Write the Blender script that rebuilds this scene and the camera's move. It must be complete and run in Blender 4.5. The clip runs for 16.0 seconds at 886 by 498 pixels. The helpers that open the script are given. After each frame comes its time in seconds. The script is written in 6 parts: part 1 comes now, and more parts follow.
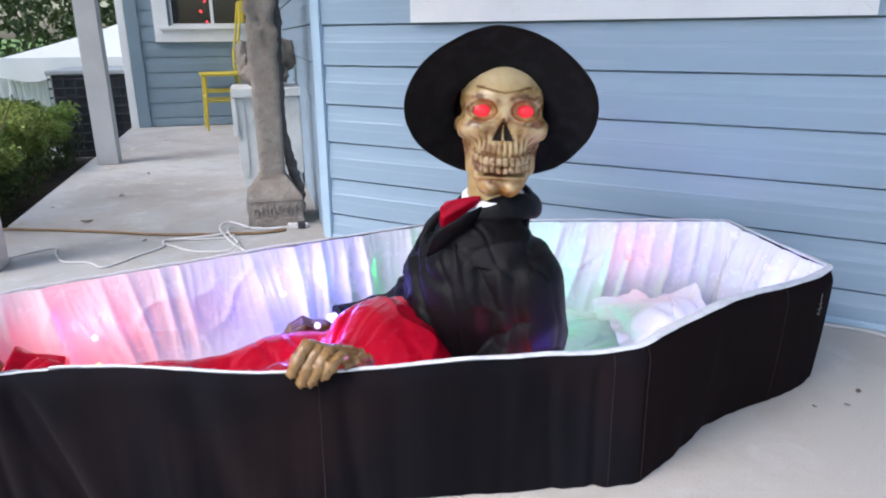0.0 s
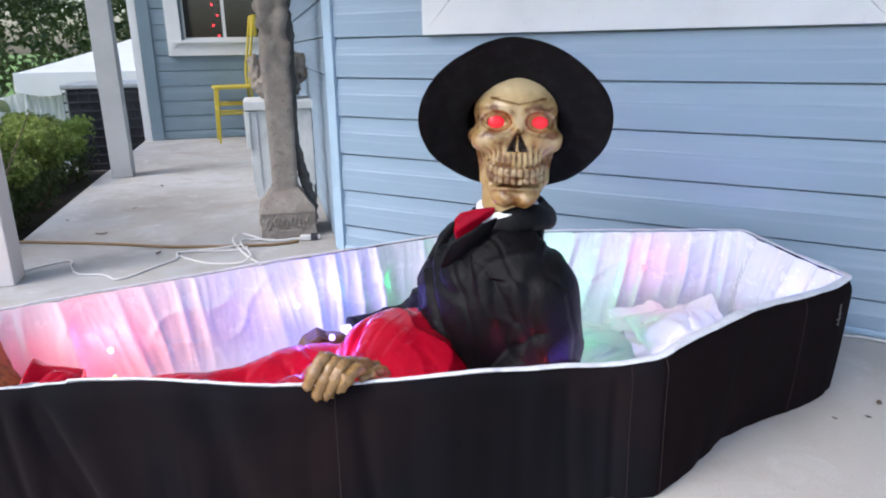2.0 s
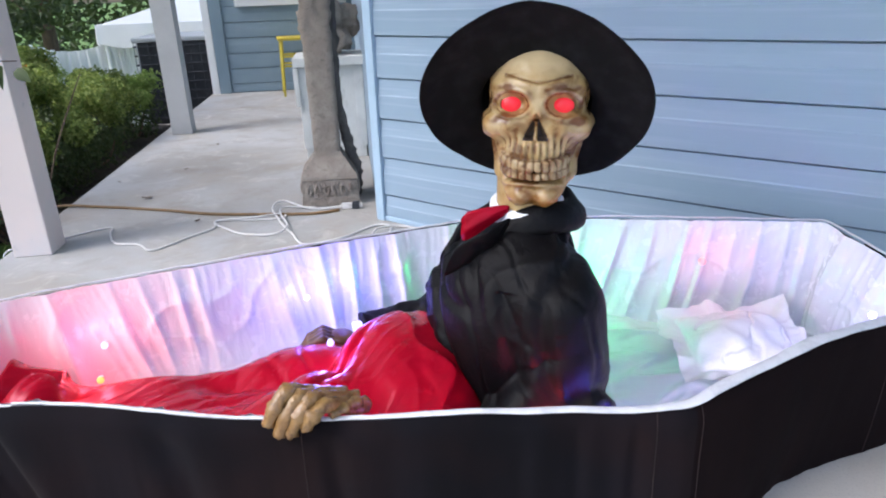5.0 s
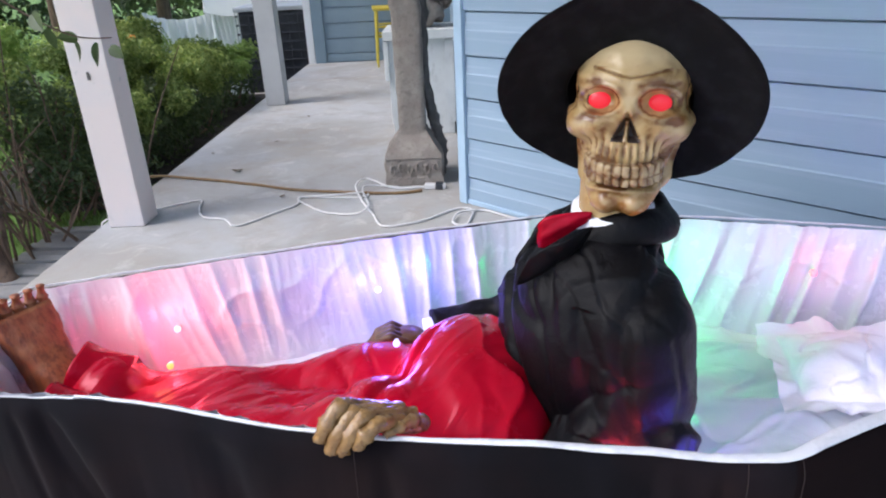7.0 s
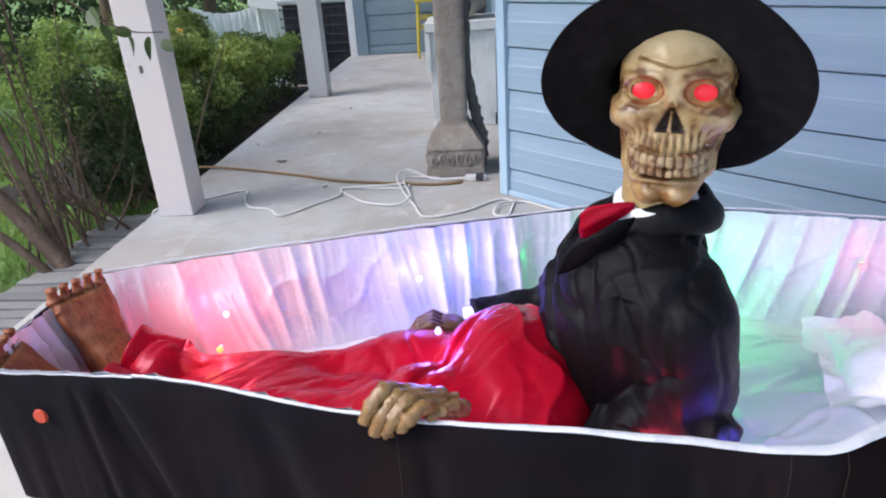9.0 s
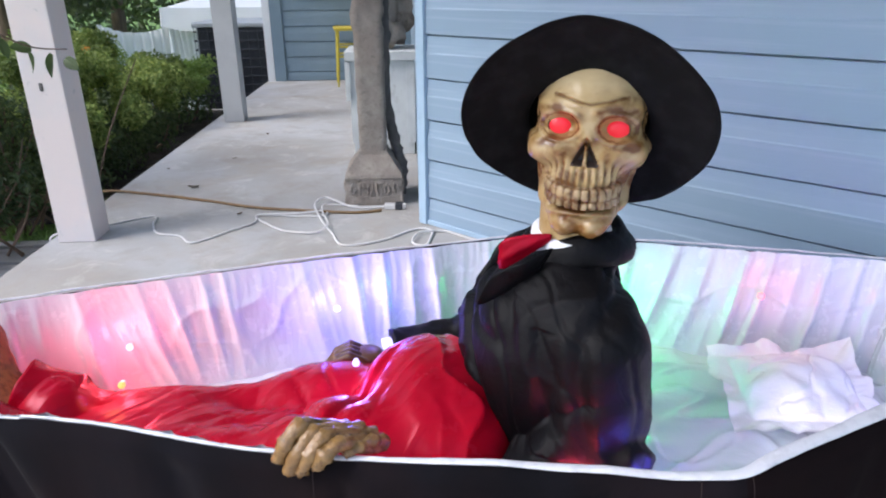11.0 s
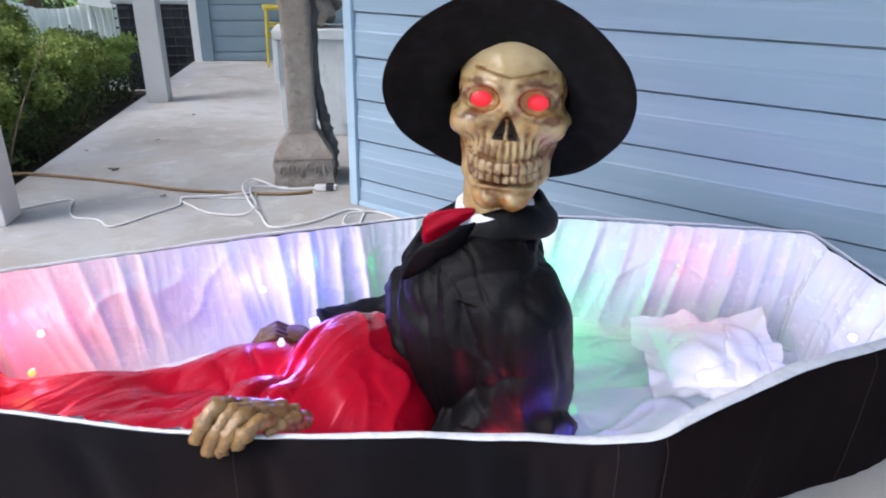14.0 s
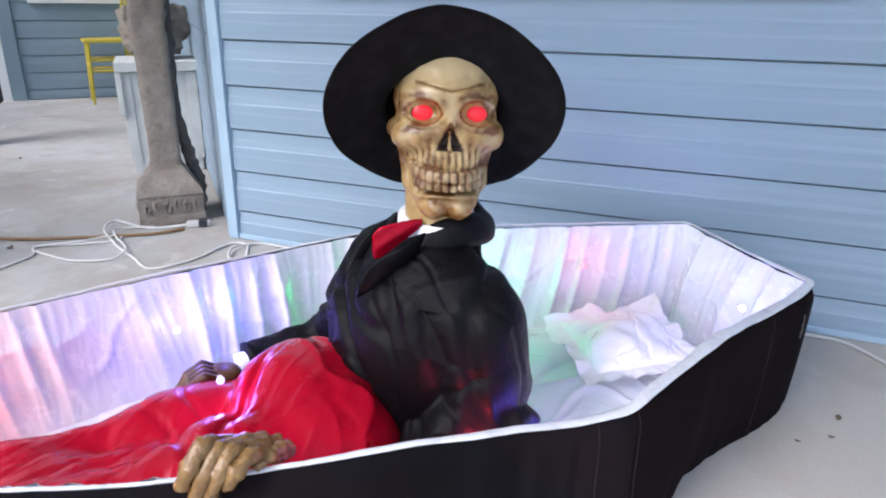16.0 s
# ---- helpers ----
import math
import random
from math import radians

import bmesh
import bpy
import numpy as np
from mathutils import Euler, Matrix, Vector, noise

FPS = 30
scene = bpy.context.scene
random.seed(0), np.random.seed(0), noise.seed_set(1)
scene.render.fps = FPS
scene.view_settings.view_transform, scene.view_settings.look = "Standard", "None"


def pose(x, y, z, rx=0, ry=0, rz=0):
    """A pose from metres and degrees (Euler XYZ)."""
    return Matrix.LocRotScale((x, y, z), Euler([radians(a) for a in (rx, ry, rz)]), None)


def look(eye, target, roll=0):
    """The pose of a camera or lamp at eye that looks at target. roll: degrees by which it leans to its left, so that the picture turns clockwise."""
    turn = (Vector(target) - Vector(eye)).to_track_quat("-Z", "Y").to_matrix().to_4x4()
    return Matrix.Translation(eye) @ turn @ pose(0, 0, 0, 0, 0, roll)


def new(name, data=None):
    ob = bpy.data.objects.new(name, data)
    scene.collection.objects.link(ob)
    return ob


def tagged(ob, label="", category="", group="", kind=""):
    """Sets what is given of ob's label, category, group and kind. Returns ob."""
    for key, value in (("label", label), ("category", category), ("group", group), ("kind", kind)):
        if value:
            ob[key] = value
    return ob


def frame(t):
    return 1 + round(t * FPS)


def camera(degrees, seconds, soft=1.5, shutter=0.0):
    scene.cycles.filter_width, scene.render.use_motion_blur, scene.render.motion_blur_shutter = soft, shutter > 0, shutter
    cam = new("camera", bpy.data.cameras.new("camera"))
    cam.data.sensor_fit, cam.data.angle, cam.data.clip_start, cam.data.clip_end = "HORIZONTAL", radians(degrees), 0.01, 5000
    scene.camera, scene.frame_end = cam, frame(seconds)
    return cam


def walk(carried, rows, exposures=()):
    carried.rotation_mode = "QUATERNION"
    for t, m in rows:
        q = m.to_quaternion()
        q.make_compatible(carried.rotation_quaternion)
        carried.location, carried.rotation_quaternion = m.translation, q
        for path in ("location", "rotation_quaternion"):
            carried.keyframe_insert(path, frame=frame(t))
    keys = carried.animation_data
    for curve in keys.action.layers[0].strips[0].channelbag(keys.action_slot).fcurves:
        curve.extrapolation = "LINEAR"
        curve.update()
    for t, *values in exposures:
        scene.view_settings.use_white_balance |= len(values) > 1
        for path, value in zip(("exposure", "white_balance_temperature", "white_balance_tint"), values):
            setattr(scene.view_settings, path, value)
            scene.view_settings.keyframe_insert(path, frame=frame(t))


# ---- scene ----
cam = camera(66.2, 16.0, soft=2.0)
PATH = [
    (0, (0.059, -0.001, 0.748), (-0.886, 1.656, 0.147), -0.4),
    (0.5, (0.055, 0.003, 0.745), (-0.905, 1.652, 0.147), -0.9),
    (1, (0.052, 0.002, 0.742), (-0.92, 1.645, 0.146), -1.0),
    (1.5, (0.045, 0.003, 0.746), (-0.925, 1.65, 0.155), -0.8),
    (2, (0.05, -0.003, 0.749), (-0.925, 1.647, 0.178), -0.9),
    (2.5, (0.048, 0.004, 0.745), (-0.923, 1.659, 0.179), -1.0),
    (3, (0.047, -0.005, 0.748), (-0.92, 1.65, 0.178), -1.2),
    (5.5, (0.053, 0.316, 0.791), (-1.164, 1.717, 0.045), -1.9),
    (6, (0.045, 0.353, 0.796), (-1.223, 1.706, 0.048), -1.3),
    (6.5, (0.019, 0.349, 0.805), (-1.23, 1.708, 0.034), -1.5),
    (7, (0.013, 0.335, 0.806), (-1.314, 1.607, 0.018), -2.8),
    (7.5, (0.019, 0.324, 0.803), (-1.368, 1.513, -0.012), -3.9),
    (8, (0.023, 0.319, 0.805), (-1.403, 1.459, -0.012), -4.5),
    (10.5, (0.015, 0.319, 0.81), (-1.276, 1.648, 0.057), -1.2),
    (11, (0.013, 0.324, 0.808), (-1.237, 1.701, 0.073), -0.5),
    (11.5, (0.012, 0.317, 0.809), (-1.198, 1.738, 0.091), -0.1),
    (12, (0.009, 0.318, 0.809), (-1.164, 1.773, 0.096), 0.0),
    (12.5, (0.011, 0.329, 0.807), (-1.152, 1.785, 0.08), -0.1),
    (13, (0.017, 0.331, 0.805), (-1.128, 1.794, 0.065), 0.3),
    (13.5, (0.031, 0.339, 0.798), (-1.111, 1.8, 0.047), 1.2),
    (14, (0.031, 0.338, 0.792), (-1.07, 1.817, 0.016), 0.8),
    (14.5, (-0.026, 0.306, 0.788), (-0.944, 1.905, 0.011), 0.6),
    (15, (-0.075, 0.273, 0.786), (-0.892, 1.925, 0.01), 0.4),
    (15.5, (-0.093, 0.242, 0.776), (-0.838, 1.946, 0.04), 0.6),
    (16, (-0.102, 0.23, 0.773), (-0.812, 1.967, 0.079), 0.6),
]
walk(cam, [(t, look(eye, target, roll)) for t, eye, target, roll in PATH], [(0, 0.99, 5850, 12), (3.2, 0.99, 5850, 12), (8, 0.88, 5850, 12), (10.5, 0.88, 5850, 12), (16, 0.95, 5850, 12)])

# ---- light ----
world = bpy.data.worlds.new("sky")
scene.world = world
world.use_nodes = True
wn = world.node_tree
sky = wn.nodes.new("ShaderNodeTexSky")
sky.sky_type = "NISHITA"
sky.sun_disc = False
SUN_UP, SUN_ROUND = 48.0, 205.0
sky.sun_elevation, sky.sun_rotation = radians(SUN_UP), radians(SUN_ROUND)
sky.air_density, sky.dust_density, sky.ozone_density = 1.2, 3.0, 1.0
wn.links.new(sky.outputs[0], wn.nodes["Background"].inputs[0])
wn.nodes["Background"].inputs[1].default_value = 0.15
sun = bpy.data.lights.new("sun", "SUN")
sun.energy, sun.angle, sun.color = 1.2, radians(25), (1.0, 0.96, 0.9)
sun_lamp = new("sun", sun)
a, e = radians(SUN_ROUND), radians(SUN_UP)
sun_lamp.matrix_world = look((0, 0, 0), (-math.sin(a) * math.cos(e), -math.cos(a) * math.cos(e), -math.sin(e)))


# ---- materials ----
def srgb(r, g, b):
    return tuple(((c / 12.92) if c <= 0.04045 else ((c + 0.055) / 1.055) ** 2.4) for c in (r, g, b)) + (1.0,)


class Mat:
    """A node material with a Principled shader and a few helpers."""

    def __init__(self, name, colour, rough=0.6, metal=0.0, spec=0.5):
        self.m = bpy.data.materials.new(name)
        self.m.use_nodes = True
        self.t = self.m.node_tree
        self.b = self.t.nodes["Principled BSDF"]
        self.b.inputs["Base Color"].default_value = colour
        self.b.inputs["Roughness"].default_value = rough
        self.b.inputs["Metallic"].default_value = metal
        self.b.inputs["Specular IOR Level"].default_value = spec
        self.colour = colour
        self.tail = None
        self.bumped = None

    def node(self, kind, **values):
        n = self.t.nodes.new(kind)
        for k, v in values.items():
            n.inputs[k].default_value = v
        return n

    def link(self, a, b):
        self.t.links.new(a, b)
        return self

    def coords(self, scale=(1, 1, 1), obj=True, rot=0.0):
        c = self.t.nodes.new("ShaderNodeTexCoord")
        m = self.t.nodes.new("ShaderNodeMapping")
        m.inputs["Scale"].default_value = scale
        m.inputs["Rotation"].default_value = (0, 0, rot)
        self.link(c.outputs["Object" if obj else "Generated"], m.inputs["Vector"])
        return m.outputs[0]

    def noise(self, scale, detail=4.0, rough=0.55, stretch=(1, 1, 1), warp=0.0, rot=0.0):
        n = self.node("ShaderNodeTexNoise", Scale=scale, Detail=detail, Roughness=rough, Distortion=warp)
        self.link(self.coords(stretch, rot=rot), n.inputs["Vector"])
        return n.outputs["Fac"]

    def ramp(self, fac, lo, hi):
        r = self.t.nodes.new("ShaderNodeMapRange")
        r.inputs["From Min"].default_value, r.inputs["From Max"].default_value = lo, hi
        self.link(fac, r.inputs["Value"])
        return r.outputs[0]

    def tint(self, fac, colour, lo=0.45, hi=0.65, amount=1.0):
        """Mixes a second colour in where fac lies above lo."""
        mix = self.t.nodes.new("ShaderNodeMix")
        mix.data_type = "RGBA"
        f = self.t.nodes.new("ShaderNodeMath")
        f.operation, f.inputs[1].default_value = "MULTIPLY", amount
        self.link(self.ramp(fac, lo, hi), f.inputs[0]).link(f.outputs[0], mix.inputs[0])
        if self.tail is None:
            mix.inputs[6].default_value = self.colour
        else:
            self.link(self.tail, mix.inputs[6])
        mix.inputs[7].default_value = colour
        self.tail = mix.outputs[2]
        self.link(self.tail, self.b.inputs["Base Color"])
        return self

    def pieces(self, colour, amount=0.5):
        """Object by object another mix of the two colours."""
        info = self.t.nodes.new("ShaderNodeObjectInfo")
        return self.tint(info.outputs["Random"], colour, 0.0, 1.0, amount)

    def islands(self, colour, amount=0.5):
        info = self.t.nodes.new("ShaderNodeNewGeometry")
        return self.tint(info.outputs["Random Per Island"], colour, 0.0, 1.0, amount)

    def bump(self, fac, strength=0.3, distance=0.002):
        n = self.node("ShaderNodeBump", Strength=strength, Distance=distance)
        self.link(fac, n.inputs["Height"])
        if self.bumped is not None:
            self.link(self.bumped, n.inputs["Normal"])
        self.bumped = n.outputs[0]
        self.link(self.bumped, self.b.inputs["Normal"])
        return self

    def roughness(self, fac, lo, hi):
        r = self.t.nodes.new("ShaderNodeMapRange")
        r.inputs["To Min"].default_value, r.inputs["To Max"].default_value = lo, hi
        self.link(fac, r.inputs["Value"]).link(r.outputs[0], self.b.inputs["Roughness"])
        return self

    def set(self, **values):
        for k, v in values.items():
            self.b.inputs[k.replace("_", " ")].default_value = v
        return self


def rgb(r, g, b):
    return (r, g, b, 1.0)


m = Mat("blue siding", rgb(0.268, 0.362, 0.465), 0.42)
m.tint(m.noise(3.0, 5, stretch=(0.4, 1, 1)), rgb(0.305, 0.402, 0.503), 0.4, 0.65, 0.7)
m.tint(m.noise(60, 4, stretch=(0.03, 1, 1)), rgb(0.40, 0.48, 0.59), 0.50, 0.74, 0.55)
m.tint(m.noise(9, 6), rgb(0.27, 0.36, 0.44), 0.62, 0.8, 0.35)
m.pieces(rgb(0.305, 0.402, 0.503), 0.25)
m.bump(m.noise(140, 3, stretch=(0.05, 1, 1)), 0.25, 0.001).roughness(m.noise(20, 3), 0.35, 0.55)
SIDING = m.m

# end wall siding: the blue siding's hue, about a third darker
m = Mat("darker blue siding", rgb(0.17, 0.235, 0.29), 0.5)
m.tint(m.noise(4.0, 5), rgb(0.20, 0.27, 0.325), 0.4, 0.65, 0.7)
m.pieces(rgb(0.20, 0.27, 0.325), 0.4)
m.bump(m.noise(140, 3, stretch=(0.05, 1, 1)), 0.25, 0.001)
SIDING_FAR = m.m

m = Mat("blue trim", rgb(0.40, 0.53, 0.66), 0.45)
m.tint(m.noise(12, 5), rgb(0.33, 0.44, 0.55), 0.5, 0.75, 0.5)
TRIM_BLUE = m.m

m = Mat("white paint", rgb(0.74, 0.75, 0.76), 0.45)
m.tint(m.noise(5, 5), rgb(0.64, 0.65, 0.67), 0.45, 0.7, 0.6).tint(m.noise(30, 4), rgb(0.5, 0.49, 0.47), 0.66, 0.8, 0.4)
m.bump(m.noise(90, 3, stretch=(1, 1, 0.1)), 0.15, 0.001)
WHITE = m.m

m = Mat("chipped white paint", rgb(0.66, 0.67, 0.66), 0.6)
m.tint(m.noise(6, 5, 0.6), rgb(0.52, 0.53, 0.53), 0.42, 0.68, 0.8).tint(m.noise(16, 6, 0.7, stretch=(1, 1, 0.4)), rgb(0.36, 0.35, 0.33), 0.56, 0.72, 0.7)
m.tint(m.noise(55, 4, 0.7), rgb(0.14, 0.12, 0.10), 0.68, 0.76, 0.9)
m.bump(m.noise(60, 4), 0.3, 0.002)
CHIPPED = m.m

m = Mat("post paint", rgb(0.75, 0.645, 0.62), 0.5)
m.tint(m.noise(4, 5), rgb(0.64, 0.62, 0.63), 0.44, 0.66, 0.7).tint(m.noise(26, 5), rgb(0.30, 0.31, 0.32), 0.66, 0.78, 0.5)
m.bump(m.noise(60, 4, stretch=(1, 1, 0.15)), 0.25, 0.001)
POST = m.m

m = Mat("grey post paint", rgb(0.47, 0.475, 0.48), 0.55)
m.tint(m.noise(5, 5), rgb(0.40, 0.40, 0.41), 0.42, 0.66, 0.7).tint(m.noise(26, 5), rgb(0.24, 0.24, 0.25), 0.66, 0.78, 0.5)
m.bump(m.noise(60, 4, stretch=(1, 1, 0.15)), 0.25, 0.001)
POST_GREY = m.m

m = Mat("concrete", rgb(0.355, 0.335, 0.31), 0.85)
m.tint(m.noise(1.3, 6, 0.6, warp=0.6), rgb(0.44, 0.443, 0.448), 0.40, 0.62, 0.9)
m.tint(m.noise(5, 6, 0.65), rgb(0.30, 0.265, 0.225), 0.50, 0.72, 0.8)
# the slab's open front: brighter daylight put into a sandy, lighter colour, uneven border
along_ = m.node("ShaderNodeVectorMath")
along_.operation, along_.inputs[1].default_value = "DOT_PRODUCT", (-0.7071, 0.7071, 0.0)
m.link(m.coords(), along_.inputs[0])
edge_ = m.node("ShaderNodeMath")
edge_.operation = "ADD"
m.link(along_.outputs["Value"], edge_.inputs[0]).link(m.noise(1.1, 5, 0.6), edge_.inputs[1])
m.tint(edge_.outputs[0], rgb(0.56, 0.51, 0.455), 2.6, 1.5, 0.85)
m.tint(m.noise(3.2, 6, 0.65, warp=0.5), rgb(0.40, 0.345, 0.28), 0.50, 0.70, 0.55)
m.tint(m.noise(6.5, 6, 0.7, warp=0.8), rgb(0.62, 0.60, 0.57), 0.55, 0.70, 0.5)
m.tint(m.noise(17, 5, 0.7), rgb(0.24, 0.23, 0.21), 0.66, 0.8, 0.6)
m.tint(m.noise(240, 3), rgb(0.30, 0.29, 0.27), 0.55, 0.75, 0.5)
m.bump(m.noise(160, 5, 0.7), 0.35, 0.002).bump(m.noise(9, 4), 0.25, 0.006)
CONCRETE = m.m

m = Mat("cast stone", rgb(0.34, 0.285, 0.245), 0.9)
m.tint(m.noise(14, 6), rgb(0.45, 0.395, 0.345), 0.42, 0.65, 0.8).tint(m.noise(45, 5, 0.7), rgb(0.17, 0.15, 0.13), 0.54, 0.72, 0.7)
m.tint(m.noise(160, 4, 0.75), rgb(0.14, 0.125, 0.11), 0.55, 0.7, 0.6).tint(m.noise(5, 5, 0.6), rgb(0.27, 0.24, 0.22), 0.5, 0.7, 0.5)
m.bump(m.noise(110, 6, 0.8), 1.0, 0.010).bump(m.noise(22, 4), 0.5, 0.012)
STONE = m.m

m = Mat("dark stone", rgb(0.12, 0.11, 0.105), 0.9)
m.tint(m.noise(25, 6), rgb(0.2, 0.18, 0.165), 0.45, 0.7, 0.8)
m.bump(m.noise(60, 6, 0.75), 0.8, 0.008)
STONE_DARK = m.m

m = Mat("yellow paint", rgb(0.50, 0.39, 0.035), 0.5)
m.tint(m.noise(18, 5), rgb(0.5, 0.42, 0.06), 0.45, 0.7, 0.6)
YELLOW = m.m

m = Mat("black coffin cloth", rgb(0.0048, 0.0043, 0.0058), 0.86, spec=0.08)
# paler upright streaks: sheen of the wrinkles put into the colour
m.tint(m.noise(7, 5, stretch=(1, 1, 0.15)), rgb(0.0115, 0.0105, 0.0145), 0.42, 0.66, 0.6)
m.tint(m.noise(2.2, 4), rgb(0.017, 0.0085, 0.0085), 0.54, 0.74, 0.7)
m.tint(m.noise(420, 3, 0.7), rgb(0.03, 0.029, 0.034), 0.62, 0.8, 0.35)
m.bump(m.noise(700, 2), 0.35, 0.0008).bump(m.noise(14, 4, stretch=(1, 1, 0.2)), 0.22, 0.008)
m.set(Sheen_Weight=0.025, Sheen_Roughness=0.4)
BLACK = m.m

m = Mat("brown-black coffin cloth", rgb(0.0085, 0.0050, 0.0054), 0.9, spec=0.06)
m.tint(m.noise(9, 5, stretch=(1, 1, 0.2)), rgb(0.0150, 0.0080, 0.0082), 0.45, 0.7, 0.7)
m.tint(m.noise(420, 3, 0.7), rgb(0.022, 0.016, 0.017), 0.62, 0.8, 0.35)
m.bump(m.noise(700, 2), 0.35, 0.0008).bump(m.noise(10, 4, stretch=(1, 1, 0.3)), 0.2, 0.008)
BLACK_HEAD = m.m
m = Mat("reddish thread", rgb(0.020, 0.0085, 0.008), 0.85)
m.tint(m.noise(30, 4, stretch=(1, 1, 0.3)), rgb(0.010, 0.006, 0.006), 0.45, 0.65, 0.9)
SEAM = m.m

m = Mat("suit cloth", rgb(0.0036, 0.0032, 0.0040), 0.50, spec=0.14)
m.tint(m.noise(12, 5), rgb(0.0075, 0.0068, 0.008), 0.45, 0.7, 0.8)
m.tint(m.noise(380, 3, 0.7), rgb(0.016, 0.015, 0.018), 0.6, 0.8, 0.4)
m.bump(m.noise(900, 2), 0.4, 0.0008).bump(m.noise(30, 4, 0.55, warp=1.2), 0.5, 0.005)
SUIT = m.m

m = Mat("black felt", rgb(0.005, 0.0045, 0.0045), 0.95, spec=0.15)
m.tint(m.noise(30, 5), rgb(0.013, 0.012, 0.013), 0.45, 0.7, 0.8)
m.bump(m.noise(500, 3), 0.5, 0.001).bump(m.noise(20, 4), 0.3, 0.004)
m.set(Sheen_Weight=0.015, Sheen_Roughness=0.7)
FELT = m.m

m = Mat("white satin", rgb(0.80, 0.79, 0.83), 0.24, spec=0.9)
m.tint(m.noise(7, 4), rgb(0.70, 0.69, 0.75), 0.42, 0.7, 0.7)
m.bump(m.noise(26, 3, 0.5, stretch=(1, 1, 0.3), warp=1.0), 0.45, 0.006).bump(m.noise(75, 3, 0.55, warp=1.2), 0.2, 0.0018).bump(m.noise(900, 2), 0.06, 0.0004)
m.roughness(m.noise(30, 3), 0.18, 0.34)
m.set(Sheen_Weight=0.12, Sheen_Roughness=0.3, Coat_Weight=0.35, Coat_Roughness=0.16)
SATIN = m.m

m = Mat("white satin sheet", rgb(0.68, 0.70, 0.73), 0.22, spec=0.8)
m.tint(m.noise(5, 4), rgb(0.60, 0.62, 0.67), 0.42, 0.7, 0.7)
m.bump(m.noise(9, 3, 0.5, warp=1.2), 0.5, 0.010).bump(m.noise(900, 2), 0.06, 0.0004)
m.set(Coat_Weight=0.3, Coat_Roughness=0.12)
SHEET = m.m

m = Mat("white piping", rgb(0.71, 0.70, 0.74), 0.5)
m.tint(m.noise(40, 4), rgb(0.55, 0.54, 0.58), 0.48, 0.66, 0.8)
m.bump(m.noise(60, 4), 0.5, 0.004)
PIPING = m.m

m = Mat("white cotton", rgb(0.88, 0.87, 0.89), 0.6)
m.tint(m.noise(20, 4), rgb(0.80, 0.79, 0.83), 0.45, 0.7, 0.6)
m.bump(m.noise(45, 5, 0.6, warp=0.8), 0.4, 0.004)
COTTON = m.m

m = Mat("red satin", rgb(0.37, 0.0025, 0.017), 0.30, spec=0.30)
m.tint(m.noise(9, 4), rgb(0.27, 0.0015, 0.011), 0.42, 0.68, 0.8)
# long soft folds across the legs, fine weave
m.bump(m.noise(24, 2, 0.5, stretch=(1, 0.22, 0.5), warp=0.6, rot=radians(-46)), 0.55, 0.012).bump(m.noise(60, 2, 0.5, stretch=(1, 0.3, 0.5), warp=1.0, rot=radians(-20)), 0.2, 0.003).bump(m.noise(420, 2, stretch=(1, 1, 0.2)), 0.12, 0.0006)
m.roughness(m.noise(24, 3), 0.20, 0.32)
m.set(Specular_Tint=rgb(1.0, 0.38, 0.52))
RED_SATIN = m.m

m = Mat("aged bone", rgb(0.40, 0.265, 0.105), 0.27, spec=0.5)
m.tint(m.noise(16, 4, 0.55), rgb(0.50, 0.36, 0.17), 0.38, 0.62, 0.8)
m.tint(m.noise(36, 6, 0.65, warp=0.8), rgb(0.24, 0.115, 0.03), 0.54, 0.72, 0.6)
m.tint(m.noise(90, 5, 0.7), rgb(0.16, 0.085, 0.03), 0.62, 0.76, 0.5)
gold_ = m.node("ShaderNodeAttribute")
gold_.attribute_name = "gilding"
m.tint(gold_.outputs["Fac"], rgb(0.33, 0.145, 0.024), 0.0, 1.0, 0.9)
# ivory on teeth and forehead, highlights painted on the raised bone
ivory_ = m.node("ShaderNodeAttribute")
ivory_.attribute_name = "ivory"
m.tint(ivory_.outputs["Fac"], rgb(0.60, 0.48, 0.29), 0.0, 1.0, 0.85)
# brown wash, with the shade of the skull's hollows in the same colour
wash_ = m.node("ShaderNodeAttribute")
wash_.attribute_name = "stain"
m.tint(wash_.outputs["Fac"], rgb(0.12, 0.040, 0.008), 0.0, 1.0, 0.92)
m.bump(m.noise(120, 5, 0.6), 0.25, 0.0015).bump(m.noise(40, 3), 0.2, 0.003)
BONE = m.m

m = Mat("stained bone and shaded glove", rgb(0.075, 0.032, 0.010), 0.4)
m.tint(m.noise(60, 5), rgb(0.16, 0.085, 0.03), 0.45, 0.7, 0.8)
m.bump(m.noise(120, 5, 0.6), 0.3, 0.002)
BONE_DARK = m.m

m = Mat("dark nose cavity", rgb(0.025, 0.014, 0.01), 0.6)
m.tint(m.noise(60, 4), rgb(0.06, 0.03, 0.016), 0.45, 0.7, 0.8)
CAVITY = m.m

m = Mat("painted latex", rgb(0.24, 0.125, 0.042), 0.19, spec=0.8)
m.tint(m.noise(40, 5), rgb(0.33, 0.19, 0.065), 0.42, 0.65, 0.8).tint(m.noise(90, 5, 0.7), rgb(0.10, 0.05, 0.02), 0.52, 0.7, 0.8)
m.bump(m.noise(110, 5, 0.6), 0.7, 0.004).bump(m.noise(45, 3, stretch=(0.5, 1, 1)), 0.4, 0.005)
LATEX = m.m

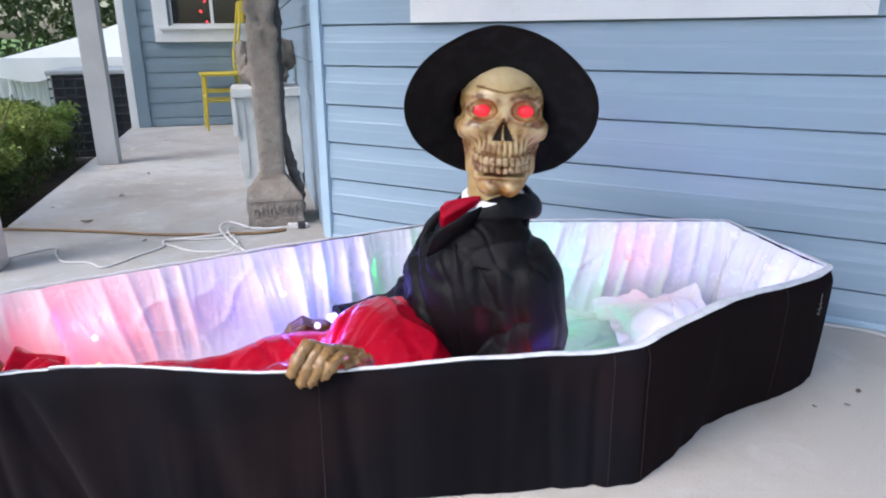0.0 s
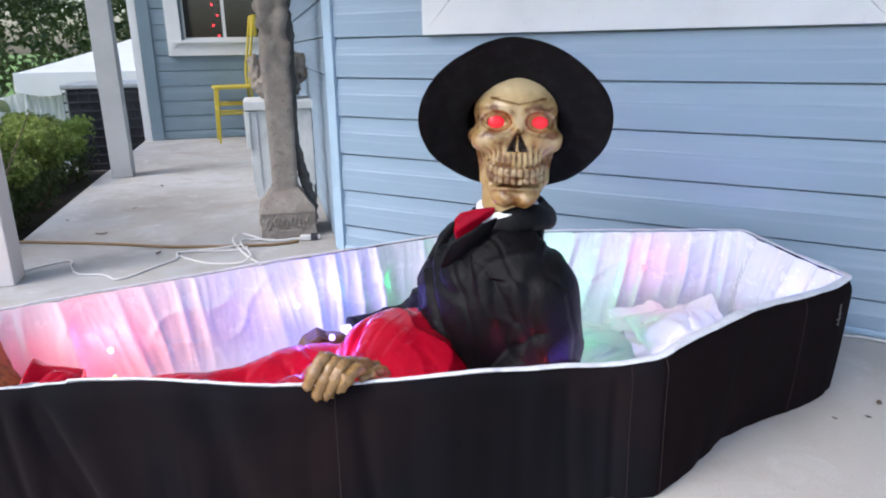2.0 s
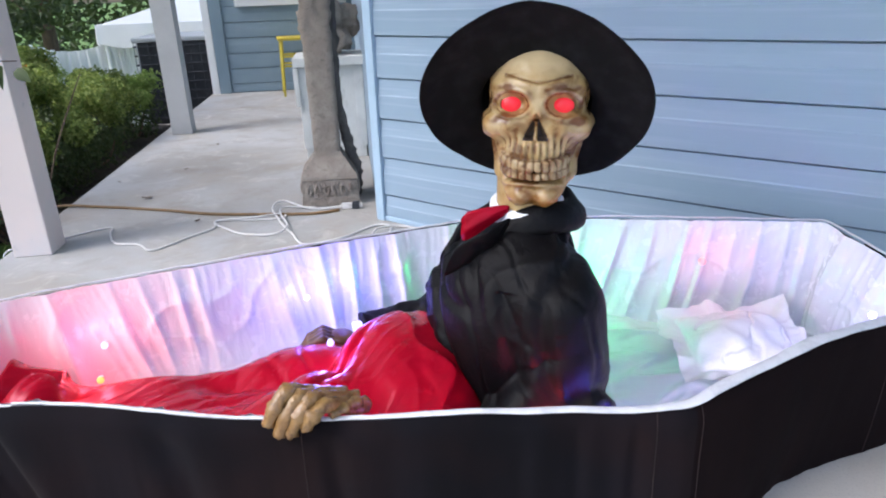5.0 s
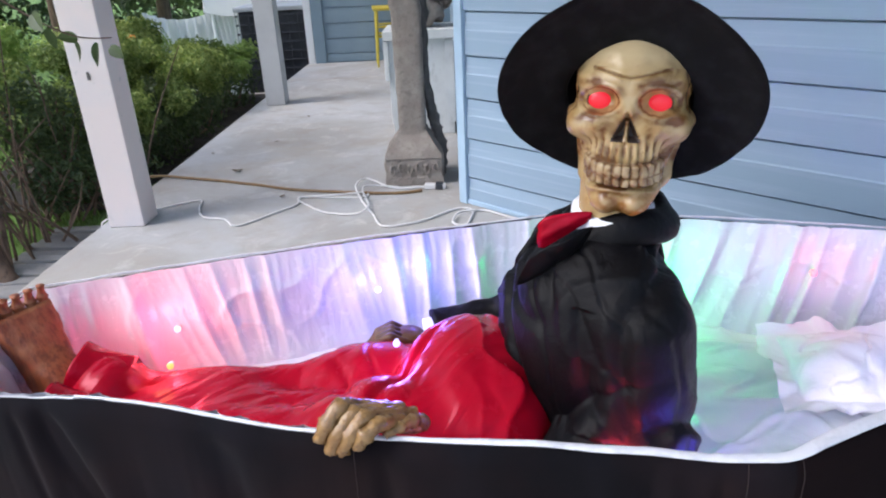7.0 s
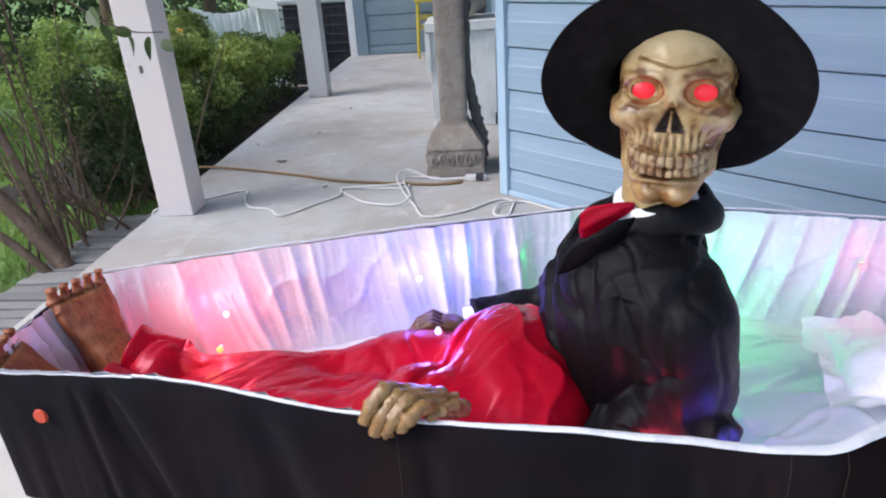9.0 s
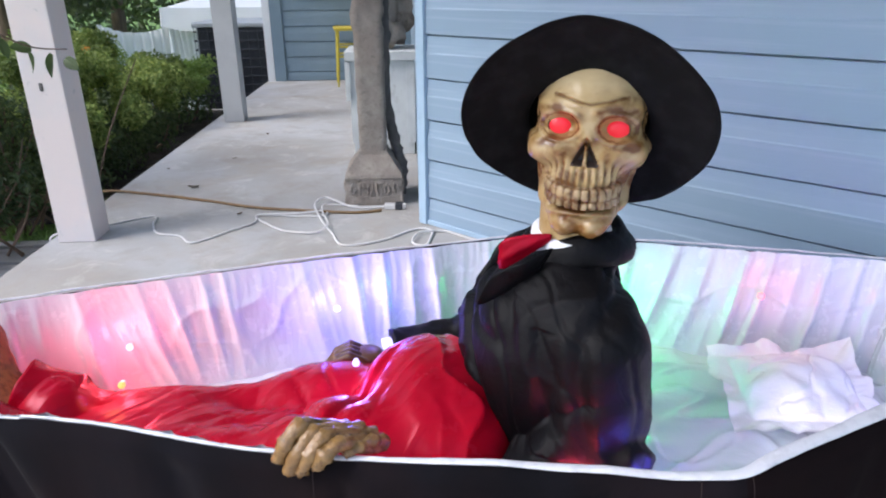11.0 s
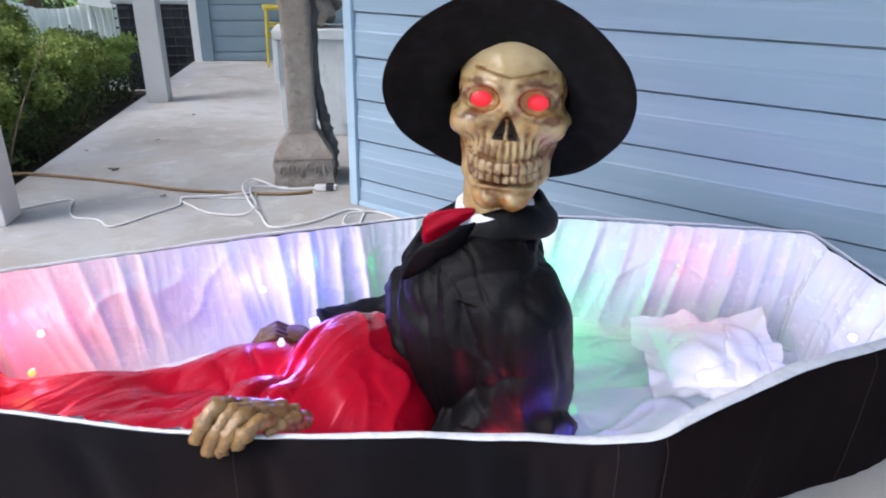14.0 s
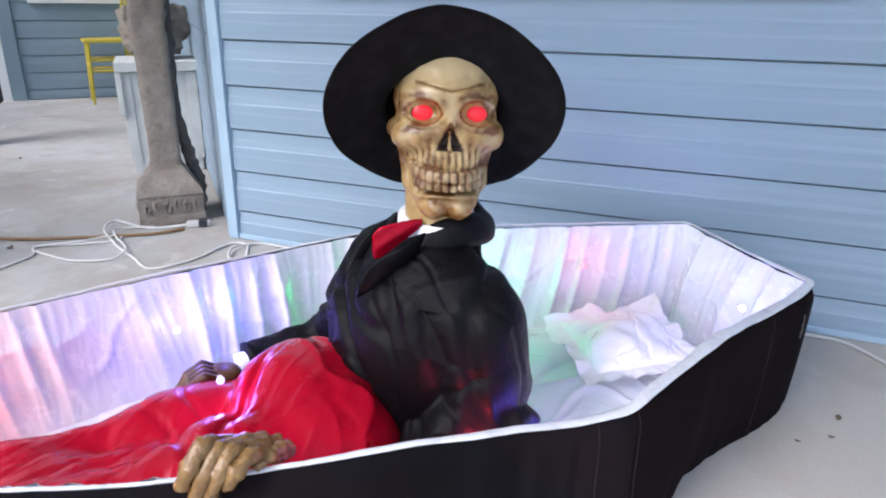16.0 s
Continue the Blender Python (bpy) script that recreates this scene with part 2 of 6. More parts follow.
m = Mat("rust latex", rgb(0.33, 0.10, 0.035), 0.5)
m.tint(m.noise(120, 5, stretch=(1, 1, 0.2)), rgb(0.16, 0.045, 0.018), 0.45, 0.65, 0.8).tint(m.noise(25, 5), rgb(0.42, 0.19, 0.08), 0.5, 0.7, 0.6)
m.bump(m.noise(150, 5, 0.6, stretch=(1, 1, 0.2)), 0.6, 0.004)
LATEX_RED = m.m


def glow(name, colour, strength, base=None):
    g = Mat(name, base or rgb(*colour), 0.35)
    g.set(Emission_Color=rgb(*colour), Emission_Strength=strength)
    return g.m


EYE = glow("red eye lens", (1.0, 0.02, 0.04), 0.30, rgb(0.45, 0.01, 0.015))
m = Mat("brown cord", rgb(0.20, 0.115, 0.045), 0.5)
m.tint(m.noise(30, 3), rgb(0.26, 0.16, 0.07), 0.45, 0.7, 0.6)
CORD_BROWN = m.m
CORD_WHITE = Mat("white cord", rgb(0.66, 0.64, 0.63), 0.45).m
m = Mat("dark grille", rgb(0.035, 0.037, 0.045), 0.5, 0.2)
m.tint(m.noise(14, 4), rgb(0.06, 0.062, 0.072), 0.45, 0.7, 0.7)
GRILLE = m.m
m = Mat("galvanised", rgb(0.42, 0.44, 0.46), 0.45, 0.5)
GALV = m.m
m = Mat("bark", rgb(0.13, 0.085, 0.06), 0.9)
m.tint(m.noise(18, 6, stretch=(1, 1, 0.2)), rgb(0.22, 0.15, 0.105), 0.42, 0.66, 0.8).tint(m.noise(60, 5), rgb(0.05, 0.035, 0.025), 0.55, 0.72, 0.8)
m.bump(m.noise(50, 6, 0.7, stretch=(1, 1, 0.2)), 0.8, 0.008)
BARK = m.m


def leafy(name, a, b, c):
    """Leaf paint with a share of light let through."""
    g = Mat(name, rgb(*a), 0.5)
    g.islands(rgb(*b), 0.9).tint(g.noise(1.7, 4), rgb(*c), 0.45, 0.65, 0.7)
    let = g.t.nodes.new("ShaderNodeBsdfTranslucent")
    mix = g.t.nodes.new("ShaderNodeMixShader")
    mix.inputs[0].default_value = 0.35
    g.link(g.tail, let.inputs["Color"]).link(g.b.outputs[0], mix.inputs[1]).link(let.outputs[0], mix.inputs[2])
    g.link(mix.outputs[0], g.t.nodes["Material Output"].inputs["Surface"])
    return g.m


TENT = leafy("tent cloth", (0.88, 0.88, 0.88), (0.88, 0.88, 0.89), (0.82, 0.82, 0.83))
# hedges take LEAF for sunlit tops and LEAF_DARK for their shaded insides
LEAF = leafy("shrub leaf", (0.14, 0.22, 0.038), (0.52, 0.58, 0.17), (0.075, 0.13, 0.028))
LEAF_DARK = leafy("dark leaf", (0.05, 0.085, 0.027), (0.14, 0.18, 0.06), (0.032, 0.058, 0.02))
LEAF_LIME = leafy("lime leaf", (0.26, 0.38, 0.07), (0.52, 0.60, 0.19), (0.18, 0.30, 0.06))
GRASS = leafy("grass blade", (0.22, 0.36, 0.07), (0.38, 0.50, 0.14), (0.15, 0.26, 0.06))
MULCH = Mat("dark mulch", rgb(0.022, 0.017, 0.013), 0.95)
MULCH = MULCH.tint(MULCH.noise(30, 5), rgb(0.05, 0.035, 0.022), 0.45, 0.7, 0.8).bump(MULCH.noise(60, 5), 0.8, 0.01).m
PETAL = Mat("orange petal", rgb(0.75, 0.25, 0.02), 0.6).m
m = Mat("lawn soil", rgb(0.10, 0.17, 0.035), 0.95)
m.tint(m.noise(2, 6), rgb(0.16, 0.27, 0.05), 0.42, 0.62, 0.8).tint(m.noise(12, 6), rgb(0.09, 0.09, 0.035), 0.58, 0.78, 0.5)
m.bump(m.noise(60, 5, 0.7), 0.8, 0.02)
LAWN = m.m
m = Mat("paving brick", rgb(0.27, 0.26, 0.25), 0.9)
m.pieces(rgb(0.16, 0.155, 0.15), 0.8).tint(m.noise(50, 5), rgb(0.16, 0.15, 0.14), 0.55, 0.75, 0.6)
m.bump(m.noise(90, 5), 0.5, 0.004)
PAVER = m.m
m = Mat("dark room", rgb(0.03, 0.025, 0.022), 0.8)
m.tint(m.noise(3, 4), rgb(0.06, 0.045, 0.035), 0.45, 0.65, 0.8)
ROOM = m.m
m = Mat("window glass", rgb(0.9, 0.95, 0.95), 0.02)
m.set(Transmission_Weight=1.0, IOR=1.45)
GLASS = m.m
m = Mat("porch ceiling paint", rgb(0.70, 0.72, 0.74), 0.6)
m.tint(m.noise(4, 4), rgb(0.62, 0.64, 0.67), 0.45, 0.7, 0.6)
CEIL = m.m
DOT = Mat("orange plastic", rgb(0.55, 0.06, 0.025), 0.4).m
m = Mat("leaf litter", rgb(0.15, 0.11, 0.08), 0.8)
LITTER = m.m

# ---- building helpers ----
R2 = math.sqrt(0.5)


def P(p, q, z=0.0):
    """Porch axes: p towards the side wall, q along the porch, away from the coffin."""
    return Vector(((p - q) * R2, (p + q) * R2, z))


PORCH = Matrix(((R2, -R2, 0, 0), (R2, R2, 0, 0), (0, 0, 1, 0), (0, 0, 0, 1)))
COFFIN = Matrix(((0.685, -0.729, 0, -1.26), (0.729, 0.685, 0, 0.456), (0, 0, 1, 0), (0, 0, 0, 1)))


def empty(name, m=None):
    ob = new(name)
    if m is not None:
        ob.matrix_world = m
    return ob


def mesh_of(name, bm, *mats, smooth=False):
    me = bpy.data.meshes.new(name)
    bm.to_mesh(me)
    bm.free()
    for mt in mats:
        me.materials.append(mt)
    if smooth:
        me.shade_smooth()
    return me


def part(name, bm, material, parent=None, label="", smooth=False, m=None):
    ob = new(name, mesh_of(name, bm, *(material if isinstance(material, (list, tuple)) else [material]), smooth=smooth))
    if parent is not None:
        ob.parent = parent
    if m is not None:
        ob.matrix_basis = m
    if label:
        tagged(ob, label)
    return ob


def share(name, me, parent=None, m=None):
    ob = new(name, me)
    ob.parent = parent
    if m is not None:
        ob.matrix_basis = m
    return ob


def arrays(name, verts, faces, material, parent=None, smooth=True, index=None, label=""):
    me = bpy.data.meshes.new(name)
    me.from_pydata([tuple(v) for v in verts], [], [tuple(int(i) for i in f) for f in faces])
    for mt in material if isinstance(material, (list, tuple)) else [material]:
        me.materials.append(mt)
    if index is not None:
        me.polygons.foreach_set("material_index", np.asarray(index, np.int32))
    if smooth:
        me.shade_smooth()
    me.update()
    ob = new(name, me)
    ob.parent = parent
    if label:
        tagged(ob, label)
    return ob


def box(bm, lo, hi, bevel=0.0, m=None):
    """A box from corner to corner, its edges bevelled."""
    r = bmesh.ops.create_cube(bm, size=1.0)
    vs = r["verts"]
    for v in vs:
        v.co = Vector([lo[k] + (v.co[k] + 0.5) * (hi[k] - lo[k]) for k in range(3)])
    if bevel:
        es = list({e for v in vs for e in v.link_edges})
        out = bmesh.ops.bevel(bm, geom=es, offset=bevel, segments=2, affect="EDGES", profile=0.6)
        vs = list({v for f in out["faces"] for v in f.verts} | {v for v in vs if v.is_valid})
    if m is not None:
        bmesh.ops.transform(bm, matrix=m, verts=vs)
    return bm


def boxed(lo, hi, bevel=0.0, m=None):
    return box(bmesh.new(), lo, hi, bevel, m)


def tube(bm, pts, radii, sides=10, cap=True):
    """A round tube along points, of one radius or one for each point."""
    pts = [Vector(p) for p in pts]
    if not hasattr(radii, "__len__"):
        radii = [radii] * len(pts)
    rings = []
    side = None
    for i, p in enumerate(pts):
        d = (pts[min(i + 1, len(pts) - 1)] - pts[max(i - 1, 0)]).normalized()
        if side is None:
            side = d.orthogonal().normalized()
        side = (side - d * side.dot(d)).normalized()
        up = d.cross(side)
        r = float(radii[i])
        rings.append([bm.verts.new(p + r * (math.cos(k * math.tau / sides) * side + math.sin(k * math.tau / sides) * up)) for k in range(sides)])
    for a, b in zip(rings, rings[1:]):
        for k in range(sides):
            bm.faces.new((a[k], a[(k + 1) % sides], b[(k + 1) % sides], b[k]))
    if cap:
        bm.faces.new(rings[0][::-1])
        bm.faces.new(rings[-1])
    return bm


def spline(pts, n=8):
    """Catmull-Rom through the points."""
    pts = [Vector(p) for p in pts]
    out = []
    for i in range(len(pts) - 1):
        a, b, c, d = pts[max(i - 1, 0)], pts[i], pts[i + 1], pts[min(i + 2, len(pts) - 1)]
        for k in range(n):
            t = k / n
            out.append(0.5 * ((2 * b) + (c - a) * t + (2 * a - 5 * b + 4 * c - d) * t * t + (3 * b - a - 3 * c + d) * t ** 3))
    return out + [pts[-1]]


def wavy(p, seed=0, octaves=3, base=1.0):
    """Smooth pseudo-random field over an array of points (n, 3), about -1 to 1."""
    r = np.random.RandomState(seed)
    p = np.asarray(p, float)
    out = np.zeros(len(p))
    total, f, amp = 0.0, base, 1.0
    for _ in range(octaves):
        for _ in range(5):
            d = r.normal(size=3)
            d /= np.linalg.norm(d)
            e = r.normal(size=3)
            e /= np.linalg.norm(e)
            out += amp * np.sin(f * (p @ d) * math.tau + r.rand() * math.tau + 1.3 * np.sin(0.7 * f * (p @ e) * math.tau + r.rand() * 6.28))
        total += amp * 2.2
        f, amp = f * 2.03, amp * 0.5
    return out / total


def grid_faces(nu, nv, closed=False):
    """Faces over nu rows of nv points; closed: the rows are rings."""
    i, j = np.meshgrid(np.arange(nu - 1), np.arange(nv if closed else nv - 1), indexing="ij")
    k = (j + 1) % nv
    return np.stack([i * nv + j, i * nv + k, (i + 1) * nv + k, (i + 1) * nv + j], -1).reshape(-1, 4)


# ---- floor, ground ----
SLAB_EDGE, GROUND = -0.99, -0.16


def ground_height(x, y):
    p, q = (x + y) * R2, (y - x) * R2
    far = np.maximum(np.hypot(np.minimum(p + 0.9, 0), np.maximum(q - 2, 0)) - 4.0, 0)
    return GROUND - 0.02 - 1.1 * (1 - np.exp(-far / 3.0)) + 0.015 * np.sin(3.1 * x + 1) * np.sin(2.7 * y)


xs = np.r_[np.linspace(-9, 4, 90), -14, -22, -40, -90, -300, -900, 8, 20, 60, 300, 900]
ys = np.r_[np.linspace(-4, 9, 90), 13, 20, 40, 90, 300, 900, -8, -20, -60, -300, -900]
xs.sort(), ys.sort()
gx, gy = np.meshgrid(xs, ys, indexing="ij")
gz = ground_height(gx.ravel(), gy.ravel())
gz = np.where((gx.ravel() + gy.ravel()) * R2 > SLAB_EDGE + 0.05, GROUND - 0.05, gz)
ground = arrays("ground", np.stack([gx.ravel(), gy.ravel(), gz], -1), grid_faces(len(xs), len(ys)), LAWN)
tagged(ground, "green lawn and soil beside the porch", "ground", kind="structure")

bm = bmesh.new()
box(bm, (SLAB_EDGE, -6, GROUND - 0.1), (6, 9, 0.0), 0.012, PORCH)
porch = part("floor", bm, CONCRETE)
tagged(porch, "weathered pale grey concrete porch slab", "floor", kind="structure")


# ---- siding ----
def lap_board(length, height, cove, depth=0.016):
    """One course of Dutch-lap siding: a flat face below, a cove that leans back above."""
    slot = 0.0058
    prof = [(-0.004, slot), (depth - 0.001, slot), (depth, slot + 0.001), (depth, height * 0.60), (depth - 0.0034 * cove, height * 0.63), (depth - 0.0090 * cove, height * 0.80),
            (depth - 0.0125 * cove, height), (-0.004, height)]
    bm = bmesh.new()
    ends = [[bm.verts.new((x, -d, z)) for d, z in prof] for x in (0, length)]
    n = len(prof)
    for k in range(n):
        bm.faces.new((ends[0][k], ends[1][k], ends[1][(k + 1) % n], ends[0][(k + 1) % n]))
    bm.faces.new(ends[0][::-1])
    bm.faces.new(ends[1])
    bmesh.ops.recalc_face_normals(bm, faces=bm.faces)
    return bm


def sided_wall(name, m, length, first, course, top, material, label, holes=(), cove=0.55):
    """A wall with its boards along local +x, outside towards local -y. holes: (x0, x1, z0, z1) left open."""
    bm = bmesh.new()
    xs_ = sorted({0, length, *(v for h_ in holes for v in h_[:2])})
    zs_ = sorted({-0.05, top, *(v for h_ in holes for v in h_[2:])})
    for x0, x1 in zip(xs_, xs_[1:]):
        for z0, z1 in zip(zs_, zs_[1:]):
            if not any(h_[0] <= x0 and x1 <= h_[1] and h_[2] <= z0 and z1 <= h_[3] for h_ in holes):
                box(bm, (x0, 0.004, z0), (x1, 0.12, z1))
    wall = part(name, bm, material)
    wall.matrix_world = m
    tagged(wall, label, "wall", kind="structure")
    z = first - course
    made = {}
    while z < top:
        z0, z1 = max(z, 0.002), min(z + course, top)
        spans = [(0, length)]
        for h_ in holes:
            if h_[2] < z1 - 0.01 and h_[3] > z0 + 0.01:
                spans = [s for a_, b_ in spans for s in ((a_, min(b_, h_[0])), (max(a_, h_[1]), b_)) if s[1] - s[0] > 0.01]
        for a_, b_ in spans:
            key = (round(b_ - a_, 3), round(z1 - z0, 3))
            if key not in made:
                made[key] = mesh_of("board", lap_board(key[0], key[1], cove), material)
            share("board", made[key], wall, Matrix.Translation((a_, 0, z0)))
        z += course
    return wall


WALL_TOP = 2.45
MAIN_X0 = -1.59
WIN = (-1.175, 0.115, 0.785, 1.9)  # the white-framed window of the near wall, outside its casing
wall_main = sided_wall("wall_main", Matrix.Translation((MAIN_X0, 2.0, 0)), 5.5, 0.0945, 0.137, WALL_TOP, SIDING,
                       "pale blue horizontal lap siding wall", [(WIN[0] - MAIN_X0 + 0.10, WIN[1] - MAIN_X0 - 0.10, WIN[2] + 0.11, WIN[3] - 0.1)])
# side wall, from the corner along q: local x runs along +q, outside is towards -p
side = Matrix(((-R2, R2, 0, MAIN_X0), (R2, R2, 0, 2.0), (0, 0, 1, 0), (0, 0, 0, 1)))
wall_side = sided_wall("wall_side", side @ Matrix.Translation((0.0, 0.0, 0)), 3.85, 0.10, 0.137, WALL_TOP, SIDING, "pale blue lap siding side wall of the porch", (), 0.4)
# far wall across the porch end, outside towards -q
FAR_Q, FAR_P0 = 6.364, -0.90
far = PORCH @ Matrix.Translation((FAR_P0, FAR_Q, 0))
FAR_HOLE = (0.34, 1.0, 0.84, 1.75)
wall_far = sided_wall("wall_far", far, 1.19, 0.075, 0.126, WALL_TOP, SIDING_FAR, "darker blue lap siding wall across the porch end", [FAR_HOLE], 0.3)


def trim(name, bm, material, label):
    ob = part(name, bm, material)
    return tagged(ob, label, "trim", kind="structure")


bm = bmesh.new()
box(bm, (-0.006, -0.028, 0.001), (0.028, 0.004, WALL_TOP), 0.003, Matrix.Translation((MAIN_X0, 2.0, 0)))
box(bm, (-0.002, -0.024, 0.001), (0.03, 0.004, WALL_TOP), 0.003, side)
trim("corner_trim", bm, TRIM_BLUE, "pale blue corner post of the siding")
trim("corner_trim", boxed((-0.012, -0.03, 0.001), (0.085, 0.003, WALL_TOP), 0.003, far), SIDING_FAR, "wide darker blue corner board")
trim("corner_trim", boxed((-0.075, -0.028, -0.1), (-0.014, 0.2, WALL_TOP), 0.003, far), WHITE, "white painted edge board of the house corner")
trim("base_trim", boxed((0.02, -0.022, 0.001), (5.4, -0.001, 0.018), 0.003, Matrix.Translation((MAIN_X0, 2.0, 0))), TRIM_BLUE, "pale blue starter strip at the wall foot")
# the house goes on behind the far corner, and behind the near wall
bm = bmesh.new()
box(bm, (FAR_P0 - 0.01, FAR_Q + 0.13, -0.3), (FAR_P0 + 0.1, FAR_Q + 2.4, WALL_TOP), 0, PORCH)
tagged(part("wall_return", bm, SIDING_FAR), "darker blue side of the house behind the corner", "wall", kind="structure")
tagged(part("wall_end", boxed((3.912, 1.98, 0), (4.02, 5.0, WALL_TOP)), SIDING), "plain blue end wall of the house", "wall", kind="structure")

# porch roof, unseen, inferred from the posts; front edge placed to admit light
bm = bmesh.new()
box(bm, (-1.15, -0.55, WALL_TOP), (5, 7.2, WALL_TOP + 0.12), 0, PORCH)
tagged(part("ceiling", bm, CEIL), "pale painted porch ceiling", "ceiling", kind="structure")
tagged(part("porch_beam", boxed((-0.96, -0.5, WALL_TOP - 0.2), (-0.80, 6.36, WALL_TOP - 0.002), 0.004, PORCH), POST), "painted beam over the porch posts", "beam", kind="structure")


# ---- posts ----
def porch_post(p, q, label, paint):
    post = empty("porch_post", PORCH @ Matrix.Translation((p, q, 0)))
    bm = boxed((-0.06, -0.06, 0.001), (0.06, 0.06, WALL_TOP - 0.202), 0.004)
    part("shaft", bm, paint, post)
    part("foot_plate", boxed((-0.052, -0.052, 0.0), (0.052, 0.052, 0.004)), GALV, post)
    return tagged(post, label, "post", "porch posts")


post_a = porch_post(-0.883, 2.469, "square white painted porch post with scuffs and a dark knot", POST)
part("knot", boxed((-0.012, -0.063, 0.50), (-0.002, -0.059, 0.525), 0.003, ), STONE_DARK, post_a, "dark dent in the paint")
porch_post(-0.845, 4.557, "square grey painted porch post at the slab edge", POST_GREY)


# ---- windows ----
def mitred(bm, x0, x1, z0, z1, w, t):
    """A picture frame of four mitred boards in the plane y = 0, thickness t towards -y."""
    o, i = [(x0, z0), (x1, z0), (x1, z1), (x0, z1)], [(x0 + w, z0 + w), (x1 - w, z0 + w), (x1 - w, z1 - w), (x0 + w, z1 - w)]
    for k in range(4):
        quad = [o[k], o[(k + 1) % 4], i[(k + 1) % 4], i[k]]
        cx, cz = sum(a_ for a_, _ in quad) / 4, sum(b_ for _, b_ in quad) / 4
        quad = [(a_ + 0.0012 * (1 if a_ < cx else -1), b_ + 0.0012 * (1 if b_ < cz else -1)) for a_, b_ in quad]
        f = [bm.verts.new((a_, -t, b_)) for a_, b_ in quad]
        b = [bm.verts.new((a_, 0, b_)) for a_, b_ in quad]
        bm.faces.new(f)
        bm.faces.new(b[::-1])
        for j in range(4):
            bm.faces.new((f[j], f[(j + 1) % 4], b[(j + 1) % 4], b[j])[::-1])
    bmesh.ops.recalc_face_normals(bm, faces=bm.faces)
    return bm


window_1 = empty("window_1", Matrix.Translation((0, 1.98, 0)))
part("window_frame", mitred(bmesh.new(), *WIN, 0.13, 0.022), WHITE, window_1)
part("sash", mitred(bmesh.new(), WIN[0] + 0.12, WIN[1] - 0.12, WIN[2] + 0.12, WIN[3] - 0.12, 0.05, 0.012), WHITE, window_1, m=Matrix.Translation((0, 0.03, 0)))
pane = part("pane", boxed((WIN[0] + 0.16, 0.03, WIN[2] + 0.16), (WIN[1] - 0.16, 0.034, WIN[3] - 0.16)), GLASS, window_1)
pane.visible_shadow = False
tagged(window_1, "white mitred window casing in the blue wall", "window", kind="structure")
bm = bmesh.new()
box(bm, (WIN[0] - 0.2, 2.9, 0.3), (WIN[1] + 0.2, 3.0, 2.3))
tagged(part("wall_room", bm, ROOM), "dark room wall behind the window", "wall", kind="structure")

window_2 = empty("window_2", far @ Matrix.Translation((0, -0.016, 0)))
part("window_frame", mitred(bmesh.new(), 0.205, 1.13, 0.705, 1.88, 0.115, 0.03), WHITE, window_2)
part("sash", mitred(bmesh.new(), 0.325, 1.01, 0.825, 1.76, 0.03, 0.02), WHITE, window_2, m=Matrix.Translation((0, 0.035, 0)))
part("mullion", boxed((0.66, 0.006, 0.85), (0.685, 0.03, 1.74), 0.002), WHITE, window_2)
pane = part("pane", boxed((0.35, 0.036, 0.85), (0.985, 0.04, 1.74)), GLASS, window_2)
pane.visible_shadow = False
part("window_sill", boxed((0.25, -0.055, 0.806), (1.09, -0.031, 0.832), 0.004), WHITE, window_2)
tagged(window_2, "white painted window with dark panes in the end wall", "window", kind="structure")
bm = bmesh.new()
box(bm, (0.12, 0.9, 0.4), (1.5, 1.0, 2.2), 0, far)
box(bm, (0.10, 0.2, 0.4), (0.12, 1.0, 2.2), 0, far)
tagged(part("wall_room", bm, ROOM), "dark room wall behind the end window", "wall", kind="structure")
RED_BULB = glow("red bulb", (1.0, 0.02, 0.03), 4.0)
string_lights = empty("string_lights", far @ Matrix.Translation((0.0, 0.12, 0)))
bm = bmesh.new()
tube(bm, [(0.60, 0, 0.80), (0.605, 0, 1.1), (0.6, 0, 1.45), (0.61, 0, 1.7)], 0.003, 6)
part("wire", bm, GRILLE, string_lights)
for k in range(8):
    bm = bmesh.new()
    bmesh.ops.create_icosphere(bm, subdivisions=1, radius=0.009)
    part("bulb", bm, RED_BULB, string_lights, m=Matrix.Translation((0.6 + 0.02 * (-1) ** k, 0, 0.87 + 0.085 * k)))
tagged(string_lights, "red string lights hanging inside the dark window", "string lights")

# ---- coffin ----
# Corners of the rim in the coffin's own axes (along, across, height), foot first, round by the near side.
RIM = [(-0.01, -0.152, 0.268), (1.18, -0.398, 0.243), (1.785, -0.190, 0.262), (1.805, 0.172, 0.275), (1.13, 0.402, 0.275), (0.0, 0.172, 0.262)]
BOW = [0.0, 0.0, 0.0, 0.012, 0.035, 0.0]  # how far each side bows outward in its middle
SAG = [0.000, 0.000, 0.004, 0.006, 0.006, 0.004]
# the near rim rises and dips along its length
NEAR_U = [-0.01, 0.06, 0.16, 0.30, 0.39, 0.45, 0.50, 0.56, 0.70, 0.77, 0.87, 0.99, 1.12, 1.18, 1.22, 1.30, 1.42, 1.51, 1.62, 1.72, 1.785]
NEAR_Z = [0.258, 0.259, 0.266, 0.273, 0.269, 0.263, 0.254, 0.247, 0.243, 0.244, 0.250, 0.253, 0.251, 0.260, 0.269, 0.273, 0.281, 0.275, 0.262, 0.257, 0.262]


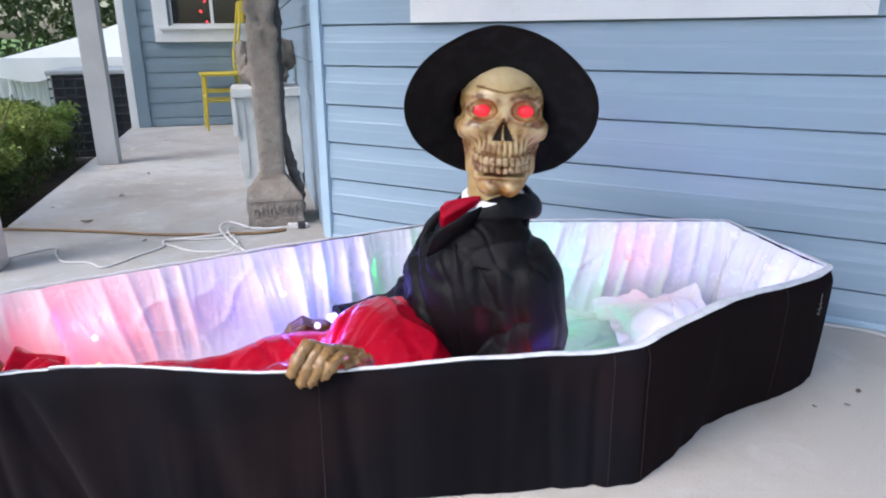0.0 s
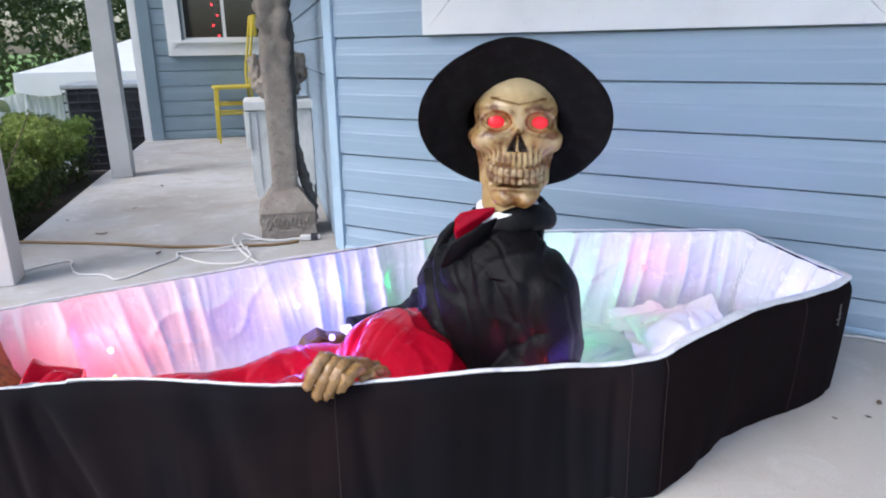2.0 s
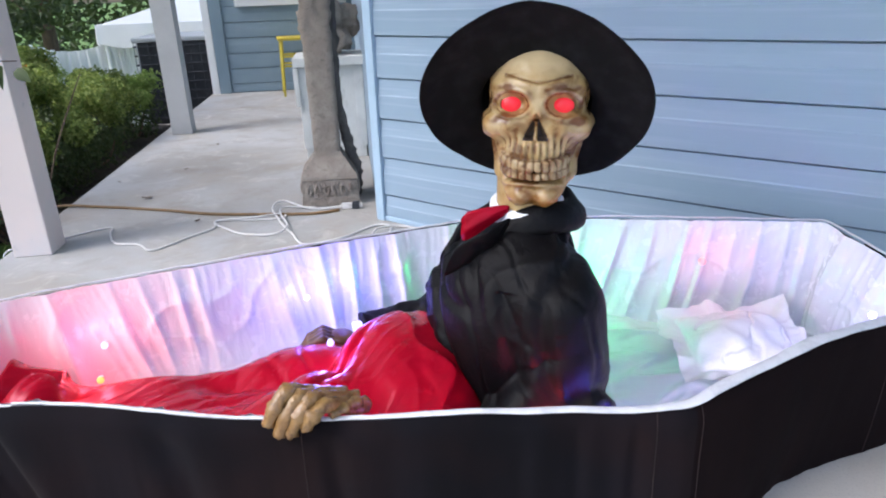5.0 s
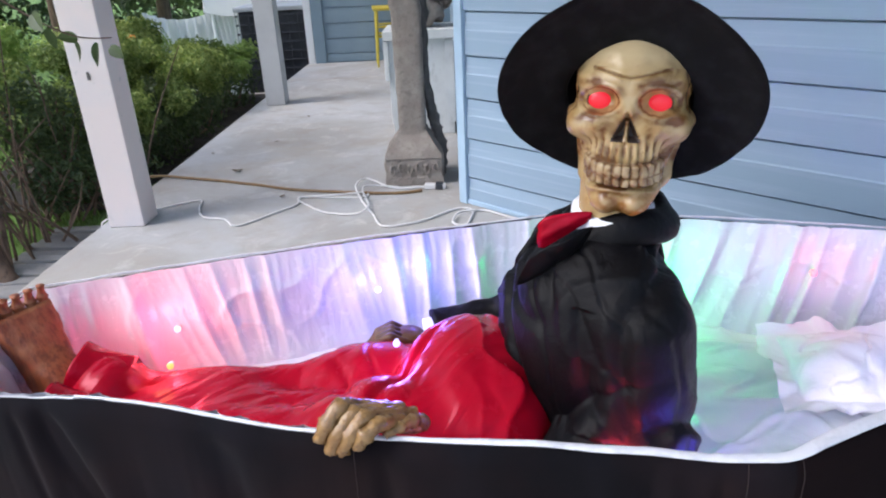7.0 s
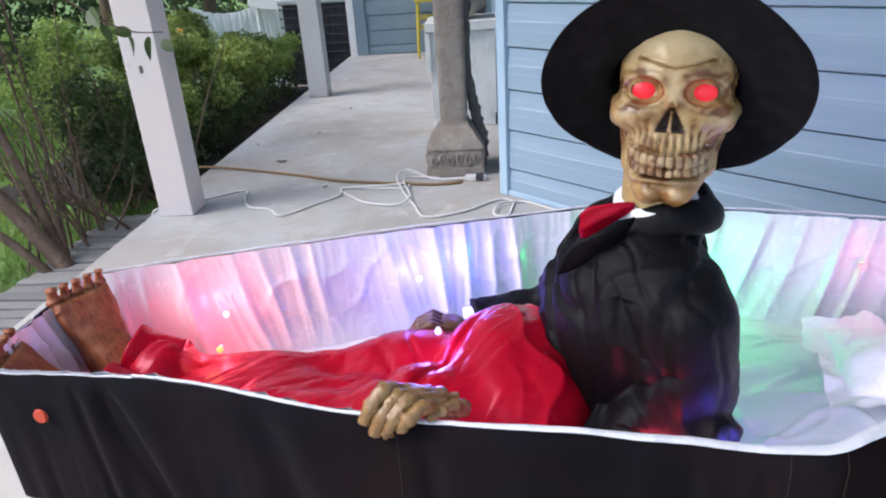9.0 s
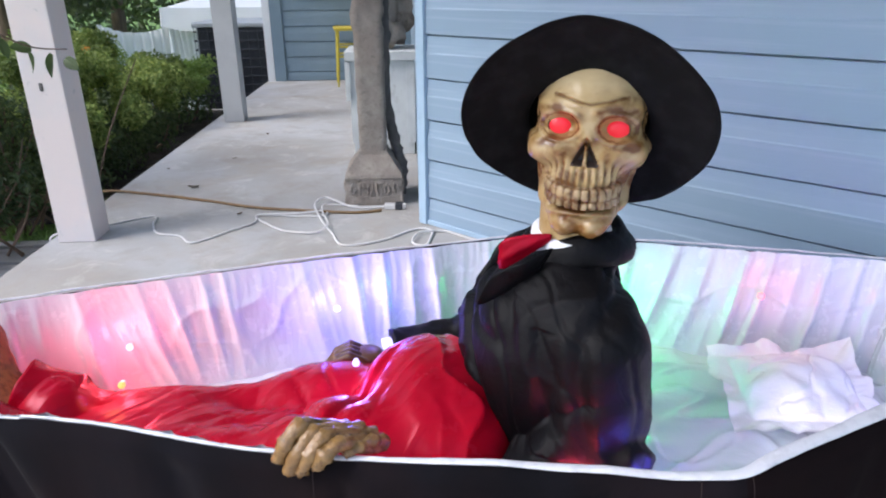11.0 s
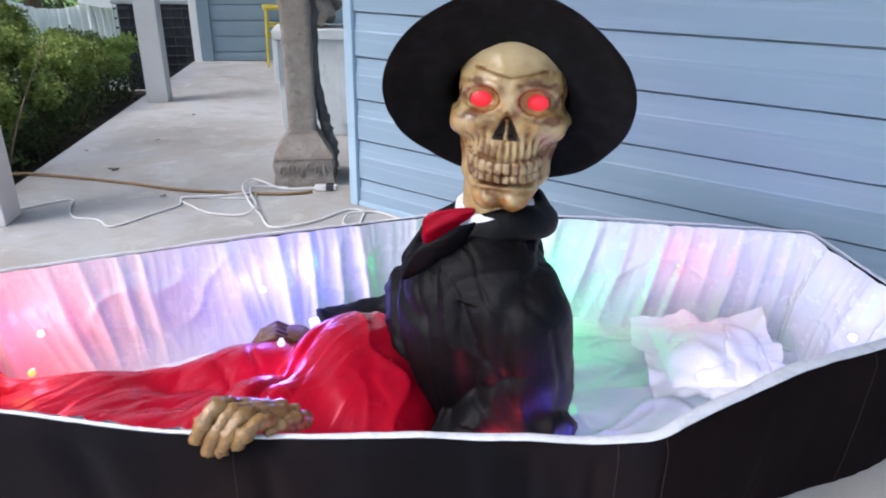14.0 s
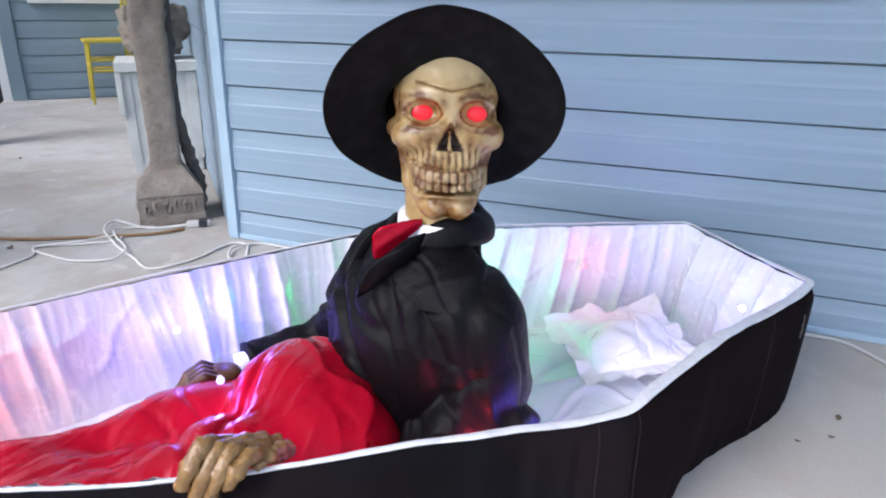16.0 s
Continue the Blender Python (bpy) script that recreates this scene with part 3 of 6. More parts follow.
def rim_path(step=0.0042, inset=0.0, round_=0.03):
    """Points (s, along, across, z, outward x, outward y) round the rim at even steps."""
    dense = []
    n_ = len(RIM)
    for k in range(n_):
        a_, b_ = np.array(RIM[k]), np.array(RIM[(k + 1) % n_])
        d = (b_ - a_)[:2]
        ln = np.linalg.norm(d)
        out = np.array([d[1], -d[0]]) / ln
        for t_ in np.linspace(0, 1, 160, endpoint=False):
            c_ = a_ + (b_ - a_) * t_
            bowed = math.sin(math.pi * t_) ** 0.8
            dense.append([*(c_[:2] + out * BOW[k] * bowed), np.interp(c_[0], NEAR_U, NEAR_Z) if k < 2 else c_[2] - SAG[k] * bowed])
    dense = np.array(dense)
    ln = np.linalg.norm(np.diff(np.vstack([dense, dense[:1]])[:, :2], axis=0), axis=1)
    s_all = np.r_[0, np.cumsum(ln)]
    total = s_all[-1]
    m_ = int(total / step)
    s = np.arange(m_) * total / m_
    closed = np.vstack([dense, dense[:1]])
    pts = np.stack([np.interp(s, s_all, closed[:, k]) for k in range(3)], -1)
    w = max(1, int(round_ / step))
    ker = np.hanning(2 * w + 3)[1:-1]
    ker /= ker.sum()
    pad = len(ker) // 2
    for k in range(3):
        pts[:, k] = np.convolve(np.r_[pts[-pad:, k], pts[:, k], pts[:pad, k]], ker, "valid")
    tan = np.roll(pts, -1, 0) - np.roll(pts, 1, 0)
    out = np.stack([tan[:, 1], -tan[:, 0]], -1)
    out /= np.linalg.norm(out, axis=1, keepdims=True)
    return s, total, pts, out


S_, TOTAL, RP, RO = rim_path()
NR = len(S_)


def round_noise(seed, base, octaves=3):
    """A smooth closed noise along the rim."""
    ang = S_ / TOTAL * math.tau
    return wavy(np.stack([np.cos(ang), np.sin(ang), 0 * ang], -1) * TOTAL / math.tau, seed, octaves, base)


coffin = empty("coffin", COFFIN)
tagged(coffin, "black cloth coffin prop lined with white satin, standing open", "coffin")

# outer cloth shell, hanging in a few slanting drapes on the near side
DRAPES = [(0.17, 0.02, 0.010, 0.006), (0.215, 0.09, 0.020, 0.015), (0.47, 0.05, 0.028, 0.010), (0.70, 0.02, 0.014, 0.006), (1.03, 0.01, 0.010, 0.005), (1.11, 0.0, 0.010, 0.007)]
rows, vs = 30, []
f1, f2, f3 = round_noise(3, 3.0), round_noise(4, 8.0), round_noise(5, 1.2)
for i in range(rows):
    t_ = i / (rows - 1)
    loose = 0.012 + 0.0055 * f1 * math.sin(math.pi * min(1, t_ * 1.1 + 0.12)) + 0.0045 * f2 * t_ + 0.004 * f3
    loose = np.maximum(loose, 0.004)
    inward = (0.010 * np.clip((RP[:, 0] - 1.2) / 0.2, 0, 1) + 0.026 * np.exp(-((RP[:, 0] - 1.44) / 0.13) ** 2)) * t_ ** 2
    for u0, way_, wide_, deep_ in DRAPES:
        line_ = u0 + way_ * t_ ** 1.3
        loose = loose - deep_ * np.exp(-((RP[:, 0] - line_) / wide_) ** 2) * (RP[:, 1] < 0) * min(1, t_ * 5) + 0.5 * deep_ * np.exp(-((RP[:, 0] - line_ - 2.2 * wide_) / (1.6 * wide_)) ** 2) * (RP[:, 1] < 0) * min(1, t_ * 5)
    loose = np.maximum(loose, 0.003)
    off = RP[:, :2] + RO * ((loose - inward) * min(1.0, 0.25 + t_ * 9))[:, None]
    z = (RP[:, 2] - np.where(RP[:, 1] < 0.05, 0.003, np.interp(RP[:, 0], [0, 0.9, 1.2, 1.6, 1.8], [0.006, 0.004, 0.003, 0.007, 0.007]))) * (1 - t_) + 0.002 * t_
    vs.append(np.column_stack([off, z]))
shell_v = np.vstack(vs)
shell_f = grid_faces(rows, NR, True)
head_end = shell_v[shell_f].mean(1)[:, 0] > 1.185
for name_, which_, mat_ in (("shell", ~head_end, BLACK), ("head_panel", head_end, BLACK_HEAD)):
    used, back_ = np.unique(shell_f[which_], return_inverse=True)
    arrays(name_, shell_v[used], back_.reshape(-1, 4), mat_, coffin, label="brown-black cloth round the head end" if name_ == "head_panel" else "")
# stitched seams down the near side and at the corners
for u_ in (0.665, 1.135, 1.19, 1.60):
    k = int(np.argmin(np.abs(RP[:, 0] - u_) + (RP[:, 1] > 0) * 9))
    bm = tube(bmesh.new(), [tuple(shell_v[i * NR + k]) for i in range(rows)], 0.0009, 5)
    part("seam", bm, SEAM, coffin, "faded reddish seam")

# inner walls of pleated satin
rows, vs = 46, []


def pleats(lo, hi, wide, low, seed_):
    """Uneven gathers along the rim: sharp crests of uneven height."""
    r_ = np.random.RandomState(seed_)
    at_ = np.cumsum(r_.uniform(lo, hi, 400) * np.where(r_.rand(400) < wide, 2.0, 1.0))
    at_ = at_[at_ < TOTAL - 0.02]
    ph = np.interp(S_, np.r_[0, at_, TOTAL], np.arange(len(at_) + 2))
    tall = np.r_[0, r_.uniform(low, 1.0, len(at_)), 0]
    return (1 - np.abs(np.sin(math.pi * ph))) ** 1.7 * np.interp(ph, np.arange(len(tall)), tall)


fold, tuck, nick = pleats(0.03, 0.085, 0.35, 0.25, 7), pleats(0.013, 0.034, 0.25, 0.0, 11), pleats(0.007, 0.018, 0.2, 0.0, 12)
lean = 0.055 * round_noise(9, 2.4)
wob = round_noise(10, 3.0)
slant = np.where(RP[:, 1] > 0, np.interp(RP[:, 0], [0, 0.5, 0.9, 1.1, 1.3, 1.8], [0.03, 0.05, 0.02, -0.03, -0.06, -0.04]), np.interp(RP[:, 0], [0, 1.6, 1.8], [0.02, 0.02, -0.06]))
ker = np.hanning(45)
slant = np.convolve(np.r_[slant[-22:], slant, slant[:22]], ker / ker.sum(), "valid")
for i in range(rows):
    t_ = i / (rows - 1)

    def slid(f_, extra):
        return np.interp((S_ + (lean * extra + slant) * t_) % TOTAL, S_, f_, period=TOTAL)

    here = np.column_stack([RP[:, :2], 0.35 * t_ + 0 * S_])
    keep_ = np.clip(0.6 + 0.8 * wavy(here * [1, 1, 0.9], 113, 2, 3.0), 0, 1)
    amp = 0.002 + 0.021 * math.sin(math.pi * min(1.0, 0.12 + t_ * 0.8)) ** 1.2
    puff = 0.010 * math.sin(math.pi * t_) * (1 + 0.5 * wob)
    crisp = 0.0065 * slid(tuck, 1.0) * keep_ * min(1, 0.25 + 3 * t_) + 0.0025 * slid(nick, 0.2) * max(0.0, 1 - 3.2 * t_) + 0.002 * slid(nick, 1.4) * (1 - keep_)
    crease = 0.0035 * np.exp(-(wavy(here * [1, 1, 0.6] + 4.1, 114, 1, 5.0) / 0.10) ** 2) * math.sin(math.pi * t_)
    inset = 0.004 + 0.028 * t_ ** 1.4 + amp * slid(fold, 0.5) + puff + crisp + crease
    off = RP[:, :2] - RO * inset[:, None]
    z = (RP[:, 2] - 0.003) * (1 - t_) + 0.014 * t_
    vs.append(np.column_stack([off, z]))
arrays("lining", np.vstack(vs), grid_faces(rows, NR, True)[:, ::-1], SATIN, coffin, label="white satin lining gathered in uneven pleats")

# inner floor, a loose satin sheet
nu, nv = 300, 120
vs = []
for i in range(nu):
    u_ = 0.02 + (1.79 - 0.02) * i / (nu - 1)
    lo = np.interp(u_, [-0.01, 1.18, 1.80], [-0.150, -0.395, -0.18]) + 0.02
    hi = np.interp(u_, [-0.01, 0.55, 1.13, 1.81], [0.172, 0.325, 0.402, 0.168]) - 0.02
    for j in range(nv):
        vs.append((u_, lo + (hi - lo) * j / (nv - 1), 0.016))
vs = np.array(vs)
sk = np.stack([vs[:, 0] + 0.7 * vs[:, 1], 1.6 * (vs[:, 1] - 0.3 * vs[:, 0]), 0 * vs[:, 0]], -1)
n1, n2 = wavy(sk, 17, 1, 2.6), wavy(sk + 1.7, 19, 1, 4.6)
vs[:, 2] += 0.005 + 0.006 * np.exp(-(n1 / 0.09) ** 2) + 0.004 * np.exp(-(n2 / 0.15) ** 2) + 0.005 * wavy(sk, 18, 1, 4)
vs[:, 2] = np.maximum(vs[:, 2], 0.016)
arrays("floor_sheet", vs, grid_faces(nu, nv), SHEET, coffin, label="rumpled white satin sheet on the coffin floor")
part("base_board", boxed((0.03, -0.13, 0.002), (1.74, 0.13, 0.012)), BLACK, coffin)

# rolled white edge
ring = 12
vs = []
e1, e2, e3 = round_noise(21, 4.0), round_noise(22, 9.0), round_noise(23, 2.0)
near = RP[:, 1] < np.interp(RP[:, 0], [0, 1.8], [0.0, -0.05])
wd = np.where(near, np.interp(RP[:, 0], [0, 0.5, 0.9, 1.3, 1.8], [0.0010, 0.0030, 0.0064, 0.0105, 0.0090]), 0.0022)
wd = np.where(near & (RP[:, 0] < 0.27), 0.0006, wd)
ker = np.hanning(41)
wd = np.convolve(np.r_[wd[-20:], wd, wd[:20]], ker / ker.sum(), "valid") * (1 + 0.22 * e1)
tucked = pleats(0.05, 0.13, 0.3, 0.3, 25) ** 3
for k in range(ring):
    a_ = k / ring * math.tau
    cx = wd * math.cos(a_) - wd * 0.35
    cz = (0.0016 + 0.20 * wd + np.where(wd > 0.003, 0.0016, 0) * tucked) * math.sin(a_) + 0.0012 * e2 + 0.002 * e3 - np.where(near & (RP[:, 0] < 0.27), 0.004, 0)
    off = RP[:, :2] + RO * (cx + 0.003)[:, None]
    vs.append(np.column_stack([off, RP[:, 2] + cz]))
arrays("rim_binding", np.vstack(vs + vs[:1]), grid_faces(ring + 1, NR, True), PIPING, coffin, label="white folded cloth edge")
# round fastener on the near foot panel and the pale stitched mark at the head panel
k = int(np.argmin(np.abs(RP[:, 0] - 0.10) + (RP[:, 1] > 0) * 9))
c_, o_ = Vector(RP[k]), Vector((*RO[k], 0))
bm = bmesh.new()
bmesh.ops.create_cone(bm, cap_ends=True, segments=20, radius1=0.0125, radius2=0.011, depth=0.004, matrix=(Matrix.Translation((c_.x + o_.x * 0.017, c_.y + o_.y * 0.017, 0.19)) @ o_.to_track_quat("Z", "Y").to_matrix().to_4x4()))
part("button", bm, DOT, coffin, "round orange plastic fastener")
k = int(np.argmin(np.abs(RP[:, 0] - 1.725) + (RP[:, 1] > 0) * 9))
c_, o_ = Vector(RP[k]), Vector((*RO[k], 0))
tg = Vector((-o_.y, o_.x, 0))
proud = float((shell_v[6 * NR + k][:2] - RP[k][:2]) @ RO[k]) + 0.0008
bm = bmesh.new()
GREYMARK = Mat("worn grey thread", rgb(0.13, 0.12, 0.12), 0.8).m
for a_, b_, c2, d_ in ((0, 0.0, 0, 0.045), (-0.010, 0.012, 0.010, 0.012), (-0.007, 0.024, 0.007, 0.022), (-0.009, 0.004, 0.0, -0.003)):
    p0 = c_ + o_ * proud + tg * a_
    p1 = c_ + o_ * proud + tg * c2
    tube(bm, [(p0.x, p0.y, 0.175 + b_), (p1.x, p1.y, 0.175 + d_)], 0.0011, 5)
part("stitching", bm, GREYMARK, coffin, "faded stitched mark")


# ---- fairy lights in the lining ----
def bulb(u_, w_, z, colour, watts, white=0.30, shine=4.0):
    m_ = COFFIN @ Matrix.Translation((u_, w_, z))
    fl = empty("fairy_light", m_)
    bm = bmesh.new()
    bmesh.ops.create_uvsphere(bm, u_segments=14, v_segments=10, radius=0.0068)
    b_ = part("bulb", bm, glow("led " + fl.name, tuple(white + (1 - white) * c_ for c_ in colour), shine), fl, smooth=True)
    b_.visible_shadow = False
    part("holder", boxed((-0.004, 0.005, -0.004), (0.004, 0.012, 0.004), 0.001), CORD_WHITE, fl)
    lamp = bpy.data.lights.new("fairy_light", "POINT")
    lamp.energy, lamp.color, lamp.shadow_soft_size = watts, colour, 0.016
    lob = new("lamp", lamp)
    lob.parent = fl
    lob.location = (0, -0.060 if w_ > 0 else 0.05, 0.025)
    tagged(fl, "small coloured fairy light pinned to the satin lining", "fairy light", "fairy lights in the coffin")
    return fl


LED_R, LED_B, LED_G, LED_O, LED_P = (1.0, 0.06, 0.09), (0.17, 0.14, 1.0), (0.05, 1.0, 0.22), (1.0, 0.22, 0.05), (0.85, 0.35, 0.9)
bulb(0.250, 0.208, 0.138, LED_R, 0.38, 0.16, 3.0)
bulb(0.275, 0.085, 0.128, LED_O, 0.03, 0.0, 1.6)
bulb(0.651, 0.315, 0.150, LED_B, 0.24, 0.35, 2.0)
bulb(0.745, 0.328, 0.170, LED_B, 0.24, 0.35, 2.0)
bulb(1.235, 0.335, 0.110, LED_G, 0.50)
bulb(1.545, 0.218, 0.183, LED_R, 0.08, 0.08, 1.8)
bulb(1.70, -0.112, 0.189, LED_B, 0.10, 0.4, 5.0)
tagged(bulb(0.702, 0.05, 0.171, (0.42, 0.24, 1.0), 0.22, 0.25, 1.0), "small violet fairy light lying on the red trousers")
bulb(1.02, -0.325, 0.12, LED_R, 0.55)
bulb(1.15, -0.345, 0.12, LED_B, 0.5)
# unseen white lamp, added to brighten the pillow and the satin near it
bulb(1.40, -0.295, 0.10, (1.0, 0.86, 0.93), 0.36)


# ---- pillow ----
def pillow():
    """A small soft pillow with a wide wavy flange and crushed corners."""
    n_ = 110
    vs, fs = [], []
    for sgn in (1, -1):
        a_ = np.linspace(-1, 1, n_)
        x, y = np.meshgrid(a_, a_, indexing="ij")
        pts = np.stack([x.ravel(), y.ravel(), 0 * x.ravel()], -1)
        e = np.maximum(np.abs(pts[:, 0]), np.abs(pts[:, 1]))
        body = np.clip(1 - (np.abs(pts[:, 0]) / 0.74) ** 2.6, 0, 1) ** 0.55 * np.clip(1 - (np.abs(pts[:, 1]) / 0.74) ** 2.6, 0, 1) ** 0.55
        wr = wavy(pts, 41, 2, 0.8)
        crush = np.exp(-(wavy(pts, 43, 2, 1.0) / 0.10) ** 2)
        flange = np.clip((e - 0.70) / 0.30, 0, 1)
        ang = np.arctan2(pts[:, 1], pts[:, 0])
        frill = wavy(np.stack([np.cos(ang), np.sin(ang), 0.4 * e], -1), 45, 2, 2.2)
        z = sgn * 0.036 * body * (1 + 0.25 * wr) + 0.010 * frill * flange + 0.004 * wr - sgn * 0.0055 * crush * np.clip(body + 0.1, 0, 1) + 0.0012 * sgn
        z = z + 0.012 * flange * np.clip(wavy(pts, 46, 1, 0.7), 0, 1)
        grow = 1 + 0.05 * wr + 0.08 * flange * wavy(np.stack([np.cos(ang), np.sin(ang), 0 * ang], -1), 47, 3, 1.3)
        xy = pts[:, :2] * grow[:, None]
        xy = xy + 0.10 * np.sign(xy) * (np.abs(pts[:, :1] * pts[:, 1:2]) ** 3)  # drawn-out corners
        vs.append(np.column_stack([xy[:, 0] * 0.138, xy[:, 1] * 0.138, z]))
        g = grid_faces(n_, n_)
        fs.append((g if sgn > 0 else g[:, ::-1]) + (0 if sgn > 0 else n_ * n_))
    return np.vstack(vs), np.vstack(fs)


v, f_ = pillow()
ob = arrays("pillow", v, f_, COTTON)
ob.matrix_world = COFFIN @ pose(1.535, 0.035, 0.078, 3, -4, -12)
tagged(ob, "small white pillow with a crumpled wavy flange on the satin", "pillow")

# ---- the skeleton doll, one plain mesh ----
def v3(*a_):
    return np.array(a_, float)


def ell(p, c_, r_):
    """Distance to an ellipsoid, near enough."""
    q = (p - v3(*c_)) / v3(*r_)
    k0 = np.linalg.norm(q, axis=1)
    k1 = np.linalg.norm(q / v3(*r_), axis=1) + 1e-9
    return k0 * (k0 - 1) / k1


def cap(p, a_, b_, r0, r1=None):
    a_, b_ = v3(*a_), v3(*b_)
    t_ = np.clip(((p - a_) @ (b_ - a_)) / ((b_ - a_) @ (b_ - a_)), 0, 1)
    return np.linalg.norm(p - a_ - t_[:, None] * (b_ - a_), axis=1) - (r0 + (0 if r1 is None else (r1 - r0) * t_))


def join(a_, b_, k):
    h_ = np.clip(0.5 + 0.5 * (b_ - a_) / k, 0, 1)
    return b_ + (a_ - b_) * h_ - k * h_ * (1 - h_)


def carve(a_, b_, k):
    return -join(-a_, b_, k)


def march(field, org, way, far, steps=70):
    """From far out along each way back towards its origin, until the surface is met."""
    s = np.full(len(org), float(far))
    for _ in range(steps):
        d = field(org + way * s[:, None])
        s = np.maximum(s - np.clip(d, -0.01, 0.03) * 0.75, 0.002)
    return org + way * s[:, None]


TOOTH_ANGLES = [-69, -57, -44.5, -32, -19.2, -6.4, 6.4, 19.2, 32, 44.5, 57, 69]
ARCH, ARCH_Y = 0.0485, -0.031


def smile(turn):
    """How far the tooth rows rise towards the corners of the mouth."""
    return 0.011 * (turn / 69) ** 2


def teeth(p, z, rz, rx, sharp=0.0008):
    d = np.full(len(p), 9.0)
    for a_ in TOOTH_ANGLES:
        t_ = radians(a_)
        c_ = (ARCH * math.sin(t_), ARCH_Y + ARCH * math.cos(t_), z + smile(a_))
        x = (p[:, 0] - c_[0]) * math.cos(t_) - (p[:, 1] - c_[1]) * math.sin(t_)
        y = (p[:, 0] - c_[0]) * math.sin(t_) + (p[:, 1] - c_[1]) * math.cos(t_)
        q = np.stack([x, y, p[:, 2] - c_[2]], -1)
        k4 = ((np.abs(q) / v3(rx, 0.0075, rz)) ** 4.0).sum(1) ** (1 / 4.0)
        d = join(d, (k4 - 1) * rx * 0.8, sharp)
    return d


def both(p):
    """Folds the left half onto the right."""
    q = p.copy()
    q[:, 0] = np.abs(q[:, 0])
    return q


def brow_line(x):
    return 0.030 + 0.013 * np.clip(np.abs(x) / 0.046, 0, 1) ** 1.2


def skull_field(p):
    q = both(p)
    turn = np.degrees(np.arctan2(q[:, 0], q[:, 1] - ARCH_Y))
    lift = smile(np.clip(turn, 0, 75))
    d = ell(q, (0, -0.078, 0.026), (0.0795, 0.096, 0.082))
    d = join(d, ell(q, (0, -0.050, -0.03), (0.070, 0.058, 0.078)), 0.02)
    d = join(d, cap(q, (0.012, 0.006, 0.024), (0.057, -0.018, 0.025), 0.012, 0.0120), 0.018)
    # cheekbone, running back into its arch
    d = join(d, cap(q, (0.036, -0.003, -0.035), (0.060, -0.020, -0.034), 0.0135, 0.0160), 0.020)
    d = join(d, cap(q, (0.060, -0.020, -0.034), (0.0755, -0.066, -0.026), 0.0155, 0.0130), 0.022)
    d = join(d, ell(q, (0, -0.024, -0.076), (0.048, 0.041, 0.042)), 0.012)
    d = join(d, cap(q, (0, 0.009, 0.010), (0, 0.0185, -0.018), 0.0075, 0.006), 0.012)
    # hollows: temple, under the cheekbone, beside the nose
    d = carve(d, ell(q, (0.108, -0.010, 0.008), (0.024, 0.034, 0.022)), 0.018)
    d = carve(d, ell(q, (0.076, -0.004, -0.080), (0.024, 0.042, 0.027)), 0.012)
    d = carve(d, ell(q, (0.033, 0.024, -0.047), (0.012, 0.014, 0.016)), 0.010)
    d = carve(d, ell(q, (0.0385, 0.015, -0.001), (0.0255, 0.024, 0.0185)), 0.005)
    # ridges of the tooth roots, and the line where the crowns begin
    low = np.exp(-((q[:, 2] - lift + 0.072) / 0.016) ** 2) * (q[:, 1] > -0.03)
    d = d + 0.0024 * np.cos(radians(1) * turn * 360 / 12.7) * low
    d = d + 0.0020 * np.exp(-((q[:, 2] - lift + 0.0880) / 0.0015) ** 2) * (q[:, 1] > -0.03)
    # bird-shaped crease over the brow
    d = d + 0.0030 * np.exp(-((q[:, 2] - brow_line(q[:, 0])) / 0.0022) ** 2) * (q[:, 0] < 0.050) * (q[:, 1] > -0.06)
    # swollen rims round the eyes, and short wrinkles outside them
    rim = np.sqrt(((q[:, 0] - 0.0385) / 0.0255) ** 2 + ((q[:, 2] + 0.001) / 0.0185) ** 2)
    d = d - 0.0020 * np.exp(-((rim - 1.18) / 0.15) ** 2) * (q[:, 1] > -0.04)
    d = d + 0.0016 * np.sin(260 * (q[:, 2] + 0.6 * q[:, 0])) * np.exp(-((q[:, 0] - 0.062) / 0.010) ** 2 - ((q[:, 2] + 0.018) / 0.014) ** 2) * (q[:, 1] > -0.05)
    # nose opening: a pointed arch with a septum
    half = 0.0205 * np.clip((-0.0155 - q[:, 2]) / 0.035, 0, 1) ** 0.8
    shut = 0.9 * np.maximum(0.0165 - q[:, 1], 0)
    nose = np.maximum(q[:, 0] - half + shut * 0.45, np.abs(q[:, 2] + 0.0370) - 0.0215 + shut * 0.5) * 0.75
    nose = np.maximum(nose, -0.004 - q[:, 1])
    septum = np.maximum(np.maximum(q[:, 0] - 0.0026 - 0.03 * np.maximum(-0.03 - q[:, 2], 0), q[:, 2] + 0.027), q[:, 1] - 0.012)
    nose = np.maximum(nose, -septum)
    d = carve(d, nose, 0.004)
    # jaw: branch, body, a chin of two knobs
    jaw = cap(q, (0.061, -0.066, -0.045), (0.050, -0.056, -0.108), 0.0130, 0.0120)
    jaw = join(jaw, cap(q, (0.050, -0.056, -0.108), (0.026, -0.012, -0.142), 0.012, 0.0145), 0.012)
    jaw = join(jaw, ell(q, (0, -0.030, -0.140), (0.040, 0.036, 0.022)), 0.010)
    jaw = join(jaw, ell(q, (0.018, -0.008, -0.145), (0.017, 0.021, 0.0175)), 0.007)
    jaw = join(jaw, ell(q, (0, -0.032, -0.126), (0.047, 0.045, 0.011)), 0.006)
    d = join(d, ell(q, (0, -0.045, -0.110), (0.046, 0.044, 0.04)), 0.004)
    d = join(d, jaw, 0.004)
    d = join(d, teeth(p, -0.0973, 0.0098, 0.0056), 0.0018)
    d = join(d, teeth(p, -0.1125, 0.0063, 0.0055), 0.0018)
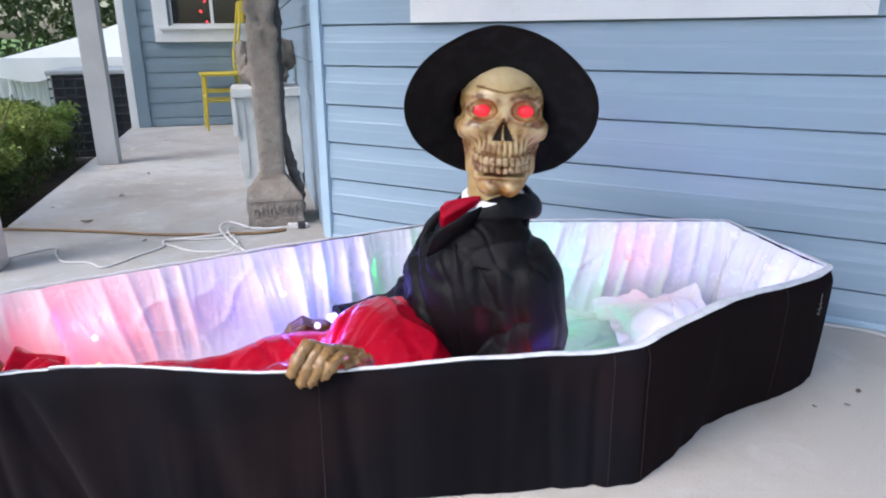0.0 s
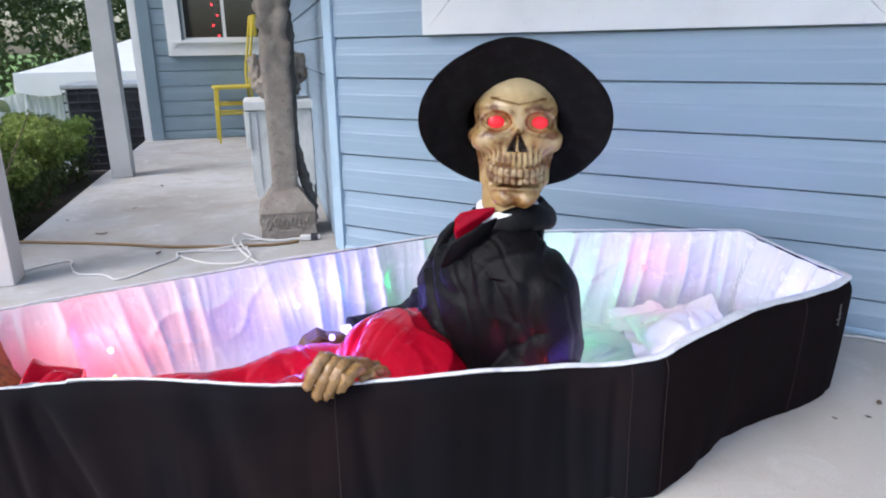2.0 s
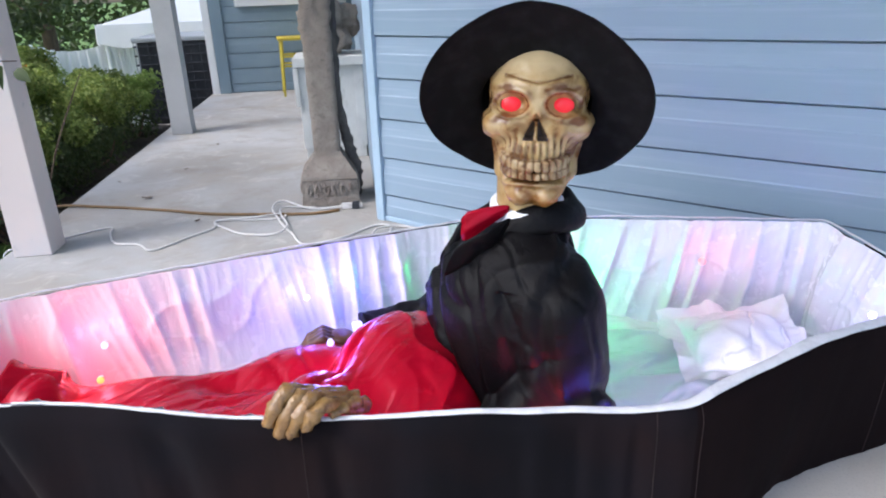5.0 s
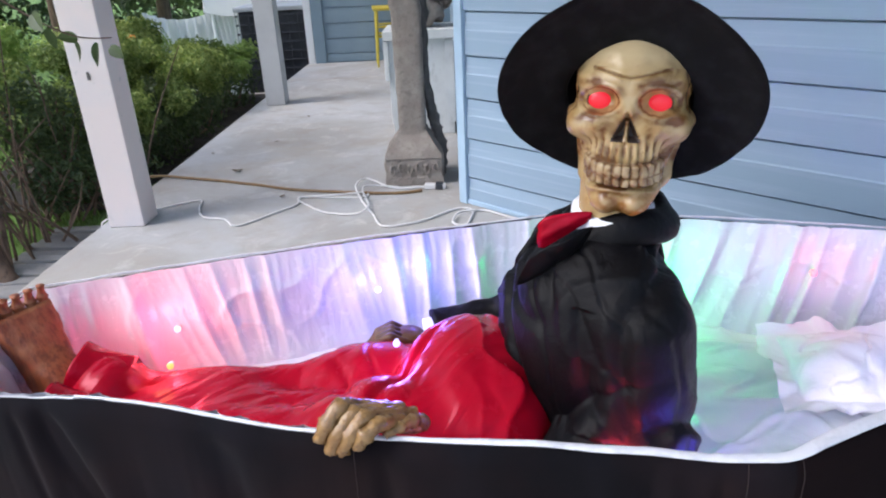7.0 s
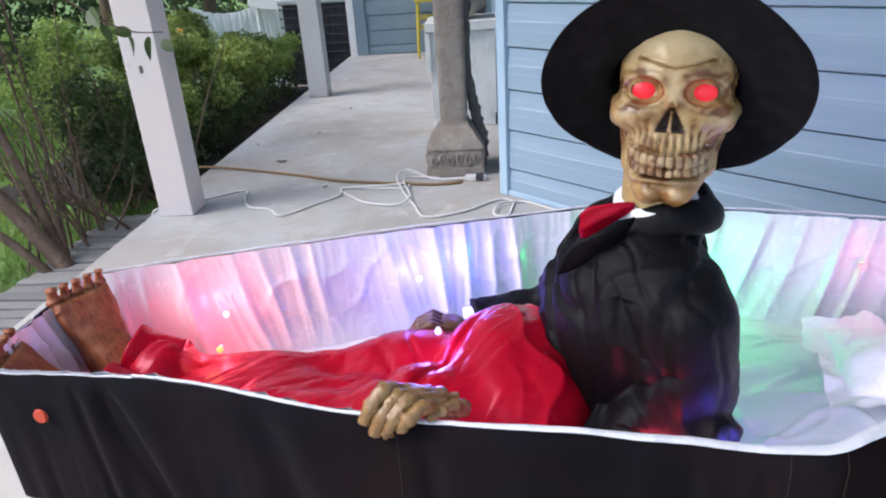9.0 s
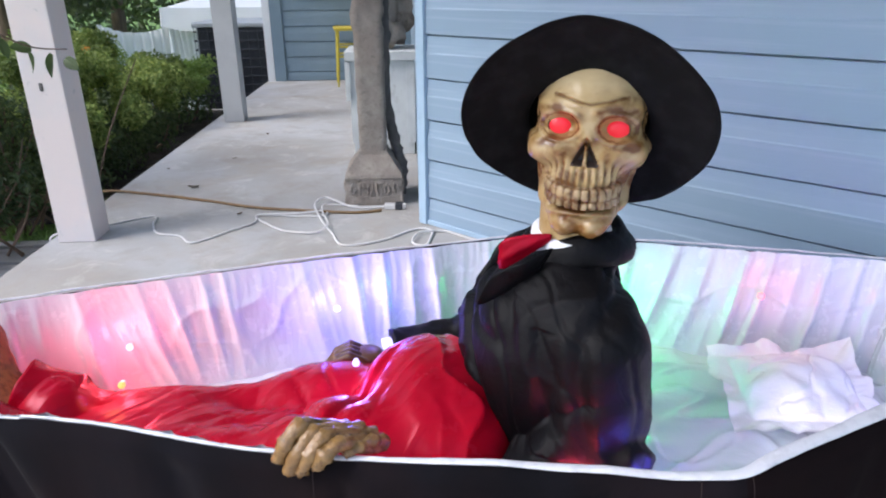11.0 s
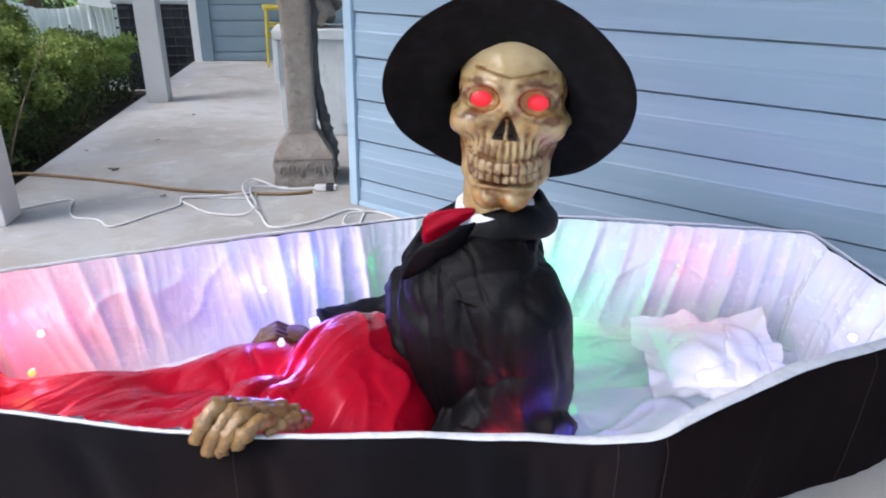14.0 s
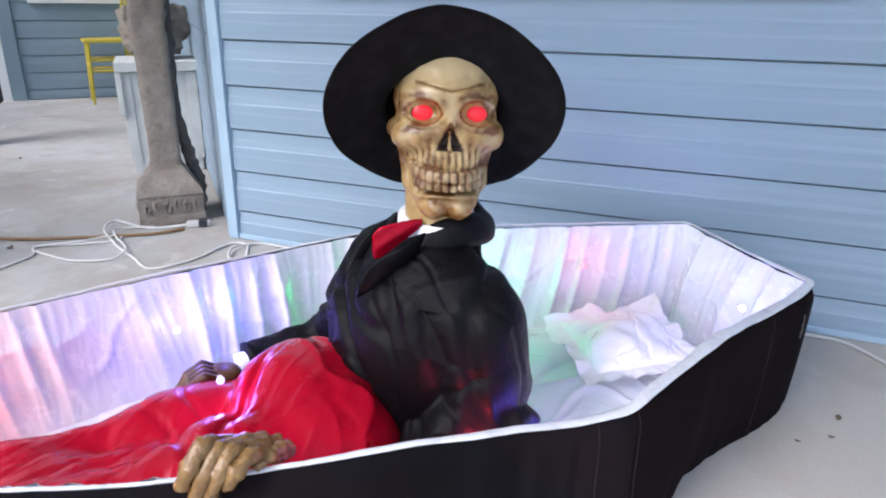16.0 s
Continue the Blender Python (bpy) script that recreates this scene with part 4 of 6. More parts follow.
    # cheek ligament in front of the jaw's branch, with a slot behind it
    d = join(d, cap(q, (0.059, -0.036, -0.050), (0.044, -0.026, -0.118), 0.0055, 0.0050), 0.007)
    d = carve(d, ell(q, (0.066, -0.048, -0.068), (0.008, 0.008, 0.016)), 0.004)
    d = d + 0.0007 * wavy(p, 51, 2, 26)
    return d


# rays round an upright axis inside the skull, closed above and below
NA, NZ = 340, 370
t_ = np.linspace(0, 1, NA, endpoint=False)
ang = math.tau * (t_ + 0.085 * np.sin(math.tau * t_))
ang = ang - math.pi  # dense at the front
zz = np.linspace(-0.24, 0.185, NZ)
AZ, AA = np.meshgrid(zz, ang, indexing="ij")
low, high = -0.125, 0.07
oz = np.clip(AZ, low, high)
tilt = np.where(AZ < low, (AZ - low) / (0.24 - 0.125) * 1.52, np.where(AZ > high, (AZ - high) / (0.185 - 0.07) * 1.54, 0))
oy = np.where(AZ < -0.06, -0.05 + 0.02 * np.clip((-0.06 - AZ) / 0.06, 0, 1), -0.05)
org = np.stack([0 * AZ, oy, oz], -1).reshape(-1, 3)
way = np.stack([np.sin(AA + math.pi) * np.cos(tilt), np.cos(AA + math.pi) * np.cos(tilt), np.sin(tilt)], -1).reshape(-1, 3)
skull_v = march(skull_field, org, way, 0.22, 60)
skull_f = grid_faces(NZ, NA, True)
fc = skull_v[skull_f].mean(1)
aq = both(fc)
idx = np.zeros(len(fc), int)
# faces deep in the nose opening take the darkest colour
nose_in = (aq[:, 0] < 0.0190 * np.clip((-0.0170 - aq[:, 2]) / 0.035, 0, 1) ** 0.8 - 0.001) & (aq[:, 0] > 0.003) & (aq[:, 2] > -0.0565) & (aq[:, 1] < 0.0115)
idx[nose_in] = 2

FIG_V, FIG_F, FIG_M = [], [], []


def add(verts, faces, mat, m_=None):
    """Adds a piece to the doll; m_: its place in the world."""
    verts = np.asarray([tuple(v_) for v_ in verts], float)
    if m_ is not None:
        a_ = np.array(m_)
        verts = verts @ a_[:3, :3].T + a_[:3, 3]
    n_ = sum(len(v_) for v_ in FIG_V)
    FIG_V.append(verts)
    FIG_F.extend([tuple(int(i) + n_ for i in f_) for f_ in faces])
    FIG_M.extend(list(mat) if hasattr(mat, "__len__") else [mat] * len(faces))


def add_bm(bm, mat, m_=None):
    bm.verts.index_update()
    add([v_.co for v_ in bm.verts], [[v_.index for v_ in f_.verts] for f_ in bm.faces], mat, m_)
    bm.free()


MATS = [BONE, BONE_DARK, CAVITY, EYE, SUIT, COTTON, RED_SATIN, LATEX, LATEX_RED]
# the face looks along (0.47, -0.88), tipped back a little
fwd, right = Vector((0.47, -0.883, 0)).normalized(), Vector((0.883, 0.47, 0)).normalized()
HEAD = Matrix.Translation((-0.481, 1.180, 0.612)) @ Matrix(((-right.x, fwd.x, 0, 0), (-right.y, fwd.y, 0, 0), (0, 0, 1, 0), (0, 0, 0, 1))) @ Matrix.Rotation(radians(9), 4, "X") @ Matrix.Rotation(radians(-2), 4, "Y") @ Matrix.Diagonal((1.05, 1, 1, 1))
add(skull_v, skull_f, idx, HEAD)
for sx in (-1, 1):
    bm = bmesh.new()
    bmesh.ops.create_uvsphere(bm, u_segments=28, v_segments=16, radius=1.0, matrix=Matrix.Translation((sx * 0.0385, -0.0085, -0.001)) @ Matrix.Diagonal((0.0160, 0.0075, 0.0152, 1)))
    add_bm(bm, 3, HEAD)
    bm = bmesh.new()
    tube(bm, [(sx * 0.0385 + 0.0166 * math.cos(a_), -0.0070 + 0.0006 * math.sin(5 * a_), -0.001 + 0.0158 * math.sin(a_)) for a_ in np.linspace(0, math.tau, 33)], 0.0013, 6, False)
    add_bm(bm, 1, HEAD)
# neck
bm = tube(bmesh.new(), [(0.008, -0.064, -0.06), (0.010, -0.060, -0.12), (0.010, -0.058, -0.16), (0.010, -0.06, -0.205)], [0.050, 0.050, 0.049, 0.046], 32)
add_bm(bm, 0, HEAD)


# jacket, in the coffin's axes
def jacket_field(p):
    d = ell(p, (1.030, -0.012, 0.235), (0.144, 0.172, 0.165))
    d = join(d, ell(p, (1.035, -0.01, 0.09), (0.105, 0.16, 0.13)), 0.06)
    d = join(d, cap(p, (1.07, -0.125, 0.322), (1.05, 0.14, 0.315), 0.062), 0.05)
    d = join(d, cap(p, (1.02, 0.15, 0.30), (0.98, 0.22, 0.14), 0.058, 0.055), 0.03)
    d = join(d, ell(p, (1.065, 0.0, 0.385), (0.080, 0.090, 0.045)), 0.03)
    q = p * [1, 1, 0.5]
    d = d + 0.006 * wavy(q, 61, 2, 3.4)
    # soft vertical pulls on the chest below the collar
    d = d - 0.0045 * (1 - np.abs(np.sin(30 * p[:, 1] + 14 * p[:, 0] + 2.0 * wavy(p, 64, 2, 3.0)))) ** 2 * np.clip(0.4 + 0.8 * wavy(p, 65, 1, 3), 0, 1)
    # near sleeve: a full sleeve head set into the body along a seam, its folds drawn towards the crook of the elbow
    arm = cap(p, (1.070, -0.156, 0.298), (1.076, -0.178, 0.13), 0.070, 0.076)
    arm = join(arm, cap(p, (1.06, -0.19, 0.12), (0.955, -0.225, 0.095), 0.066, 0.052), 0.05)
    r_ = np.hypot(p[:, 0] - 0.955, p[:, 2] - 0.165)
    an = np.arctan2(p[:, 2] - 0.165, p[:, 0] - 0.955)
    spoke = 1 - np.abs(np.sin(3.1 * an + 1.2 * wavy(p, 63, 2, 2.6) + 0.4))
    arm = arm + (0.010 * spoke ** 2.2 - 0.003) * np.exp(-((r_ - 0.055) / 0.07) ** 2)
    arm = arm + 0.004 * np.sin(46 * p[:, 2] - 24 * p[:, 0] + 3 * wavy(p, 66, 1, 3.0)) * np.clip((0.26 - p[:, 2]) / 0.1, 0, 1) + 0.004 * wavy(q, 67, 2, 5.0)
    d = join(d, arm, 0.005)
    # crumpled cloth: narrow valleys between soft puffs, at three sizes
    q = np.stack([p[:, 0] + 0.45 * p[:, 2], p[:, 1], 0.65 * p[:, 2] - 0.35 * p[:, 0]], -1)
    for seed_, size_, deep_, wide_ in ((164, 2.6, 0.0120, 0.15), (165, 4.2, 0.0075, 0.15), (166, 8.0, 0.0030, 0.2)):
        d = d + deep_ * (np.exp(-(wavy(q, seed_, 1, size_) / wide_) ** 2) - 0.3)
    pull = 1 - np.abs(np.sin(24 * p[:, 0] + 21 * p[:, 2] + 2.2 * wavy(p, 167, 2, 3.2)))
    d = d - 0.008 * pull ** 1.8 * np.clip(0.2 + 0.9 * wavy(p, 168, 1, 3), 0, 1)
    # armhole stitching
    d = d + 0.006 * np.exp(-((p[:, 0] - 0.984 + 0.20 * (p[:, 2] - 0.25) - 2.2 * (p[:, 2] - 0.25) ** 2) / 0.010) ** 2) * (p[:, 1] < -0.06) * (p[:, 2] < 0.335) * (p[:, 2] > 0.16)
    return d


NA, NZ = 300, 190
ang = np.linspace(0, math.tau, NA, endpoint=False)
AZ, AA = np.meshgrid(np.linspace(0.005, 0.47, NZ), ang, indexing="ij")
oz = np.minimum(AZ, 0.34)
tilt = np.clip((AZ - 0.34) / 0.13, 0, 1) * 1.5
org = np.stack([0 * AZ + 1.03, 0 * AZ - 0.015, oz], -1).reshape(-1, 3)
way = np.stack([np.cos(AA) * np.cos(tilt), np.sin(AA) * np.cos(tilt), np.sin(tilt)], -1).reshape(-1, 3)
add(march(jacket_field, org, way, 0.42), grid_faces(NZ, NA, True), 4, COFFIN)


def sleeve(pts, radii, mat, seed, sides=36, m_=COFFIN, amp=0.006, base=9):
    sp = spline(pts, 12)
    rr = np.interp(np.linspace(0, 1, len(sp)), np.linspace(0, 1, len(radii)), radii)
    bm = tube(bmesh.new(), sp, rr, sides)
    co = np.array([v_.co for v_ in bm.verts])
    dn = amp * wavy(co, seed, 3, base) + amp * 0.8 * np.abs(wavy(co * [1.6, 1, 1], seed + 1, 2, base * 0.7))
    bm.normal_update()
    for v_, k in zip(bm.verts, dn):
        v_.co += v_.normal * k
    add_bm(bm, mat, m_)


sleeve([(1.03, 0.16, 0.27), (0.985, 0.225, 0.15), (0.92, 0.255, 0.105), (0.84, 0.245, 0.100), (0.765, 0.226, 0.104)], [0.056, 0.050, 0.044, 0.037, 0.032], 4, 71)
sleeve([(0.772, 0.228, 0.098), (0.750, 0.221, 0.098)], [0.024, 0.023], 5, 73, amp=0.002)
sleeve([(1.06, -0.21, 0.10), (1.00, -0.25, 0.070), (0.92, -0.270, 0.07), (0.82, -0.280, 0.10), (0.752, -0.282, 0.165)], [0.056, 0.046, 0.038, 0.032, 0.022], 4, 75)

# collar: a rolled band round the neck with a lapel down the front, shirt and bow tie inside
NECK = Vector((1.068, -0.018, 0.414))
n_ = 72
vs = []
for i in range(n_):
    a_ = math.tau * i / n_
    open_ = max(0.0, math.cos(a_ - math.pi * 1.06)) ** 6
    r_ = 0.074 + 0.016 * open_
    c_ = NECK + Vector((math.cos(a_) * r_, math.sin(a_) * r_ * 0.98, 0.010 * math.cos(a_) - 0.030 * open_ + 0.004 * math.sin(3 * a_) + 0.011 * max(0.0, -math.sin(a_ + 0.2)) ** 1.5))
    o_ = Vector((math.cos(a_), math.sin(a_), 0))
    for k in range(14):
        b_ = math.tau * k / 14
        vs.append(c_ + o_ * (0.017 * math.cos(b_)) + Vector((0, 0, (0.030 + 0.004 * math.sin(2 * a_ + 1) - 0.004 * max(0.0, math.cos(a_))) * math.sin(b_))) + o_ * (-0.010 * math.sin(b_)))
vs = np.array(vs)
vs += (0.0022 * wavy(vs, 81, 3, 9))[:, None] * [1, 1, 1]
add(np.vstack([vs, vs[:14]]), grid_faces(n_ + 1, 14, True), 4, COFFIN)
for pts_, wide in (([(1.0, -0.092, 0.412), (0.955, -0.096, 0.392), (0.913, -0.088, 0.368)], [0.024, 0.034, 0.026]), ([(1.02, 0.07, 0.40), (0.965, 0.058, 0.37), (0.925, 0.045, 0.33)], [0.022, 0.026, 0.014])):
    sp = spline(pts_, 8)
    ww = np.interp(np.linspace(0, 1, len(sp)), np.linspace(0, 1, len(wide)), wide)
    vs = []
    for c_, w_ in zip(sp, ww):
        for k in range(16):
            b_ = math.tau * k / 16
            vs.append(c_ + Vector((0.35, 0.2 if c_.y > 0 else -0.2, 0.9)) * w_ * math.cos(b_) + Vector((-0.75, -0.55 if c_.y < 0 else 0.55, 0.2)) * 0.007 * math.sin(b_))
    vs = np.array(vs)
    vs += (0.003 * wavy(vs, 83, 2, 12))[:, None]
    fs = [tuple(f_) for f_ in grid_faces(len(sp), 16, True)] + [tuple(range(15, -1, -1)), tuple(range(len(vs) - 16, len(vs)))]
    add(vs, fs, 4, COFFIN)
bm = tube(bmesh.new(), [NECK + Vector((-0.008, -0.010, -0.06)), NECK + Vector((-0.010, -0.012, -0.01)), NECK + Vector((-0.012, -0.016, 0.032))], [0.064, 0.066, 0.062], 36)
add_bm(bm, 5, COFFIN)
# bow tie: two puffed wings and a knot
bm = bmesh.new()
KNOT = Vector((1.016, -0.070, 0.446))
ax = Vector((-0.93, 0.16, -0.34)).normalized()
for sgn in (1,):
    rings = []
    for i in range(9):
        t_ = i / 8
        c_ = KNOT + ax * sgn * (0.002 + 0.078 * t_) + Vector((-0.004 * t_, -0.004, -0.006 * t_ ** 2))
        hgt, th = 0.006 + 0.020 * min(1.0, t_ * 1.15) ** 0.8 - 0.006 * max(0.0, t_ - 0.9) * 10, 0.003 + 0.005 * math.sin(math.pi * t_) ** 0.7
        rings.append([bm.verts.new(c_ + Vector((0, 0, hgt)) * math.sin(math.tau * k / 14) + Vector((-0.62, -0.75, 0)) * th * math.cos(math.tau * k / 14) * (1 + 0.9 * math.sin(2.3 * k + 0.35 * i))) for k in range(14)])
    for a_, b_ in zip(rings, rings[1:]):
        for k in range(14):
            bm.faces.new((a_[k], a_[(k + 1) % 14], b_[(k + 1) % 14], b_[k]))
    bm.faces.new(rings[-1])
bmesh.ops.recalc_face_normals(bm, faces=bm.faces)
add_bm(bm, 6, COFFIN)


# trousers, in the coffin's axes
def trouser_field(p):
    d = ell(p, (0.835, -0.03, 0.085), (0.145, 0.20, 0.143))
    d = join(d, ell(p, (0.69, -0.125, 0.092), (0.135, 0.10, 0.106)), 0.028)
    d = join(d, ell(p, (0.66, 0.085, 0.070), (0.14, 0.09, 0.068)), 0.028)
    d = join(d, cap(p, (0.60, -0.11, 0.080), (0.20, -0.075, 0.080), 0.066, 0.050), 0.035)
    d = join(d, cap(p, (0.58, 0.075, 0.062), (0.17, 0.050, 0.080), 0.052, 0.048), 0.035)
    d = join(d, ell(p, (0.185, 0.03, 0.118), (0.06, 0.075, 0.066)), 0.03)
    d = join(d, ell(p, (0.36, -0.01, 0.080), (0.11, 0.10, 0.052)), 0.04)
    d = join(d, cap(p, (0.68, -0.02, 0.066), (0.19, -0.012, 0.074), 0.052, 0.046), 0.03)
    slack = np.clip(0.5 + 0.9 * wavy(p, 96, 1, 2.6), 0, 1)
    # creases below the waistband, and a few slack folds over thigh and shin
    hip = 1.6 * (1 - np.abs(np.sin(46 * p[:, 0] + 10 * p[:, 1] - 9 * p[:, 2] + 2.4 * wavy(p, 93, 2, 2.6)))) ** 1.6 - 0.6
    d = d - 0.0060 * hip * (0.25 + slack) * np.clip((p[:, 0] - 0.80) / 0.10, 0, 1)
    thigh = np.sin(17 * p[:, 0] - 17 * p[:, 1] + 9 * p[:, 2] + 2.0 * wavy(p, 95, 1, 2.2))
    d = d - 0.0022 * thigh * (1.2 - slack) * np.clip((0.86 - p[:, 0]) / 0.2, 0, 1)
    leg = np.sin(34 * p[:, 0] + 12 * p[:, 1] + 2.6 * wavy(p, 94, 2, 2.6))
    d = d - 0.0030 * leg * slack * np.clip((0.60 - p[:, 0]) / 0.2, 0, 1)
    # the deep crease between belly and thigh
    groin = p[:, 0] - 0.735 - 0.55 * (p[:, 1] + 0.03)
    d = d + 0.014 * np.exp(-(groin / 0.013) ** 2) * np.clip((0.10 - p[:, 1]) / 0.1, 0, 1)
    d = d + 0.010 * np.exp(-((p[:, 0] - 0.60 + 0.25 * p[:, 1]) / 0.014) ** 2) * np.clip((0.02 - p[:, 1]) / 0.08, 0, 1)
    # narrow slanting creases between soft puffs of cloth
    q = np.stack([0.8 * p[:, 0] + 0.6 * p[:, 1], 1.5 * (0.8 * p[:, 1] - 0.6 * p[:, 0]), p[:, 2]], -1) * [0.7, 1.3, 1.0]
    n1, n2 = wavy(q, 98, 1, 3.4), wavy(q + 3.1, 99, 1, 6.0)
    d = d + 0.0018 * np.exp(-(n1 / 0.20) ** 2) + 0.0008 * np.exp(-(n2 / 0.25) ** 2) - 0.002
    # long folds fanning out from the seat below the waistband and from the crotch
    for cu, cz, turns, seed_, deep_, reach_ in ((0.985, 0.00, 8.0, 191, 0.0062, 0.15), (0.690, 0.000, 7.0, 192, 0.0100, 0.09)):
        r_ = np.hypot(p[:, 0] - cu, p[:, 2] - cz + 0.35 * p[:, 1])
        an = np.arctan2(p[:, 2] - cz + 0.35 * p[:, 1], p[:, 0] - cu)
        ray_ = 1 - np.abs(np.sin(turns * an + 1.4 * wavy(p, seed_, 2, 2.4)))
        d = d + deep_ * (ray_ ** 3.5 - 0.12) * np.exp(-((r_ - 0.10) / reach_) ** 2) * np.clip(r_ / 0.09, 0, 1) ** 2 * np.clip(0.3 + 1.2 * wavy(p, seed_ + 9, 1, 2.5), 0, 1)
    d = d + 0.0012 * np.exp(-(wavy(q + 5.0, 193, 1, 5.0) / 0.12) ** 2) * slack
    d = d + 0.0008 * wavy(p, 97, 2, 9)
    return d


NU, NA = 270, 190
uu = np.linspace(0.125, 0.985, NU)
ang = np.linspace(0, math.tau, NA, endpoint=False)
AU, AA = np.meshgrid(uu, ang, indexing="ij")
org = np.stack([AU, -0.02 + 0.02 * np.clip((0.4 - AU) / 0.3, 0, 1), 0 * AU + 0.075], -1).reshape(-1, 3)
way = np.stack([0 * AA, np.cos(AA), np.sin(AA)], -1).reshape(-1, 3)
tv = march(trouser_field, org, way, 0.36)
tv[:, 2] = np.maximum(tv[:, 2], 0.02)
add(tv, grid_faces(NU, NA, True), 6, COFFIN)
# hems
for w_ in (0.045, -0.085):
    bm = tube(bmesh.new(), spline([(0.22, w_, 0.12), (0.16, w_, 0.135), (0.125, w_, 0.15)], 6), np.linspace(0.05, 0.058, 13), 28)
    for v_ in bm.verts:
        v_.co += Vector((0, v_.co.y - w_, v_.co.z - 0.135)).normalized() * 0.008 * noise.noise(v_.co * 30)
    add_bm(bm, 6, COFFIN)


def digits(bm, pts, radii, bulge=0.34):
    """A bony finger: swollen at each joint."""
    sp, n_ = spline(pts, 7), len(pts)
    rr = []
    for i in range(len(sp)):
        x = i / (len(sp) - 1) * (n_ - 1)
        rr.append(np.interp(x, range(n_), radii) * (1 - bulge * math.sin(math.pi * (x % 1)) ** 0.8))
    tube(bm, sp, rr, 12)


# the bony glove that grips the near rim: knuckles over the edge, fingers slanting down outside
bm = bmesh.new()
KNUCKLES = [(0.674, -0.266, 0.266), (0.695, -0.271, 0.264), (0.711, -0.274, 0.257), (0.722, -0.277, 0.248)]
JOINTS = [(0.651, -0.291, 0.287), (0.665, -0.295, 0.278), (0.680, -0.299, 0.274), (0.698, -0.303, 0.266)]
TIPS = [(0.622, -0.304, 0.250), (0.635, -0.309, 0.234), (0.650, -0.312, 0.234), (0.670, -0.315, 0.244)]
for k in range(4):
    a_, b_, c_ = Vector(KNUCKLES[k]), Vector(JOINTS[k]), Vector(TIPS[k])
    mid = b_.lerp(c_, 0.52) + Vector((-0.002, -0.0075, 0.006))
    digits(bm, [a_ + Vector((0.030, 0.022, -0.016)), a_, b_, mid, c_], [0.0100, 0.0122, 0.0128, 0.0122, 0.0098], 0.17)
    tube(bm, [c_, c_ + (c_ - mid).normalized() * 0.007], [0.0065, 0.0035], 8)
    # tendon over the back
    digits(bm, [Vector((0.748, -0.236 - 0.004 * k, 0.222)), a_.lerp(Vector((0.748, -0.24, 0.224)), 0.5) + Vector((0, 0, 0.010)), a_ + Vector((0, 0, 0.003))], [0.006, 0.0062, 0.0075], 0.1)
digits(bm, [(0.752, -0.252, 0.224), (0.738, -0.272, 0.244), (0.722, -0.291, 0.250), (0.704, -0.304, 0.250)], [0.012, 0.0115, 0.0105, 0.008])
bmesh.ops.create_uvsphere(bm, u_segments=24, v_segments=14, radius=1.0, matrix=Matrix.Translation((0.716, -0.262, 0.244)) @ Matrix.Rotation(radians(12), 4, "Z") @ Matrix.Rotation(radians(32), 4, "Y") @ Matrix.Diagonal((0.044, 0.026, 0.014, 1)))
bm.normal_update()
for v_ in bm.verts:
    v_.co += v_.normal * (0.0024 * noise.noise(v_.co * 75) + 0.0018 * noise.noise(v_.co * 190))
add_bm(bm, 7, COFFIN)
# the other glove, resting on the lap; its shade is put into darker paint
bm = bmesh.new()
for k in range(4):
    w_ = 0.205 - 0.020 * k
    digits(bm, [(0.715, w_ + 0.006, 0.128), (0.672, w_ - 0.004, 0.152), (0.638, w_ - 0.012, 0.140), (0.612, w_ - 0.02, 0.112)], [0.011, 0.0135, 0.012, 0.008])
bmesh.ops.create_uvsphere(bm, u_segments=20, v_segments=12, radius=1.0, matrix=Matrix.Translation((0.712, 0.185, 0.128)) @ Matrix.Diagonal((0.045, 0.042, 0.022, 1)))
bmesh.ops.transform(bm, matrix=Matrix.Translation((0.73, 0.2, 0.102)) @ Matrix.Scale(0.8, 4) @ Matrix.Translation((-0.73, -0.2, -0.124)), verts=bm.verts)
add_bm(bm, 1, COFFIN)


# feet: upright, toes at the top, tendons along the back of the foot
def foot(m_, seed):
    bm = bmesh.new()
    n_, rws = 26, 22
    rings = []
    for i in range(rws):
        t_ = i / (rws - 1)
        wdt = np.interp(t_, [0, 0.15, 0.5, 0.8, 1], [0.030, 0.036, 0.040, 0.050, 0.049])
        dep = np.interp(t_, [0, 0.12, 0.3, 0.7, 1], [0.036, 0.050, 0.046, 0.028, 0.018])
        ring = []
        for k in range(n_):
            a_ = math.tau * k / n_
            c_, s_ = math.cos(a_), math.sin(a_)
            p_ = Vector((dep * math.copysign(abs(c_) ** 0.7, c_) + 0.03 * (1 - t_) ** 2, wdt * math.copysign(abs(s_) ** 0.7, s_), 0.165 * t_))
            p_.x += 0.0035 * math.sin(s_ * 13) * (c_ > 0) * t_
            p_ += Vector((c_, s_, 0)) * 0.0025 * noise.noise(p_ * 60 + Vector((seed, 0, 0)))
            ring.append(bm.verts.new(p_))
        rings.append(ring)
    for a_, b_ in zip(rings, rings[1:]):
        for k in range(n_):
            bm.faces.new((a_[k], a_[(k + 1) % n_], b_[(k + 1) % n_], b_[k]))
    bm.faces.new(rings[0][::-1])
    bm.faces.new(rings[-1])
    for k in range(5):
        y = -0.040 + 0.020 * k
        s = (0.0125, 0.0105, 0.010, 0.0095, 0.009)[k if seed % 2 else 4 - k]
        digits(bm, [(0.004, y, 0.150), (-0.002, y * 1.04, 0.172), (0.006, y * 1.06, 0.192)], [s * 1.1, s * 1.15, s * 0.8])
    add_bm(bm, 8, COFFIN @ m_)


